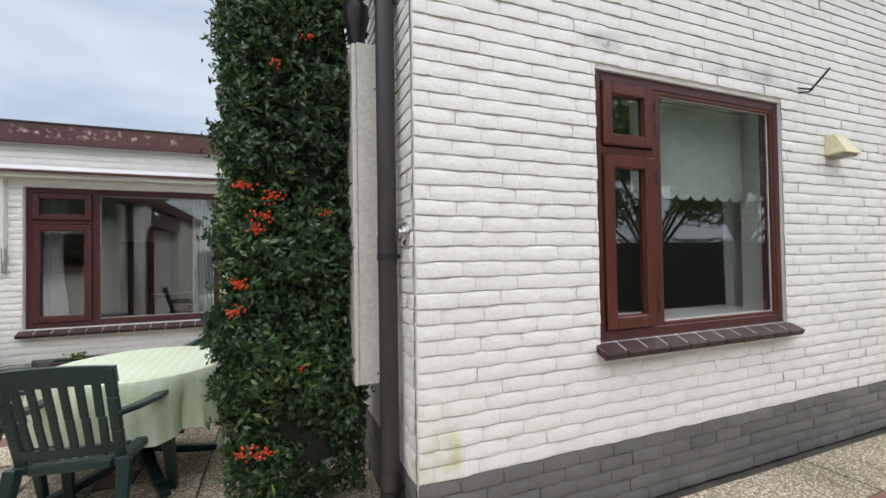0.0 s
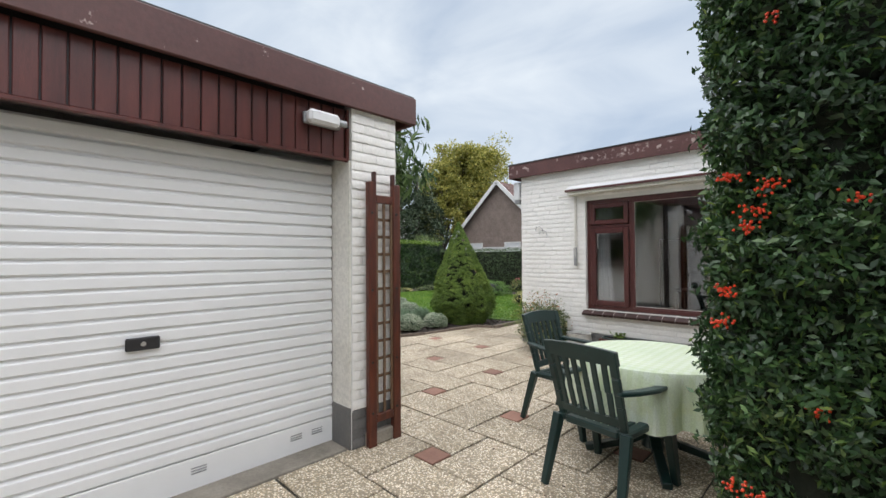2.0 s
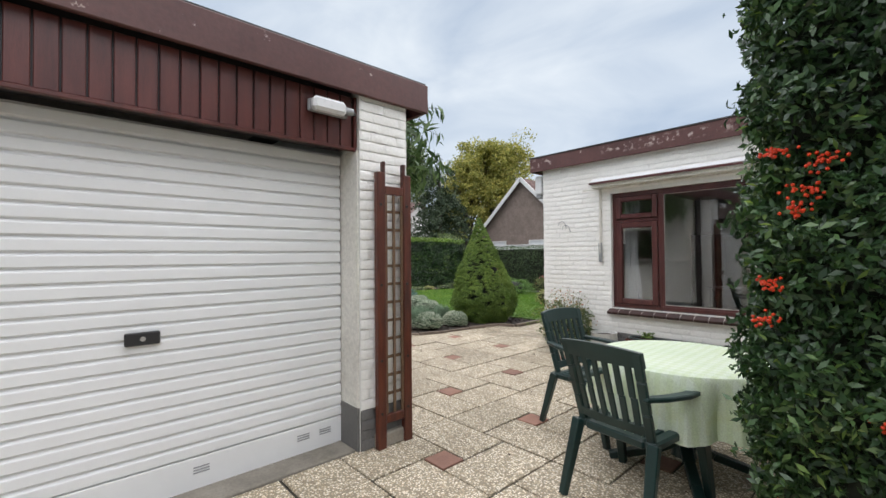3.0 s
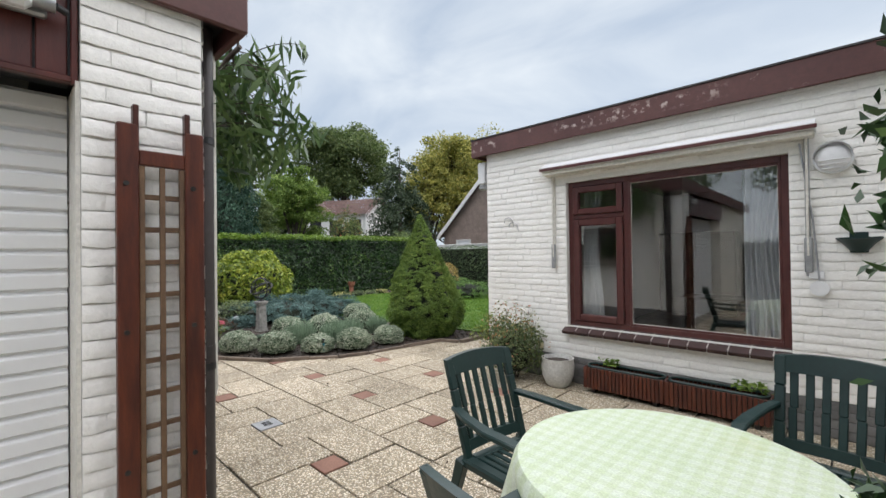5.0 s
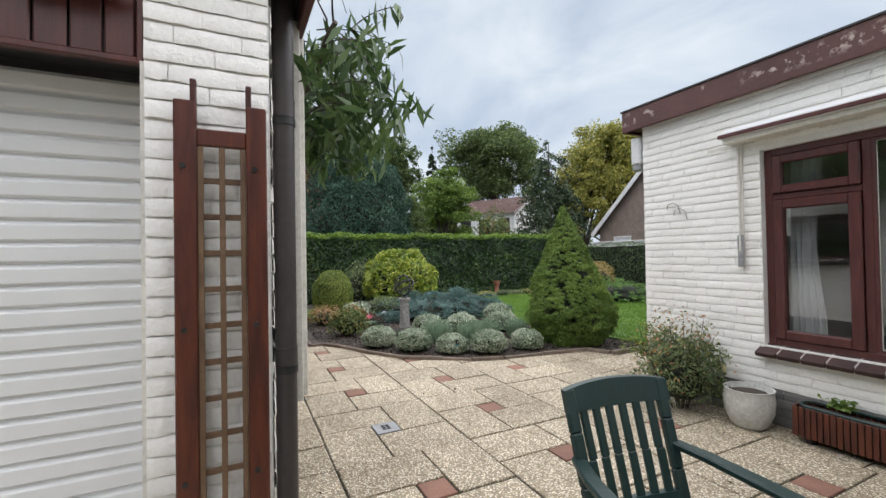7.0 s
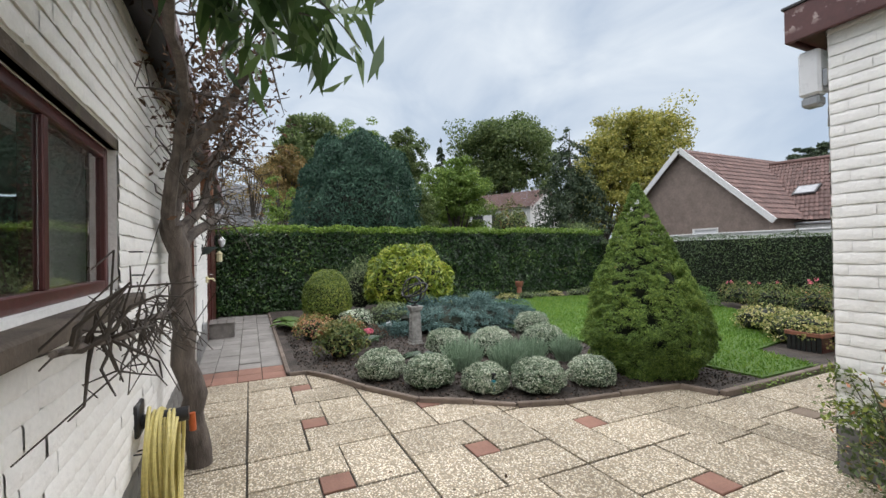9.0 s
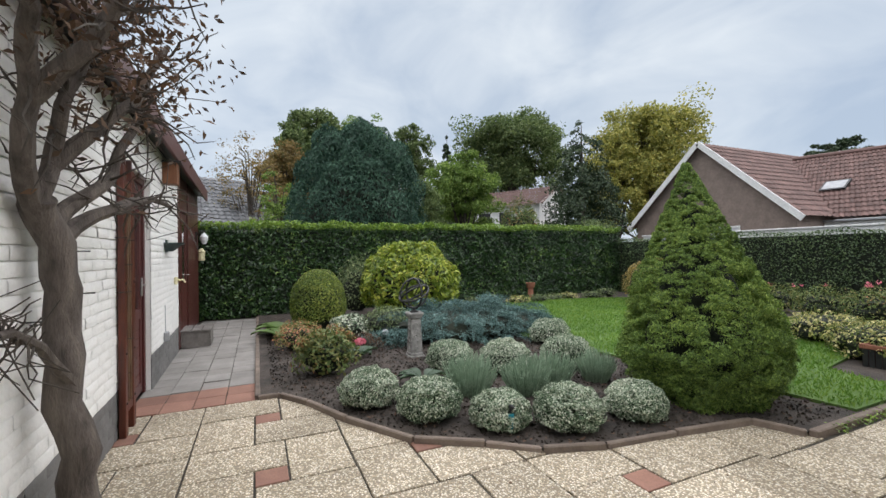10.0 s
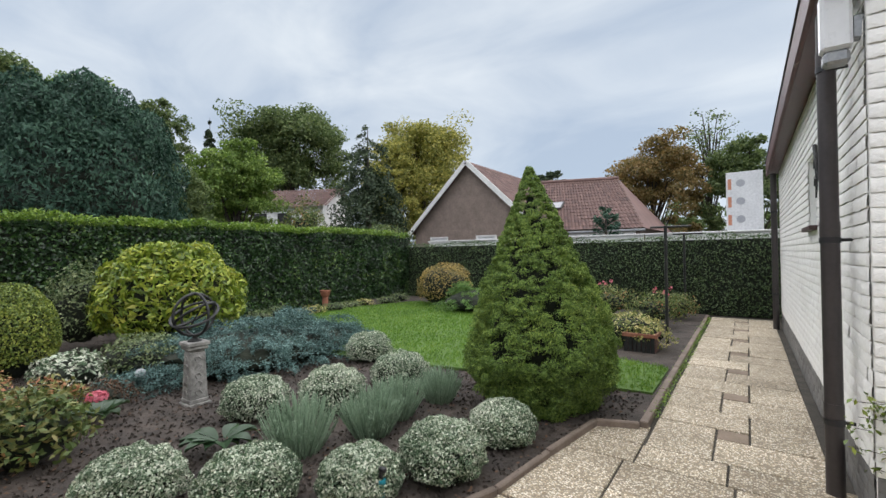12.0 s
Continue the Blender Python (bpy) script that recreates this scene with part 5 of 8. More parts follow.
        beam(bm, (s * 0.245, -0.325, 0.0), (s * 0.222, -0.205, SZ - 0.01), 0.045, 0.036, 0.005, 0.058, 0.055)
        part("rear_leg", bm, M_CHAIR, c)
    return c


chair = garden_chair()
chair.matrix_basis = pose(-0.875, 2.80, 0, 0, 0, -8)
tagged(chair, "dark green slatted plastic garden armchair with its back to the yard")
c2 = copy_thing(chair, pose(-1.50, 3.52, 0, 0, 0, -98))
tagged(c2, "dark green slatted plastic garden armchair beside the garage")
c3 = copy_thing(chair, pose(-0.42, 4.22, 0, 0, 0, 174))
tagged(c3, "dark green slatted plastic garden armchair by the annex wall")

TX, TY = -0.80, 3.33
table = thing("round_table", (TX, TY, 0), "round dark green garden table under a cloth", "table")
bm = bmesh.new()
lathe(bm, [(0.10, 0.665), (0.48, 0.672), (0.50, 0.685), (0.50, 0.702), (0.0001, 0.704)], 40)
part("tabletop", bm, M_CHAIR, table, smooth=True)
bm = bmesh.new()
lathe(bm, [(0.075, 0.08), (0.045, 0.2), (0.04, 0.5), (0.06, 0.62), (0.10, 0.665)], 20)
part("column", bm, M_CHAIR, table, smooth=True)
for k in range(4):
    a = math.radians(28 + 90 * k)
    bm = bmesh.new()
    pts = [(0.03, 0.17), (0.16, 0.10), (0.34, 0.045), (0.44, 0.02)]
    for (r0, z0), (r1, z1), w in zip(pts, pts[1:], (0.07, 0.06, 0.055)):
        beam(bm, (r0 * math.cos(a), r0 * math.sin(a), z0), (r1 * math.cos(a), r1 * math.sin(a), z1), w, 0.045, 0.005)
    part("foot", bm, M_CHAIR, table)
cloth = thing("tablecloth", (TX, TY, 0.707), "pale green checked tablecloth hanging in folds", "tablecloth")
bm = bmesh.new()
seg = 128
prof = [(0.0, 0.002), (0.12, 0.002), (0.25, 0.002), (0.38, 0.002), (0.47, 0.002), (0.505, -0.004), (0.522, -0.03), (0.530, -0.10), (0.538, -0.18), (0.545, -0.26), (0.552, -0.32)]
rings = []
for r, z in prof[1:]:
    ring = []
    for k in range(seg):
        a = 2 * math.pi * k / seg
        drop = max(0.0, -z - 0.02)
        square = 0.10 * (abs(math.cos(2 * a + 0.5)) ** 3) * drop / 0.3
        wave = (0.035 * math.sin(9 * a + 0.6) + 0.018 * math.sin(17 * a + 2) + 0.012 * math.sin(29 * a)) * min(1, drop * 5)
        rr = r + wave
        ring.append(bm.verts.new((rr * math.cos(a), rr * math.sin(a), z - square * 0.9 - 0.02 * math.sin(5 * a + 1) * drop / 0.3)))
    rings.append(ring)
mid = bm.verts.new((0, 0, 0.002))
for k in range(seg):
    bm.faces.new([mid, rings[0][k], rings[0][(k + 1) % seg]])
for a, b in zip(rings, rings[1:]):
    for k in range(seg):
        bm.faces.new([a[k], b[k], b[(k + 1) % seg], a[(k + 1) % seg]])
part("fabric", bm, M_CLOTH, cloth, smooth=True)

# ---- annex wall fittings ----
awn = thing("awning", (0, AY, 0), "retracted white awning with a dark maroon front bar", "awning")
bm = bmesh.new()
a = [bm.verts.new((-2.80, y, z)) for y, z in ((-0.006, 2.325), (-0.006, 2.43), (-0.06, 2.425), (-0.165, 2.372), (-0.165, 2.352), (-0.15, 2.325))]
b = [bm.verts.new((-0.49, v.co.y, v.co.z)) for v in a]
bm.faces.new(a)
bm.faces.new(b[::-1])
for q in range(6):
    bm.faces.new([a[q], b[q], b[(q + 1) % 6], a[(q + 1) % 6]])
part("cover", bm, M_DOORWHITE, awn)
bm = bmesh.new()
box(bm, -2.81, -0.48, -0.182, -0.166, 2.330, 2.360, 0.004)
part("front_bar", bm, M_FRAME2, awn, "dark maroon front bar")
bm = bmesh.new()
box(bm, -2.79, -0.50, -0.145, -0.01, 2.285, 2.324, 0.006)
part("valance", bm, M_PLASTER, awn, "cream lower valance")
for x in (-2.735, -0.565):
    bm = bmesh.new()
    box(bm, x, x + 0.03, -0.035, -0.008, 1.25 if x < -1 else 1.22, 2.33, 0.004)
    part("guide_rail", bm, M_OFFWHITE if x < -1 else M_GREYMETAL, awn)
    bm = bmesh.new()
    box(bm, x - 0.008, x + 0.042, -0.055, -0.036, 1.25, 1.52, 0.006)
    part("slider", bm, M_GREYMETAL, awn)
    bm = bmesh.new()
    tube(bm, [(x + 0.015, -0.05, 1.38), (x + 0.015, -0.05, 2.30), (x + 0.015, -0.13, 2.33)], 0.009, 8)
    part("arm", bm, M_OFFWHITE, awn, smooth=True)
crank = thing("awning_winder", (-0.49, AY - 0.01, 1.15), "white awning winder with its strap on the wall", "winder")
bm = bmesh.new()
tube(bm, [(0.0, 0, -0.02), (0.0, -0.045, -0.02)], 0.058, 20)
part("drum", bm, M_LAMPWHITE, crank, smooth=True)
bm = bmesh.new()
box(bm, -0.06, 0.03, -0.03, 0.0, 0.05, 0.11, 0.006)
part("bracket", bm, M_LAMPWHITE, crank)
bm = bmesh.new()
tube(bm, [(0.0, -0.03, 0.04), (-0.03, -0.03, 0.5), (-0.10, -0.04, 1.10)], 0.007, 6)
part("strap", bm, M_GREYMETAL, crank)
wl2 = thing("round_wall_lamp", (-0.40, AY - 0.008, 2.11), "round white wall lamp with half hood on the annex", "wall lamp")
bm = bmesh.new()
tube(bm, [(0, 0, 0), (0, -0.035, 0)], 0.115, 28)
part("base", bm, M_LAMPWHITE, wl2, smooth=True)
bm = bmesh.new()
bmesh.ops.create_uvsphere(bm, u_segments=24, v_segments=12, radius=0.10)
for v in bm.verts:
    v.co = Vector((v.co.x, -0.035 - max(0, -v.co.y) * 0.55, v.co.z))
part("diffuser", bm, M_LAMPWHITE, wl2, "ribbed milky lamp glass", smooth=True)
bm = bmesh.new()
for k in range(10):
    a0, a1 = math.pi * k / 10, math.pi * (k + 1) / 10
    vs = [bm.verts.new((0.112 * math.cos(a), y, 0.112 * math.sin(a))) for a, y in ((a0, -0.035), (a1, -0.035), (a1, -0.10), (a0, -0.10))]
    bm.faces.new(vs)
thicken(bm, (0, 0, 0.005))
part("hood", bm, M_LAMPWHITE, wl2, smooth=True)
for k in range(3):
    bm = bmesh.new()
    z = -0.02 - 0.03 * k
    tube(bm, [(-0.09 + 0.012 * k, -0.075 + 0.01 * k, z), (0, -0.098 + 0.01 * k, z), (0.09 - 0.012 * k, -0.075 + 0.01 * k, z)], 0.005, 6)
    part("rib", bm, M_LAMPWHITE, wl2)


def feeder(at, turn, label, size=1.0):
    f = thing("bird_feeder", at, label, "bird feeder", turn)
    bm = bmesh.new()
    lathe(bm, [(r * size, z) for r, z in ((0.045, -0.09), (0.09, -0.03), (0.125, 0.0), (0.125, 0.012), (0.10, 0.004), (0.0001, -0.04))], 20)
    for v in bm.verts:
        v.co.y = min(v.co.y, 0.0) if v.co.y > 0 else v.co.y
    part("tray", bm, M_CHAIR, f, smooth=True)
    bm = bmesh.new()
    box(bm, -0.05, 0.05, -0.012, 0.004, -0.10, 0.05, 0.004)
    part("backplate", bm, M_CHAIR, f)
    return f


feeder((-0.27, AY - 0.012, 1.50), 0, "dark green half-round bird feeder on the annex wall")
for x, z, nm in ((-3.35, 1.80, "wall_wire"), (-3.28, 1.74, "wall_wire")):
    wv = thing(nm, (x, AY - 0.008, z), "thin bent wire hook on the white annex wall", "hook")
    bm = bmesh.new()
    tube(bm, [(-0.05, -0.02, 0.0), (-0.03, -0.03, 0.05), (0.03, -0.04, 0.06), (0.07, -0.03, 0.03), (0.075, 0.0, -0.05)], 0.004, 6)
    part("wire", bm, M_GREYMETAL, wv)
sock = thing("outdoor_socket", (-2.92, AY - 0.01, 0.36), "small pale yellow outdoor socket on the annex wall", "socket")
bm = bmesh.new()
box(bm, -0.04, 0.04, -0.035, 0, -0.035, 0.035, 0.008)
part("casing", bm, M_CREAM, sock)

pot = thing("plant_pot", (-2.60, 5.87, 0.0), "grey-white glazed round plant pot on the terrace", "plant pot")
bm = bmesh.new()
lathe(bm, [(0.10, 0.0), (0.125, 0.02), (0.165, 0.12), (0.175, 0.22), (0.165, 0.28), (0.172, 0.30), (0.158, 0.30), (0.150, 0.26), (0.0001, 0.25)], 32)
part("vessel", bm, M_POT, pot, smooth=True)
bm = bmesh.new()
lathe(bm, [(0.150, 0.0), (0.13, 0.018), (0.0001, 0.024)], 24, (0, 0, 0.248))
part("soil", bm, M_SOIL, pot)


def planter(at, seed, label):
    rng = np.random.default_rng(seed)
    p = thing("wooden_planter", at, label, "planter", group="planters under the window")
    L, D, H = 0.745, 0.19, 0.255
    me = None
    for k in range(21):
        if me is None:
            bm = bmesh.new()
            box(bm, 0.0, 0.029, -0.010, 0.0, 0.045, H, 0.002)
            me = mesh_from(bm, "slat", M_TRELLIS)
        for y, side in ((0.0, 0), (D, 1)):
            ob = new("slat", me)
            ob.parent = p
            ob.matrix_basis = pose(k * 0.0358, y, rng.uniform(-0.003, 0.003), 0, 0, 0) if not side else pose(k * 0.0358 + 0.029, y, 0, 0, 0, 180)
    for k in range(6):
        for x in (0.0, L):
            ob = new("slat", me)
            ob.parent = p
            ob.matrix_basis = pose(x, 0.182 - k * 0.031, 0, 0, 0, -90) if x == 0 else pose(x, 0.004 + k * 0.031, 0, 0, 0, 90)
    bm = bmesh.new()
    box(bm, 0.012, L - 0.012, 0.008, D - 0.008, 0.05, H - 0.03)
    part("liner", bm, M_CHAIR, p)
    bm = bmesh.new()
    n = 40
    path = []
    for i in range(n + 1):
        a = 2 * math.pi * i / n
        path.append((L / 2 + (L / 2 - 0.10) * (1 if math.cos(a) > 0 else -1) * min(1, abs(math.cos(a)) * 2.2) + 0.09 * math.cos(a), D / 2 + (D / 2 - 0.01) * math.sin(a), H + 0.008))
    tube(bm, path, 0.011, 8)
    part("rim", bm, M_CHAIR, p, "dark green plastic trough rim", smooth=True)
    bm = bmesh.new()
    box(bm, 0.03, L - 0.03, 0.025, D - 0.025, H - 0.03, H - 0.018)
    part("soil", bm, M_SOIL, p)
    for x in (0.06, L - 0.10):
        bm = bmesh.new()
        box(bm, x, x + 0.04, 0.02, D - 0.02, 0.0, 0.05, 0.003)
        part("foot", bm, M_BLACK, p)
    for cx in ((0.20, 0.26) if seed == 1 else (0.55, 0.62, 0.70)):
        m = 26
        c = np.stack([cx + rng.normal(0, 0.035, m), 0.10 + rng.normal(0, 0.03, m), H + 0.02 + rng.random(m) * 0.07], 1)
        leaves("plant", c, np.zeros((m, 3)) + (0, 0, 1), 0.05, 0.034, L_FRESH, p, rng, 0.5)
    return p


planter((-2.30, 5.87, 0), 1, "brown slatted wooden planter with green plastic trough")
planter((-1.535, 5.87, 0), 2, "brown slatted wooden planter with a few seedlings")

# shrub against the annex corner
sh = bush("shrub", (-3.12, 5.78, 0), (0.40, 0.34, 0.37), 4200, (0.036, 0.016), L_GREY, "loose green and bronze shrub at the annex corner", 31, lump=0.35, depth=0.6, core=0.55, spread=1.0)
rng = np.random.default_rng(32)
for k in range(16):
    a, r = rng.uniform(0, 6.28), rng.uniform(0.1, 0.4)
    bm = bmesh.new()
    tube(bm, [(0.2 * r * math.cos(a), 0.2 * r * math.sin(a), 0.0), (0.7 * r * math.cos(a), 0.7 * r * math.sin(a), 0.4), (r * math.cos(a), r * math.sin(a), rng.uniform(0.55, 0.82))], 0.005, 5, 0.002)
    part("twig", bm, M_TWIG, sh)
m = 700
p, nor = blob_points(rng, m, (0.42, 0.34, 0.46), 0.4, 3, 0.7)
leaves("sprig_foliage", p, nor, 0.04, 0.016, L_RED, sh, rng, 1.0, kind="stuff")

drain = thing("drain_cover", (-3.93, 3.30, 0.0), "grey metal drain cover set in the paving", "drain cover")
bm = bmesh.new()
box(bm, -0.097, 0.097, -0.097, 0.097, -0.02, 0.003, 0.003)
part("plate", bm, M_GREYMETAL, drain)
for ix in range(3):
    for iy in range(2):
        bm = bmesh.new()
        box(bm, -0.045 + 0.032 * ix, -0.022 + 0.032 * ix, -0.034 + 0.036 * iy, -0.006 + 0.036 * iy, 0.0032, 0.0062)
        part("slot", bm, M_BLACK, drain)

# long arching shoots reaching round the corner towards the path
cs = []
inv = sh.matrix_basis.inverted()
for k in range(11):
    if k < 6:
        x1, y1, z1 = -rng.uniform(0.58, 0.66), rng.uniform(0.30, 0.37), rng.uniform(0.30, 0.62)
    else:
        x1, y1, z1 = -rng.uniform(0.25, 0.42), -rng.uniform(0.05, 0.35), rng.uniform(0.35, 0.72)
    pts = [inv @ Vector((-3.12 + x1 * f, 5.78 + y1 * f, z1 * math.sin(f * 1.9) / 0.95)) for f in (0.0, 0.25, 0.5, 0.75, 1.0)]
    bm = bmesh.new()
    tube(bm, pts, 0.004, 5, 0.0015)
    part("twig", bm, M_TWIG, sh)
    for q in range(46):
        f = rng.uniform(0.35, 1.03)
        cs.append(inv @ Vector((-3.12 + x1 * f + rng.normal(0, 0.016), 5.78 + y1 * f + rng.normal(0, 0.012) - 0.02, z1 * math.sin(f * 1.9) / 0.95 + rng.normal(0, 0.015))))
leaves("sprig_foliage", np.array(cs), np.zeros((len(cs), 3)) + (0, 0, 1), 0.034, 0.016, L_BOX, sh, rng, 0.8, kind="stuff")


# ---- garage back: window, climber, hose, doors, shed ----
before_back = set(bpy.data.objects)
win3 = thing("window_3", (W3[0], GY, W3[2]), "dark brown timber garage window with two dusty panes", "window", 180, kind="structure")
w3w, w3h = W3[0] - W3[1], W3[3] - W3[2]
bm = bmesh.new()
ring_frame(bm, 0, w3w, 0, w3h, 0.03, 0.10, 0.045)
part("window_frame", bm, M_FRAME2, win3)
bm = bmesh.new()
box(bm, 0.630, 0.668, 0.033, 0.098, 0.045, w3h - 0.045, 0.004)
part("mullion", bm, M_FRAME2, win3)
pane("pane", 0.045, 0.630, 0.046, 0.045, w3h - 0.045, win3)
pane("pane", 0.668, w3w - 0.045, 0.046, 0.045, w3h - 0.045, win3)
bm = bmesh.new()
box(bm, -0.06, w3w + 0.10, -0.085, 0.03, -0.075, -0.02, 0.008)
part("window_sill", bm, M_MOSSWOOD, win3, "mossy weathered wooden sill")
bm = bmesh.new()
box(bm, -0.02, w3w + 0.02, -0.004, 0.03, w3h, w3h + 0.05, 0.004)
part("lintel", bm, M_MOSSWOOD, win3)

door2 = thing("door_2", (D2[0], GY, 0), "dark brown glazed garden door with boarded lower half", "door", 180, kind="structure")
dw, dh = D2[0] - D2[1], D2[3]
bm = bmesh.new()
box(bm, 0, 0.06, 0.04, 0.14, 0, dh, 0.004)
box(bm, dw - 0.06, dw, 0.04, 0.14, 0, dh, 0.004)
box(bm, 0.06, dw - 0.06, 0.04, 0.14, dh - 0.06, dh, 0.004)
part("door_frame", bm, M_FRAME2, door2)
bm = bmesh.new()
box(bm, 0.062, 0.14, 0.06, 0.10, 0.02, dh - 0.062, 0.004)
box(bm, dw - 0.14, dw - 0.062, 0.06, 0.10, 0.02, dh - 0.062, 0.004)
for z0, z1 in ((0.02, 0.12), (0.74, 0.84), (dh - 0.16, dh - 0.062)):
    box(bm, 0.14, dw - 0.14, 0.06, 0.10, z0, z1, 0.004)
leaf = part("door_leaf", bm, M_FRAME2, door2)
for k in range(7):
    bm = bmesh.new()
    box(bm, 0.14, dw - 0.14, 0.068, 0.09, 0.122 + k * 0.088, 0.206 + k * 0.088, 0.005)
    part("board", bm, M_BROWN, leaf)
pane("pane", 0.14, dw - 0.14, 0.078, 0.84, dh - 0.16, leaf)
bm = bmesh.new()
box(bm, dw - 0.125, dw - 0.085, 0.045, 0.058, 0.96, 1.14, 0.004)
tube(bm, [(dw - 0.105, 0.058, 1.07), (dw - 0.105, 0.02, 1.07), (dw - 0.20, 0.018, 1.07)], 0.009, 8)
part("door_handle", bm, M_CHROME, leaf, "metal door handle")
trellis((-6.96, GY + 0.02, 0), 180, 0.32, 2.12, 0.075, 9, "tall red-brown wooden trellis beside the garden door")

door3 = thing("door_3", (-10.43, GY, 0.05), "dark brown shed door with narrow glazed panel", "door", 180, kind="structure")
bm = bmesh.new()
ring_frame(bm, 0.0, 0.82, 0.0, 2.03, -0.02, 0.04, 0.05)
part("door_frame", bm, M_BROWN, door3)
bm = bmesh.new()
for k in range(6):
    box(bm, 0.055 + k * 0.119, 0.168 + k * 0.119, 0.0, 0.03, 0.055, 0.90, 0.004)
box(bm, 0.055, 0.22, 0.0, 0.03, 0.901, 1.97, 0.004)
box(bm, 0.60, 0.765, 0.0, 0.03, 0.901, 1.97, 0.004)
box(bm, 0.22, 0.60, 0.0, 0.03, 1.80, 1.97, 0.004)
leaf3 = part("door_leaf", bm, M_BROWN, door3)
pane("pane", 0.22, 0.60, 0.012, 0.901, 1.80, leaf3)
bm = bmesh.new()
tube(bm, [(0.70, 0.0, 1.0), (0.70, -0.05, 1.0), (0.62, -0.05, 1.0)], 0.009, 8)
part("door_handle", bm, M_CHROME, leaf3)

nest = thing("nest_box", (-9.0, GY + 0.012, 2.33), "orange-brown wooden nest box under the eaves", "nest box", 180)
bm = bmesh.new()
box(bm, -0.09, 0.09, -0.15, 0.0, -0.13, 0.12, 0.005)
part("box", bm, M_NEST, nest)
bm = bmesh.new()
box(bm, -0.11, 0.11, -0.19, 0.01, 0.121, 0.14, 0.004)
part("roof", bm, M_BLACK, nest)
feeder((-9.15, GY + 0.012, 1.50), 180, "dark green half-round bird feeder on the white wall", 1.6)
spig = thing("wall_tap", (-9.78, GY + 0.012, 1.02), "pale plastic tap fitting on the white wall", "tap", 180)
bm = bmesh.new()
box(bm, -0.05, 0.05, -0.035, 0, -0.05, 0.05, 0.01)
tube(bm, [(0.03, -0.02, 0.01), (0.03, -0.10, 0.01), (0.03, -0.12, -0.03)], 0.014, 8)
part("body", bm, M_CREAM, spig)
sk = thing("outdoor_socket", (-8.95, GY + 0.012, 0.42), "grey outdoor socket with its cable", "socket", 180)
bm = bmesh.new()
box(bm, -0.04, 0.04, -0.05, 0, -0.06, 0.05, 0.01)
part("casing", bm, M_GREYMETAL, sk)
bm = bmesh.new()
tube(bm, [(0, -0.015, 0.05), (0.005, -0.012, 0.25), (0, -0.012, 0.36)], 0.004, 6)
part("cable", bm, M_GREYMETAL, sk)
crate = thing("crate", (-10.55, GY + 0.21, 0.0), "weathered grey wooden step crate by the shed door", "crate")
for k in range(3):
    bm = bmesh.new()
    box(bm, -0.28, 0.28, -0.20 + k * 0.135, -0.075 + k * 0.135, 0.235, 0.26, 0.004)
    part("top_board", bm, M_GREYWOOD, crate)
for y in (-0.195, 0.17):
    for z in (0.02, 0.13):
        bm = bmesh.new()
        box(bm, -0.27, 0.27, y, y + 0.02, z, z + 0.10, 0.003)
        part("side_board", bm, M_GREYWOOD, crate)
for x in (-0.26, 0.235):
    bm = bmesh.new()
    box(bm, x, x + 0.025, -0.173, 0.168, 0.0, 0.234, 0.003)
    part("end_board", bm, M_GREYWOOD, crate)
lan = thing("wall_lantern", (-12.45, GY + 0.016, 1.72), "brass and glass wall lantern on the brown shed", "wall lamp", 180)
bm = bmesh.new()
box(bm, -0.04, 0.04, -0.02, 0, -0.10, 0.10, 0.005)
tube(bm, [(0, -0.02, 0.05), (0, -0.10, 0.11), (0, -0.14, 0.08)], 0.010, 8)
part("bracket", bm, M_IRON, lan)
bm = bmesh.new()
lathe(bm, [(0.03, -0.14), (0.07, -0.05), (0.075, 0.0), (0.03, 0.06), (0.012, 0.08)], 14, (0, -0.14, 0.0))
part("globe", bm, M_LAMPWHITE, lan, smooth=True)
hang = thing("hanging_lantern", (-12.55, GY + 0.10, 1.40), "small hanging metal lantern under the eaves", "lantern")
bm = bmesh.new()
lathe(bm, [(0.05, -0.14), (0.06, -0.12), (0.06, 0.02), (0.075, 0.03), (0.02, 0.10)], 8)
part("body", bm, M_CREAM, hang)
bm = bmesh.new()
tube(bm, [(0, 0, 0.10), (0, 0, 1.17)], 0.004, 6)
part("chain", bm, M_IRON, hang)


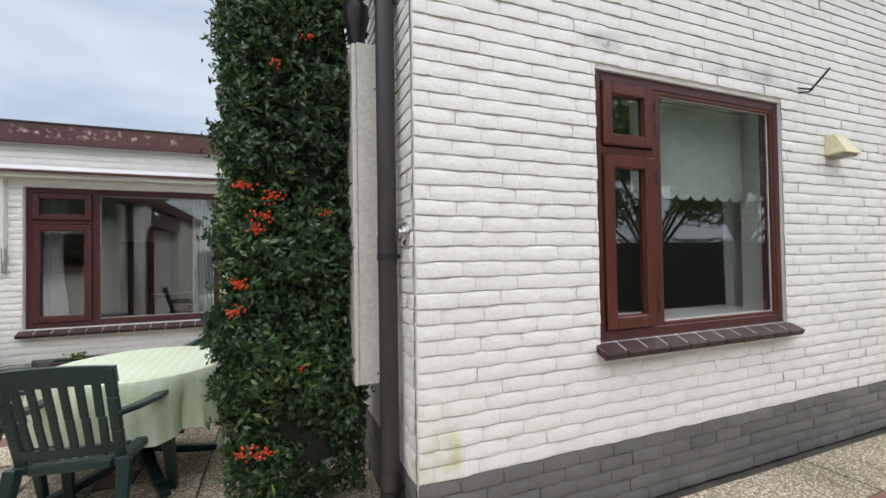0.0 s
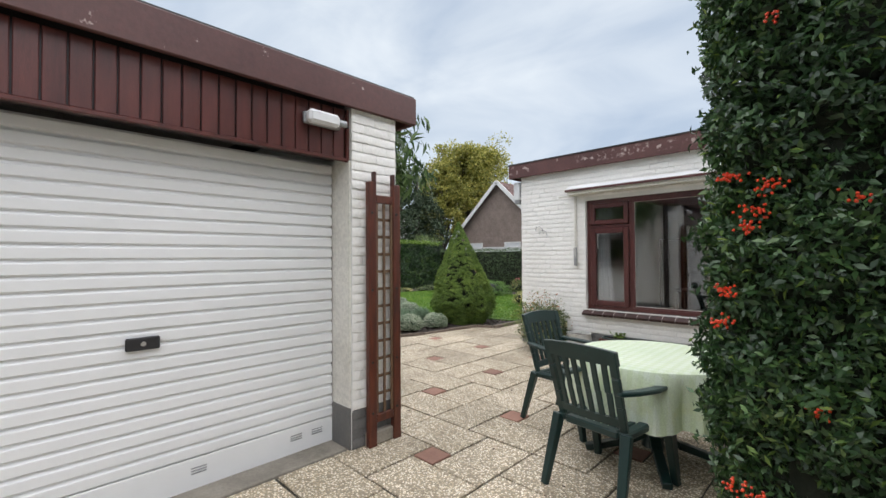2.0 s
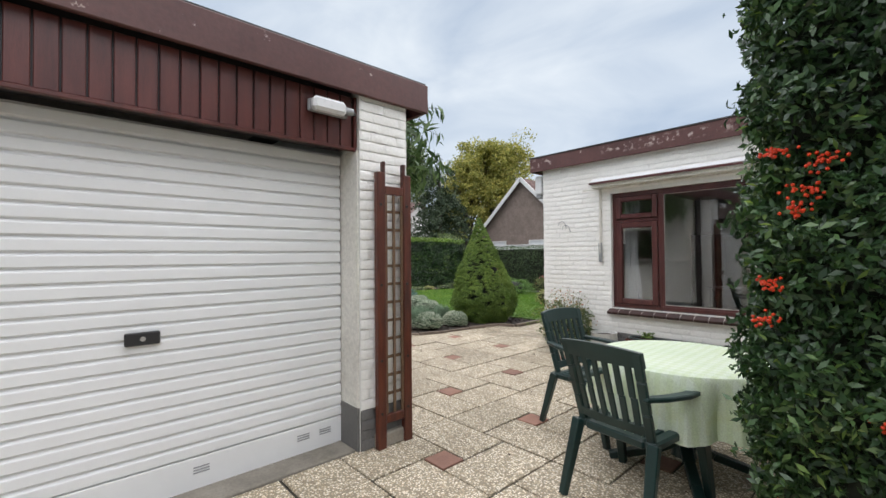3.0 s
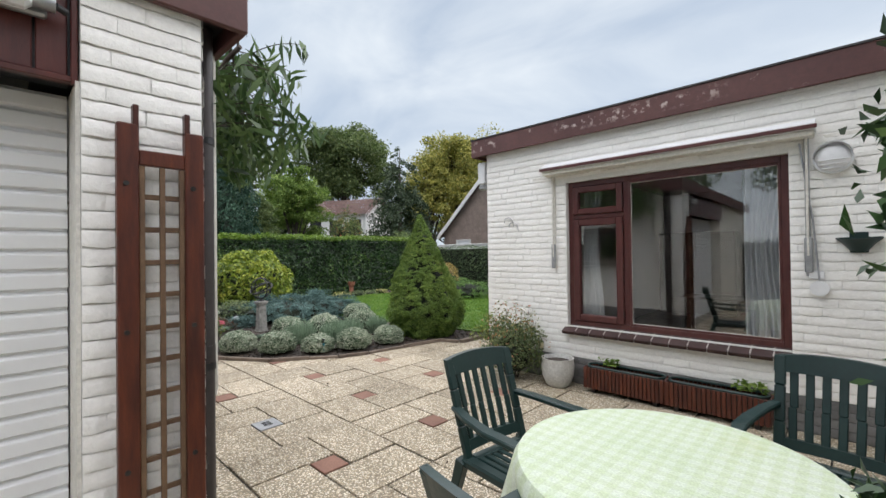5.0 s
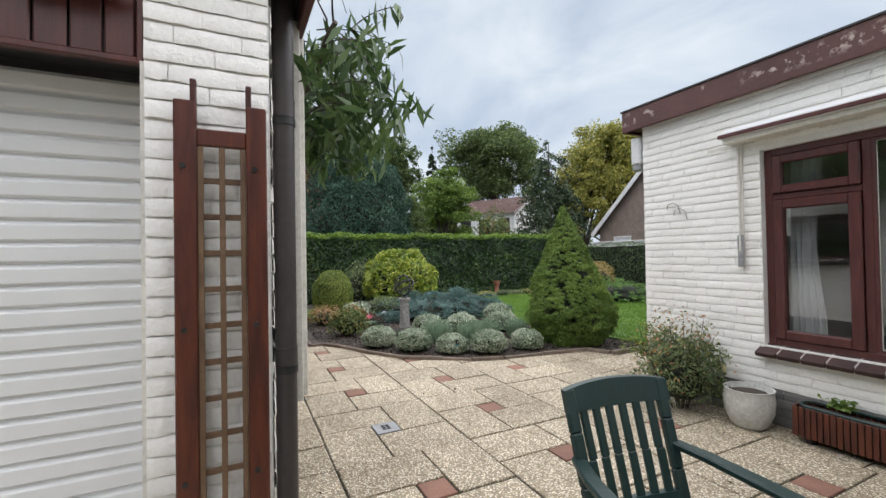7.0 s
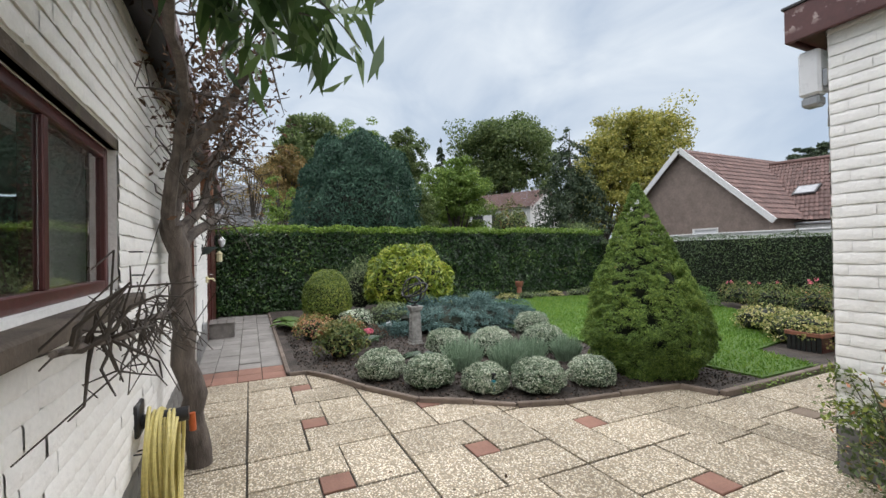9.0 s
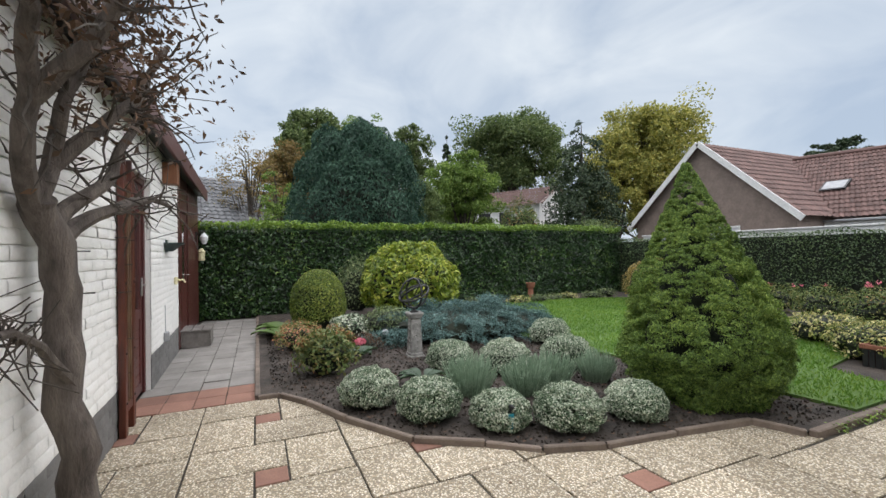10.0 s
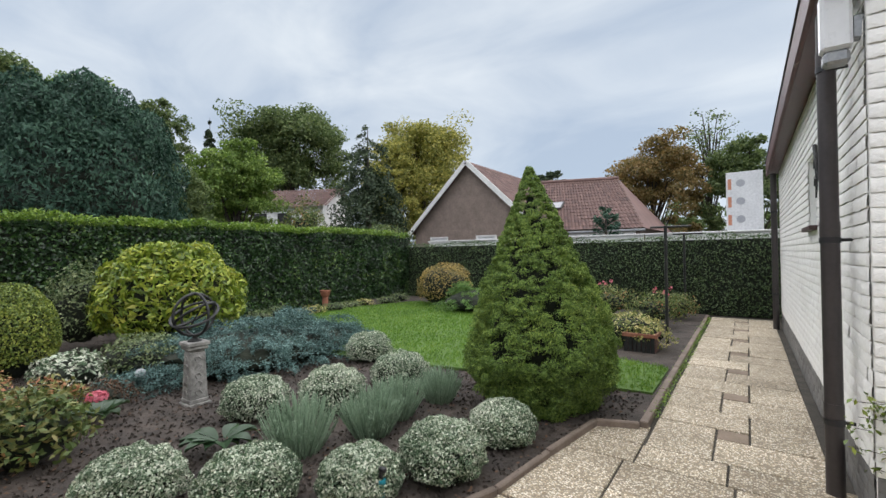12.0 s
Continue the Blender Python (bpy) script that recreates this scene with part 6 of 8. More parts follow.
def climber():
    """Old gnarled climber on the garage wall: forked trunk, bare side shoots and long drooping leaves above."""
    rng = np.random.default_rng(44)
    ob = thing("wisteria", (-5.55, 2.47, 0), "old gnarled climber with bare twisted branches on the wall", "climber")

    def limb(name, pts, r0, r1, seg=8):
        fine = []
        for i in range(len(pts) - 1):
            for q in range(4):
                v = Vector(pts[i]).lerp(Vector(pts[i + 1]), q / 4)
                fine.append(v + Vector((noise.noise(v * 5), noise.noise(v * 5 + Vector((5, 0, 0))), 0)) * r0 * 0.7)
        fine.append(Vector(pts[-1]))
        bm = bmesh.new()
        tube(bm, fine, r0, seg, r1)
        return part(name, bm, M_BARK, ob, smooth=True)
    limb("trunk", [(0.0, 0.03, 0), (0.0, 0.01, 0.35), (0.01, -0.04, 0.8), (-0.04, -0.05, 1.2), (0.06, -0.08, 1.47), (0.11, -0.09, 1.60)], 0.075, 0.062, 12)
    forks = [
        [(0.11, -0.09, 1.58), (0.04, -0.08, 1.75), (0.10, -0.02, 2.0), (0.02, 0.05, 2.3), (-0.10, 0.1, 2.6)],
        [(0.12, -0.09, 1.56), (0.26, -0.08, 1.72), (0.36, -0.03, 1.95), (0.55, 0.04, 2.2), (0.9, 0.02, 2.35), (1.5, 0.05, 2.4), (2.1, 0.12, 2.5), (2.6, 0.2, 2.7)],
        [(0.04, -0.07, 1.50), (-0.12, -0.02, 1.62), (-0.30, 0.06, 1.78), (-0.42, 0.12, 2.05), (-0.6, 0.18, 2.4)],
        [(0.02, -0.07, 1.42), (-0.2, 0.02, 1.55), (-0.5, 0.10, 1.66), (-0.85, 0.16, 1.72), (-1.2, 0.2, 1.70)],
        [(0.04, -0.08, 1.75), (-0.05, 0.08, 1.95), (-0.2, 0.22, 2.2), (-0.3, 0.32, 2.5)],
        [(0.36, -0.03, 1.95), (0.40, 0.16, 2.15), (0.5, 0.32, 2.4), (0.7, 0.45, 2.6)]]
    for f in forks:
        limb("limb", f, 0.042, 0.014, 8)
    # a bare lower side arm that reaches along the wall
    side = [(0.02, 0.0, 0.78), (0.2, -0.05, 0.98), (0.42, -0.06, 1.08), (1.0, -0.06, 1.10), (1.5, -0.04, 1.12), (1.95, -0.02, 1.17), (2.3, 0.0, 1.21)]
    limb("limb", side, 0.024, 0.007, 7)
    bm = bmesh.new()
    for k in range(190):
        if k < 70:
            i = rng.integers(1, 6)
            b = Vector(side[i]).lerp(Vector(side[i + 1]), rng.random())
            d = Vector((rng.normal(0.5, 0.6), rng.normal(0.08, 0.20), rng.normal(0.1, 0.7)))
            length = rng.uniform(0.08, 0.26)
        else:
            f = forks[rng.integers(0, 6)]
            i = rng.integers(1, len(f) - 1)
            b = Vector(f[i]).lerp(Vector(f[i + 1]), rng.random())
            d = Vector((rng.normal(0, 0.8), rng.normal(0.25, 0.45), rng.normal(0.1, 0.6)))
            length = rng.uniform(0.15, 0.5)
        d.normalize()
        p, pts = b, [b]
        for s in range(4):
            d = (d + Vector(rng.normal(0, 0.35, 3))).normalized()
            p = p + d * length / 4
            p.y = max(p.y, -0.16)
            p.y = min(p.y, 0.62)
            pts.append(p)
        tube(bm, pts, 0.0055 if k < 70 else 0.008, 5, 0.002)
        if k % 2:
            q = pts[2]
            tube(bm, [q, q + Vector(rng.normal(0, 0.07, 3)), q + Vector(rng.normal(0, 0.13, 3))], 0.004, 4, 0.002)
    part("twig_tangle", bm, M_TWIG, ob, "tangle of thin bare twigs", kind="stuff")
    n = 1900
    c = np.stack([rng.normal(0.05, 0.40, n), rng.normal(0.16, 0.17, n), rng.normal(2.45, 0.26, n)], 1)
    c[:, 1] = np.clip(c[:, 1], -0.15, 0.70)
    leaves("withered_leaves", c, np.zeros((n, 3)) + (0, 0.4, 0.5), 0.05, 0.02, L_DRY, ob, rng, 1.0)
    # leafy sprays: shoots with long hanging leaves
    spray, spn = [], []
    bm = bmesh.new()
    for k in range(74):
        x, y, z = rng.uniform(1.5, 2.6), rng.uniform(0.0, 0.42), rng.uniform(2.15, 2.72)
        d = Vector((rng.normal(0.5, 0.5), rng.normal(0.45, 0.4), rng.normal(0.1, 0.35))).normalized()
        length = rng.uniform(0.25, 0.6)
        p, pts = Vector((x, y, z)), []
        for s in range(8):
            pts.append(p.copy())
            d = (d + Vector((0, 0, -0.10))).normalized()
            p = p + d * length / 8
            p.y = min(p.y, 0.80)
            p.z = max(p.z, 2.08)
            for q in range(2):
                spray.append(p + Vector(rng.normal(0, 0.025, 3)) + Vector((0, 0, -0.04)))
                spn.append((rng.normal(0, 0.6), rng.normal(0.3, 0.6), 0.4))
        tube(bm, pts, 0.004, 4, 0.002)
    part("shoot_mass", bm, M_TWIG, ob, kind="stuff")
    leaves("drooping_leaves", np.array(spray), np.array(spn), 0.165, 0.034, L_WIST, ob, rng, 0.45, droop=1.1)


climber()

hose = thing("garden_hose", (-4.86, GY + 0.03, 0.0), "coiled pale yellow garden hose hanging on the wall", "hose")
rng = np.random.default_rng(45)
bm = bmesh.new()
pts = []
for i in range(9 * 22):
    a = 2 * math.pi * i / 22
    k = i / 22
    rx, rz = 0.17 + 0.012 * math.sin(k * 2.3), 0.27 + 0.014 * math.cos(k * 1.9)
    pts.append((rx * math.sin(a) + 0.010 * math.sin(k), 0.03 + 0.016 * k * 0.9 + 0.006 * math.sin(a * 2 + k), 0.34 + rz * math.cos(a) - 0.012 * k * 0.3))
tube(bm, pts, 0.0095, 7)
part("coil", bm, M_HOSE, hose, smooth=True)
bm = bmesh.new()
tube(bm, [(0, 0.0, 0.56), (0, 0.20, 0.57)], 0.035, 12)
box(bm, -0.07, 0.07, -0.03, 0.0, 0.50, 0.66, 0.008)
part("holder", bm, M_BLACK, hose, smooth=True)
bm = bmesh.new()
tube(bm, [(-0.02, 0.21, 0.56), (-0.02, 0.215, 0.47)], 0.017, 12)
part("nozzle", bm, M_ORANGE, hose, "orange hose connector", smooth=True)
rng = np.random.default_rng(46)
for k in range(22):
    nl = thing("wall_nail", (rng.uniform(-7.2, -4.6), GY + 0.006, rng.uniform(0.3, 1.9)), "thin rusty training nail in the wall", "nail", group="training nails")
    bm = bmesh.new()
    tube(bm, [(0, 0, 0), (rng.uniform(-0.05, 0.05), rng.uniform(0.05, 0.11), 0.0)], 0.004, 5)
    part("rod", bm, M_IRON, nl)

askew(*(ob for ob in bpy.data.objects if ob not in before_back and ob.parent is None))

# ---- side path of small tiles ----
path = structure("path", (lambda b: (box(b, -13.2, -7.432, 2.20, 3.20, -0.031, -0.010), b)[1])(bmesh.new()), M_SAND, "sand bed under the side path", "path")
rng = np.random.default_rng(47)
tiles = {}
for i in range(20):
    for j in range(4):
        red = i in (0, 1)
        w = 0.28
        key = (red, int(rng.integers(0, 3)))
        if key not in tiles:
            bm = bmesh.new()
            box(bm, -0.136, 0.136, -0.124, 0.124, -0.03, 0.0, 0.004)
            tiles[key] = mesh_from(bm, "tile", M_REDTILE if red else M_GREYTILE)
        ob = new("tile", tiles[key])
        ob.parent = path
        ob.matrix_basis = pose(-7.575 - i * 0.28, 2.31 + j * 0.255, rng.uniform(-0.004, 0.006), rng.uniform(-0.6, 0.6), rng.uniform(-0.6, 0.6), rng.uniform(-0.7, 0.7))

# ---- bed edging ----
edging = thing("edging", (0, 0, 0), "low weathered edging stones round the garden bed", "edging", kind="structure")


def edge_run(pts, w=0.042, h=0.045, length=0.5):
    rng = np.random.default_rng(48)
    for p, q in zip(pts, pts[1:]):
        p, q = Vector((*p, 0)), Vector((*q, 0))
        n = max(1, round((q - p).length / length))
        for k in range(n):
            a, b = p.lerp(q, k / n), p.lerp(q, (k + 1) / n)
            bm = bmesh.new()
            g = (b - a).normalized() * 0.004
            z = h + rng.uniform(-0.008, 0.008)
            beam(bm, a + g + Vector((0, 0, z / 2 - 0.02)), b - g + Vector((0, 0, z / 2 - 0.02 + rng.uniform(-0.004, 0.004))), w, z + 0.04, 0.008)
            part("stone", bm, M_EDGE, edging)


edge_run([(x, y) for x, y in BED[:11]])
edge_run([(-4.82, 6.80), (-4.83, 13.4)], 0.06, 0.05, 0.9)
edge_run([(-7.46, 3.22), (-13.0, 3.22)], 0.05, 0.04, 0.8)
rng = np.random.default_rng(49)
n = 2600
c = np.stack([rng.normal(-4.80, 0.03, n), rng.uniform(7.0, 13.2, n), rng.uniform(0.0, 0.05, n)], 1)
moss = thing("moss", (0, 0, 0), "yellow-green moss along the path edging", "moss", kind="stuff")
leaves("tufts", c, np.zeros((n, 3)) + (0, 0, 1), 0.02, 0.014, L_HEDGETOP, moss, rng, 0.5)

# ---- grass ----
rng = np.random.default_rng(50)
pts = []
while len(pts) < 42000:
    x, y = rng.uniform(-12.5, -4.8), rng.uniform(6.8, 12.7)
    if inside(LAWN, x, y):
        pts.append((x, y, 0.070))
grass = thing("grass", (0, 0, 0), "short bright green lawn grass with tiny white flecks", "grass", kind="stuff")
p = np.array(pts)
leaves("blades", p, rng.normal(0, 1, p.shape) * (1, 1, 0.15), 0.055, 0.010, L_GRASS, grass, rng, 0.2, droop=-1.6)

# fallen leaves and crumbs on soil and slabs
rng = np.random.default_rng(51)
lit = thing("leaf_litter", (0, 0, 0), "scattered fallen brown leaves and crumbs", "litter", kind="stuff")
q = []
while len(q) < 3600:
    x, y = rng.uniform(-12.5, -5.0), rng.uniform(3.35, 7.6)
    if inside(BED, x, y):
        q.append((x, y, 0.048))
for _ in range(110):
    q.append((rng.uniform(-7.2, 0), rng.uniform(2.5, 5.9), 0.006))
for _ in range(160):
    q.append((rng.uniform(-0.3, 0.5), rng.uniform(2.0, 3.2), 0.006))
leaves("flakes", np.array(q), np.zeros((len(q), 3)) + (0, 0, 1), 0.028, 0.017, L_DRY, lit, rng, 0.25)


# clods of soil
rng = np.random.default_rng(52)
q = []
while len(q) < 16000:
    x, y = rng.uniform(-11.5, -4.9), rng.uniform(3.35, 7.8)
    if inside(BED, x, y) and not inside(LAWN, x, y):
        q.append((x, y, 0.036 + 0.012 * noise.noise(Vector((x, y, 0)) * 1.1)))
clods = thing("soil_clods", (0, 0, 0), "loose dark crumbs and clods of garden soil", "soil", kind="stuff")
leaves("crumbs", np.array(q), rng.normal(0, 1, (len(q), 3)), 0.027, 0.021, M_SOIL, clods, rng, 0.5)


# ---- beds: shrubs and ornaments ----
row = [(-6.80, 4.12, 0.27), (-6.30, 4.49, 0.27), (-5.90, 4.90, 0.235), (-5.67, 5.36, 0.27), (-5.58, 5.95, 0.245), (-7.50, 5.22, 0.28), (-7.10, 5.70, 0.30), (-6.98, 6.45, 0.30), (-8.05, 7.05, 0.30)]
for k, (x, y, r) in enumerate(row):
    bush("clipped_shrub", (x, y, 0.0), (r * 0.96, r * 0.96, r * 0.70), 16000 if k < 5 else 11000, (0.018, 0.0095), L_VARI, "rounded clipped shrub with white-edged leaves", 60 + k, lump=0.16, freq=3.4, depth=0.22, group="clipped variegated shrubs", core=0.84)


def lavender(at, r, h, seed):
    rng = np.random.default_rng(seed)
    ob = thing("lavender", at, "upright grey-green lavender clump in the bed", "lavender", group="lavender clumps")
    n = 420
    a, rr = rng.uniform(0, 6.28, n), r * np.sqrt(rng.random(n))
    base = np.stack([rr * np.cos(a) * 0.6, rr * np.sin(a) * 0.6, np.zeros(n)], 1)
    tip = np.stack([rr * np.cos(a) * 1.25, rr * np.sin(a) * 1.25, h * rng.uniform(0.6, 1.05, n) * (1 - 0.25 * (rr / r) ** 2)], 1)
    d = tip - base
    side = np.cross(d, rng.normal(0, 1, (n, 3)))
    side /= np.linalg.norm(side, axis=1)[:, None]
    s = side * 0.0045
    q = np.stack([base - s, base + s, tip + s * 0.6, tip - s * 0.6], 1)
    st = new("stem_mass", quad_mesh("stem_mass", q, L_LAV))
    st.parent = ob
    m = n * 7
    i = rng.integers(0, n, m)
    f = rng.random(m)[:, None]
    c = base[i] + d[i] * (0.25 + 0.75 * f)
    leaves("foliage", c, d[i] * 0.3 + rng.normal(0, 0.6, (m, 3)), 0.034, 0.006, L_LAV, ob, rng, 0.3, droop=-1.4)


for k, (x, y, r, h) in enumerate(((-6.62, 5.02, 0.21, 0.42), (-6.42, 5.50, 0.20, 0.38), (-6.50, 5.86, 0.19, 0.36), (-6.42, 6.35, 0.17, 0.34))):
    lavender((x, y, 0.01), r, h * 0.98, 80 + k)


def cone_tree():
    rng = np.random.default_rng(90)
    H, R = 2.08, 0.615
    ob = thing("dwarf_spruce", (-5.645, 6.865, 0), "dense cone-shaped green dwarf spruce in the bed", "conifer")
    # many overlapping tufts, each a small dome of needles, on a lumpy leaning cone
    cs, ns = [], []
    m = 2100
    zz = H * np.concatenate([(1 - np.sqrt(rng.random(m))) ** 0.9, rng.uniform(0.66, 1.0, 230)])
    for z in zz:
        t = z / H
        r = R * min(1.0, (1 - t) / 0.73) ** 0.93 * (1.0 if t > 0.24 else 0.62 + 0.38 * math.sin(t / 0.24 * math.pi / 2)) + 0.015
        a = rng.uniform(0, 2 * math.pi)
        bulge = noise.noise(Vector((math.cos(a) * 1.7, math.sin(a) * 1.7, z * 2.4)))
        fold = noise.noise(Vector((math.cos(a) * 5.0, math.sin(a) * 5.0, z * 7.0)))
        r *= 1 + 0.13 * bulge + 0.10 * fold + rng.uniform(-0.06, 0.03)
        c = np.array((r * math.cos(a) - 0.07 * t, r * math.sin(a) - 0.09 * t, z + 0.03 - 0.03 * fold))
        out = np.array((math.cos(a), math.sin(a), 0.65))
        out /= np.linalg.norm(out)
        s = 0.028 + 0.048 * (1 - t)
        k = int(55 + 50 * (1 - t))
        d = rng.normal(0, 1, (k, 3)) + out * 1.5
        d /= np.linalg.norm(d, axis=1)[:, None]
        cs.append(c - out * s * 0.55 + d * s * rng.uniform(0.75, 1.12, (k, 1)) * (1, 1, 0.72))
        ns.append(d)
    leaves("foliage", np.concatenate(cs), np.concatenate(ns), 0.022, 0.008, L_CONE, ob, rng, 0.45)
    # smooth inner cone, its dark colour put there as shade between tufts
    bm = bmesh.new()
    lathe(bm, [(0.25, 0.02), (0.40, 0.22), (0.44, 0.55), (0.31, 1.02), (0.14, 1.50), (0.04, 1.80), (0.01, 1.90)], 28)
    for v in bm.verts:
        v.co *= 1 + 0.05 * noise.noise(v.co * 4)
        v.co -= Vector((0.07, 0.09, 0)) * (v.co.z / H)
    part("branch_mass", bm, M_CORE, ob)


cone_tree()


def juniper(name, at, radii, mat, n, label, seed, leaf=(0.035, 0.007), arms=150):
    """A spreading juniper: layered arching sprays over a low mound."""
    rng = np.random.default_rng(seed)
    ob = thing(name, at, label, "juniper")
    cs, ns = [], []
    for k in range(arms):
        a, rr = rng.uniform(0, 6.28), math.sqrt(rng.random())
        x, y = rr * radii[0] * math.cos(a), rr * radii[1] * math.sin(a)
        z = radii[2] * math.sqrt(max(0.05, 1 - rr * rr)) * rng.uniform(0.72, 1.08) * (0.86 + 0.55 * noise.noise(Vector((x * 2.6 + seed, y * 2.6, 0))))
        d = np.array((math.cos(a) * 1.0 + rng.normal(0, 0.3), math.sin(a) + rng.normal(0, 0.3), 0.25))
        d /= np.linalg.norm(d)
        m = n // arms
        t = rng.random((m, 1))
        w = np.cross(d, (0, 0, 1))
        c = np.array((x, y, z)) + d * (t * 0.42 - 0.16) + w * rng.normal(0, 0.055, (m, 1)) * (1.1 - t) + np.array((0, 0, 1)) * (rng.normal(0, 0.02, (m, 1)) - 0.10 * t * t)
        c[:, 2] = np.maximum(c[:, 2], 0.02)
        cs.append(c)
        ns.append(np.tile(d * 0.2 + (0, 0, 0.9), (m, 1)))
    leaves("foliage", np.concatenate(cs), np.concatenate(ns), leaf[0], leaf[1], mat, ob, rng, 0.6)
    # low filler mound with the shade under the sprays in its colour
    bm = core_blob((radii[0] * 0.9, radii[1] * 0.9, radii[2] * 0.40), 0.92, rng)
    part("branch_mass", bm, M_CORE, ob)


juniper("blue_juniper", (-9.25, 6.35, 0), (0.95, 1.6, 0.58), L_BLUE, 64000, "spreading blue-grey juniper mound in the bed", 91, (0.036, 0.010), 460)
juniper("green_juniper", (-9.2, 11.7, 0), (1.0, 0.9, 0.74), L_JUNI, 15000, "arching bright green juniper by the lawn", 92, (0.05, 0.012), 120)

bush("aucuba", (-11.25, 6.08, 0), (0.93, 0.98, 0.88), 8200, (0.120, 0.040), L_YELLOW, "large rounded yellow-green variegated laurel bush", 93, lump=0.14, depth=0.28, core=0.82)
bush("box_shrub", (-10.85, 4.22, 0), (0.48, 0.48, 0.60), 20000, (0.030, 0.016), L_BOX, "clipped barrel-shaped yellowish box shrub", 94, lump=0.07, depth=0.14, core=0.80)
bush("border_shrub", (-11.9, 5.15, 0), (0.45, 0.45, 0.70), 2200, (0.05, 0.024), L_GREY, "loose grey-green shrub in front of the hedge", 95, lump=0.3, depth=0.5, core=0.6)
bush("border_shrub", (-9.6, 5.15, 0), (0.45, 0.55, 0.28), 2000, (0.04, 0.02), L_GREY, "low pale green border plant", 96, lump=0.3, depth=0.4, core=0.7)
bush("border_shrub", (-9.75, 4.55, 0), (0.35, 0.40, 0.22), 1400, (0.04, 0.018), L_VARI, "low grey variegated border plant", 97, lump=0.3, depth=0.4, core=0.7)
az = bush("azalea", (-7.95, 3.92, 0), (0.33, 0.34, 0.27), 1500, (0.056, 0.026), L_ROSE, "green azalea with bronze red leaves by the path", 98, lump=0.3, depth=0.5, core=0.62)
rng = np.random.default_rng(198)
tips = []
for k in range(26):
    a, r = rng.uniform(0, 6.28), 0.30 * math.sqrt(rng.random())
    c = np.array((r * math.cos(a), r * math.sin(a), 0.24 + 0.25 * math.sqrt(max(0.05, 1 - (r / 0.33) ** 2)) + rng.uniform(-0.02, 0.05)))
    tips.append(c + rng.normal(0, 0.026, (26, 3)))
leaves("new_growth", np.concatenate(tips), np.zeros((26 * 26, 3)) + (0, 0, 1), 0.045, 0.018, L_RED, az, rng, 0.8, kind="stuff")
bush("azalea", (-9.3, 3.75, 0), (0.42, 0.32, 0.24), 1300, (0.04, 0.018), L_RED, "low bronze-leaved azalea beside the path", 99, lump=0.3, depth=0.5, core=0.6)
bush("azalea", (-8.75, 4.55, 0), (0.24, 0.24, 0.15), 600, (0.035, 0.015), L_DRY, "small withered brown plant in the soil", 100, lump=0.3, depth=0.5, core=0.5)
bush("golden_shrub", (-10.6, 12.25, 0), (0.82, 0.70, 0.62), 5200, (0.045, 0.024), L_BRONZE, "rounded golden-leaved shrub in the hedge corner", 101, lump=0.15, depth=0.25)
bush("variegated_shrub", (-5.55, 9.75, 0), (0.42, 0.62, 0.26), 2200, (0.042, 0.024), L_VARIY, "low cream-yellow variegated shrub by the lawn", 102, lump=0.25, depth=0.35)
bush("variegated_shrub", (-6.3, 10.4, 0), (0.5, 0.5, 0.24), 1600, (0.042, 0.024), L_VARIY, "low cream-yellow variegated shrub in the rose bed", 103, lump=0.25, depth=0.35)
for k, (x, y, r, h) in enumerate(((-5.5, 11.5, 0.45, 0.36), (-6.4, 12.0, 0.5, 0.40), (-7.3, 12.5, 0.5, 0.36), (-8.2, 12.9, 0.45, 0.33), (-5.3, 12.6, 0.35, 0.3))):
    rb = bush("rose_bush", (x, y, 0), (r, r, h), 1500, (0.04, 0.022), L_ROSE, "autumn-tinted rose bush with a few red blooms", 110 + k, lump=0.4, depth=0.6, core=0.5, group="rose bushes")
    rng = np.random.default_rng(120 + k)
    for b in range(3):
        bm = bmesh.new()
        c = Vector((rng.normal(0, r * 0.5), rng.normal(0, r * 0.5), h * 1.8 + rng.uniform(-0.05, 0.08)))
        for q in range(12):
            d = Vector(rng.normal(0, 1, 3)).normalized()
            vs = [bm.verts.new(c + d * 0.022 + Vector(rng.normal(0, 0.016, 3))) for _ in range(3)]
            bm.faces.new(vs)
        part("bloom", bm, M_PINK, rb, "pinkish red bloom")
# ground-cover along the hedge foot
for k in range(9):
    rng = np.random.default_rng(130 + k)
    bush("border_plant", (-12.3 + rng.uniform(-0.2, 0.2), 7.4 + k * 0.62, 0), (0.28, 0.34, 0.10 + rng.uniform(0, 0.06)), 420, (0.05, 0.022), L_GREY if k % 3 else L_VARIY, "low mixed border plant at the hedge foot", 130 + k, lump=0.3, depth=0.5, core=0.6, group="hedge-foot border plants")


def broadleaf(at, n, size, seed, label, mat):
    rng = np.random.default_rng(seed)
    ob = thing("hosta", at, label, "plant")
    for k in range(n):
        a = rng.uniform(0, 6.28)
        bm = bmesh.new()
        L, W = size * rng.uniform(0.7, 1.2), size * 0.33
        rows = []
        for i in range(6):
            t = i / 5
            w = W * math.sin(math.pi * min(0.98, 0.08 + 0.9 * t)) * 0.9
            r, z = 0.04 + L * t, 0.04 + L * (0.75 * t - 0.62 * t * t) + 0.06
            rows.append([bm.verts.new((r * math.cos(a) - s * w * math.sin(a), r * math.sin(a) + s * w * math.cos(a), z + abs(s) * 0.02)) for s in (-1, 0, 1)])
        for p, q in zip(rows, rows[1:]):
            for i in range(2):
                bm.faces.new([p[i], p[i + 1], q[i + 1], q[i]])
        thicken(bm, (0, 0, -0.003))
        part("leaf", bm, mat, ob, smooth=True)
    return ob


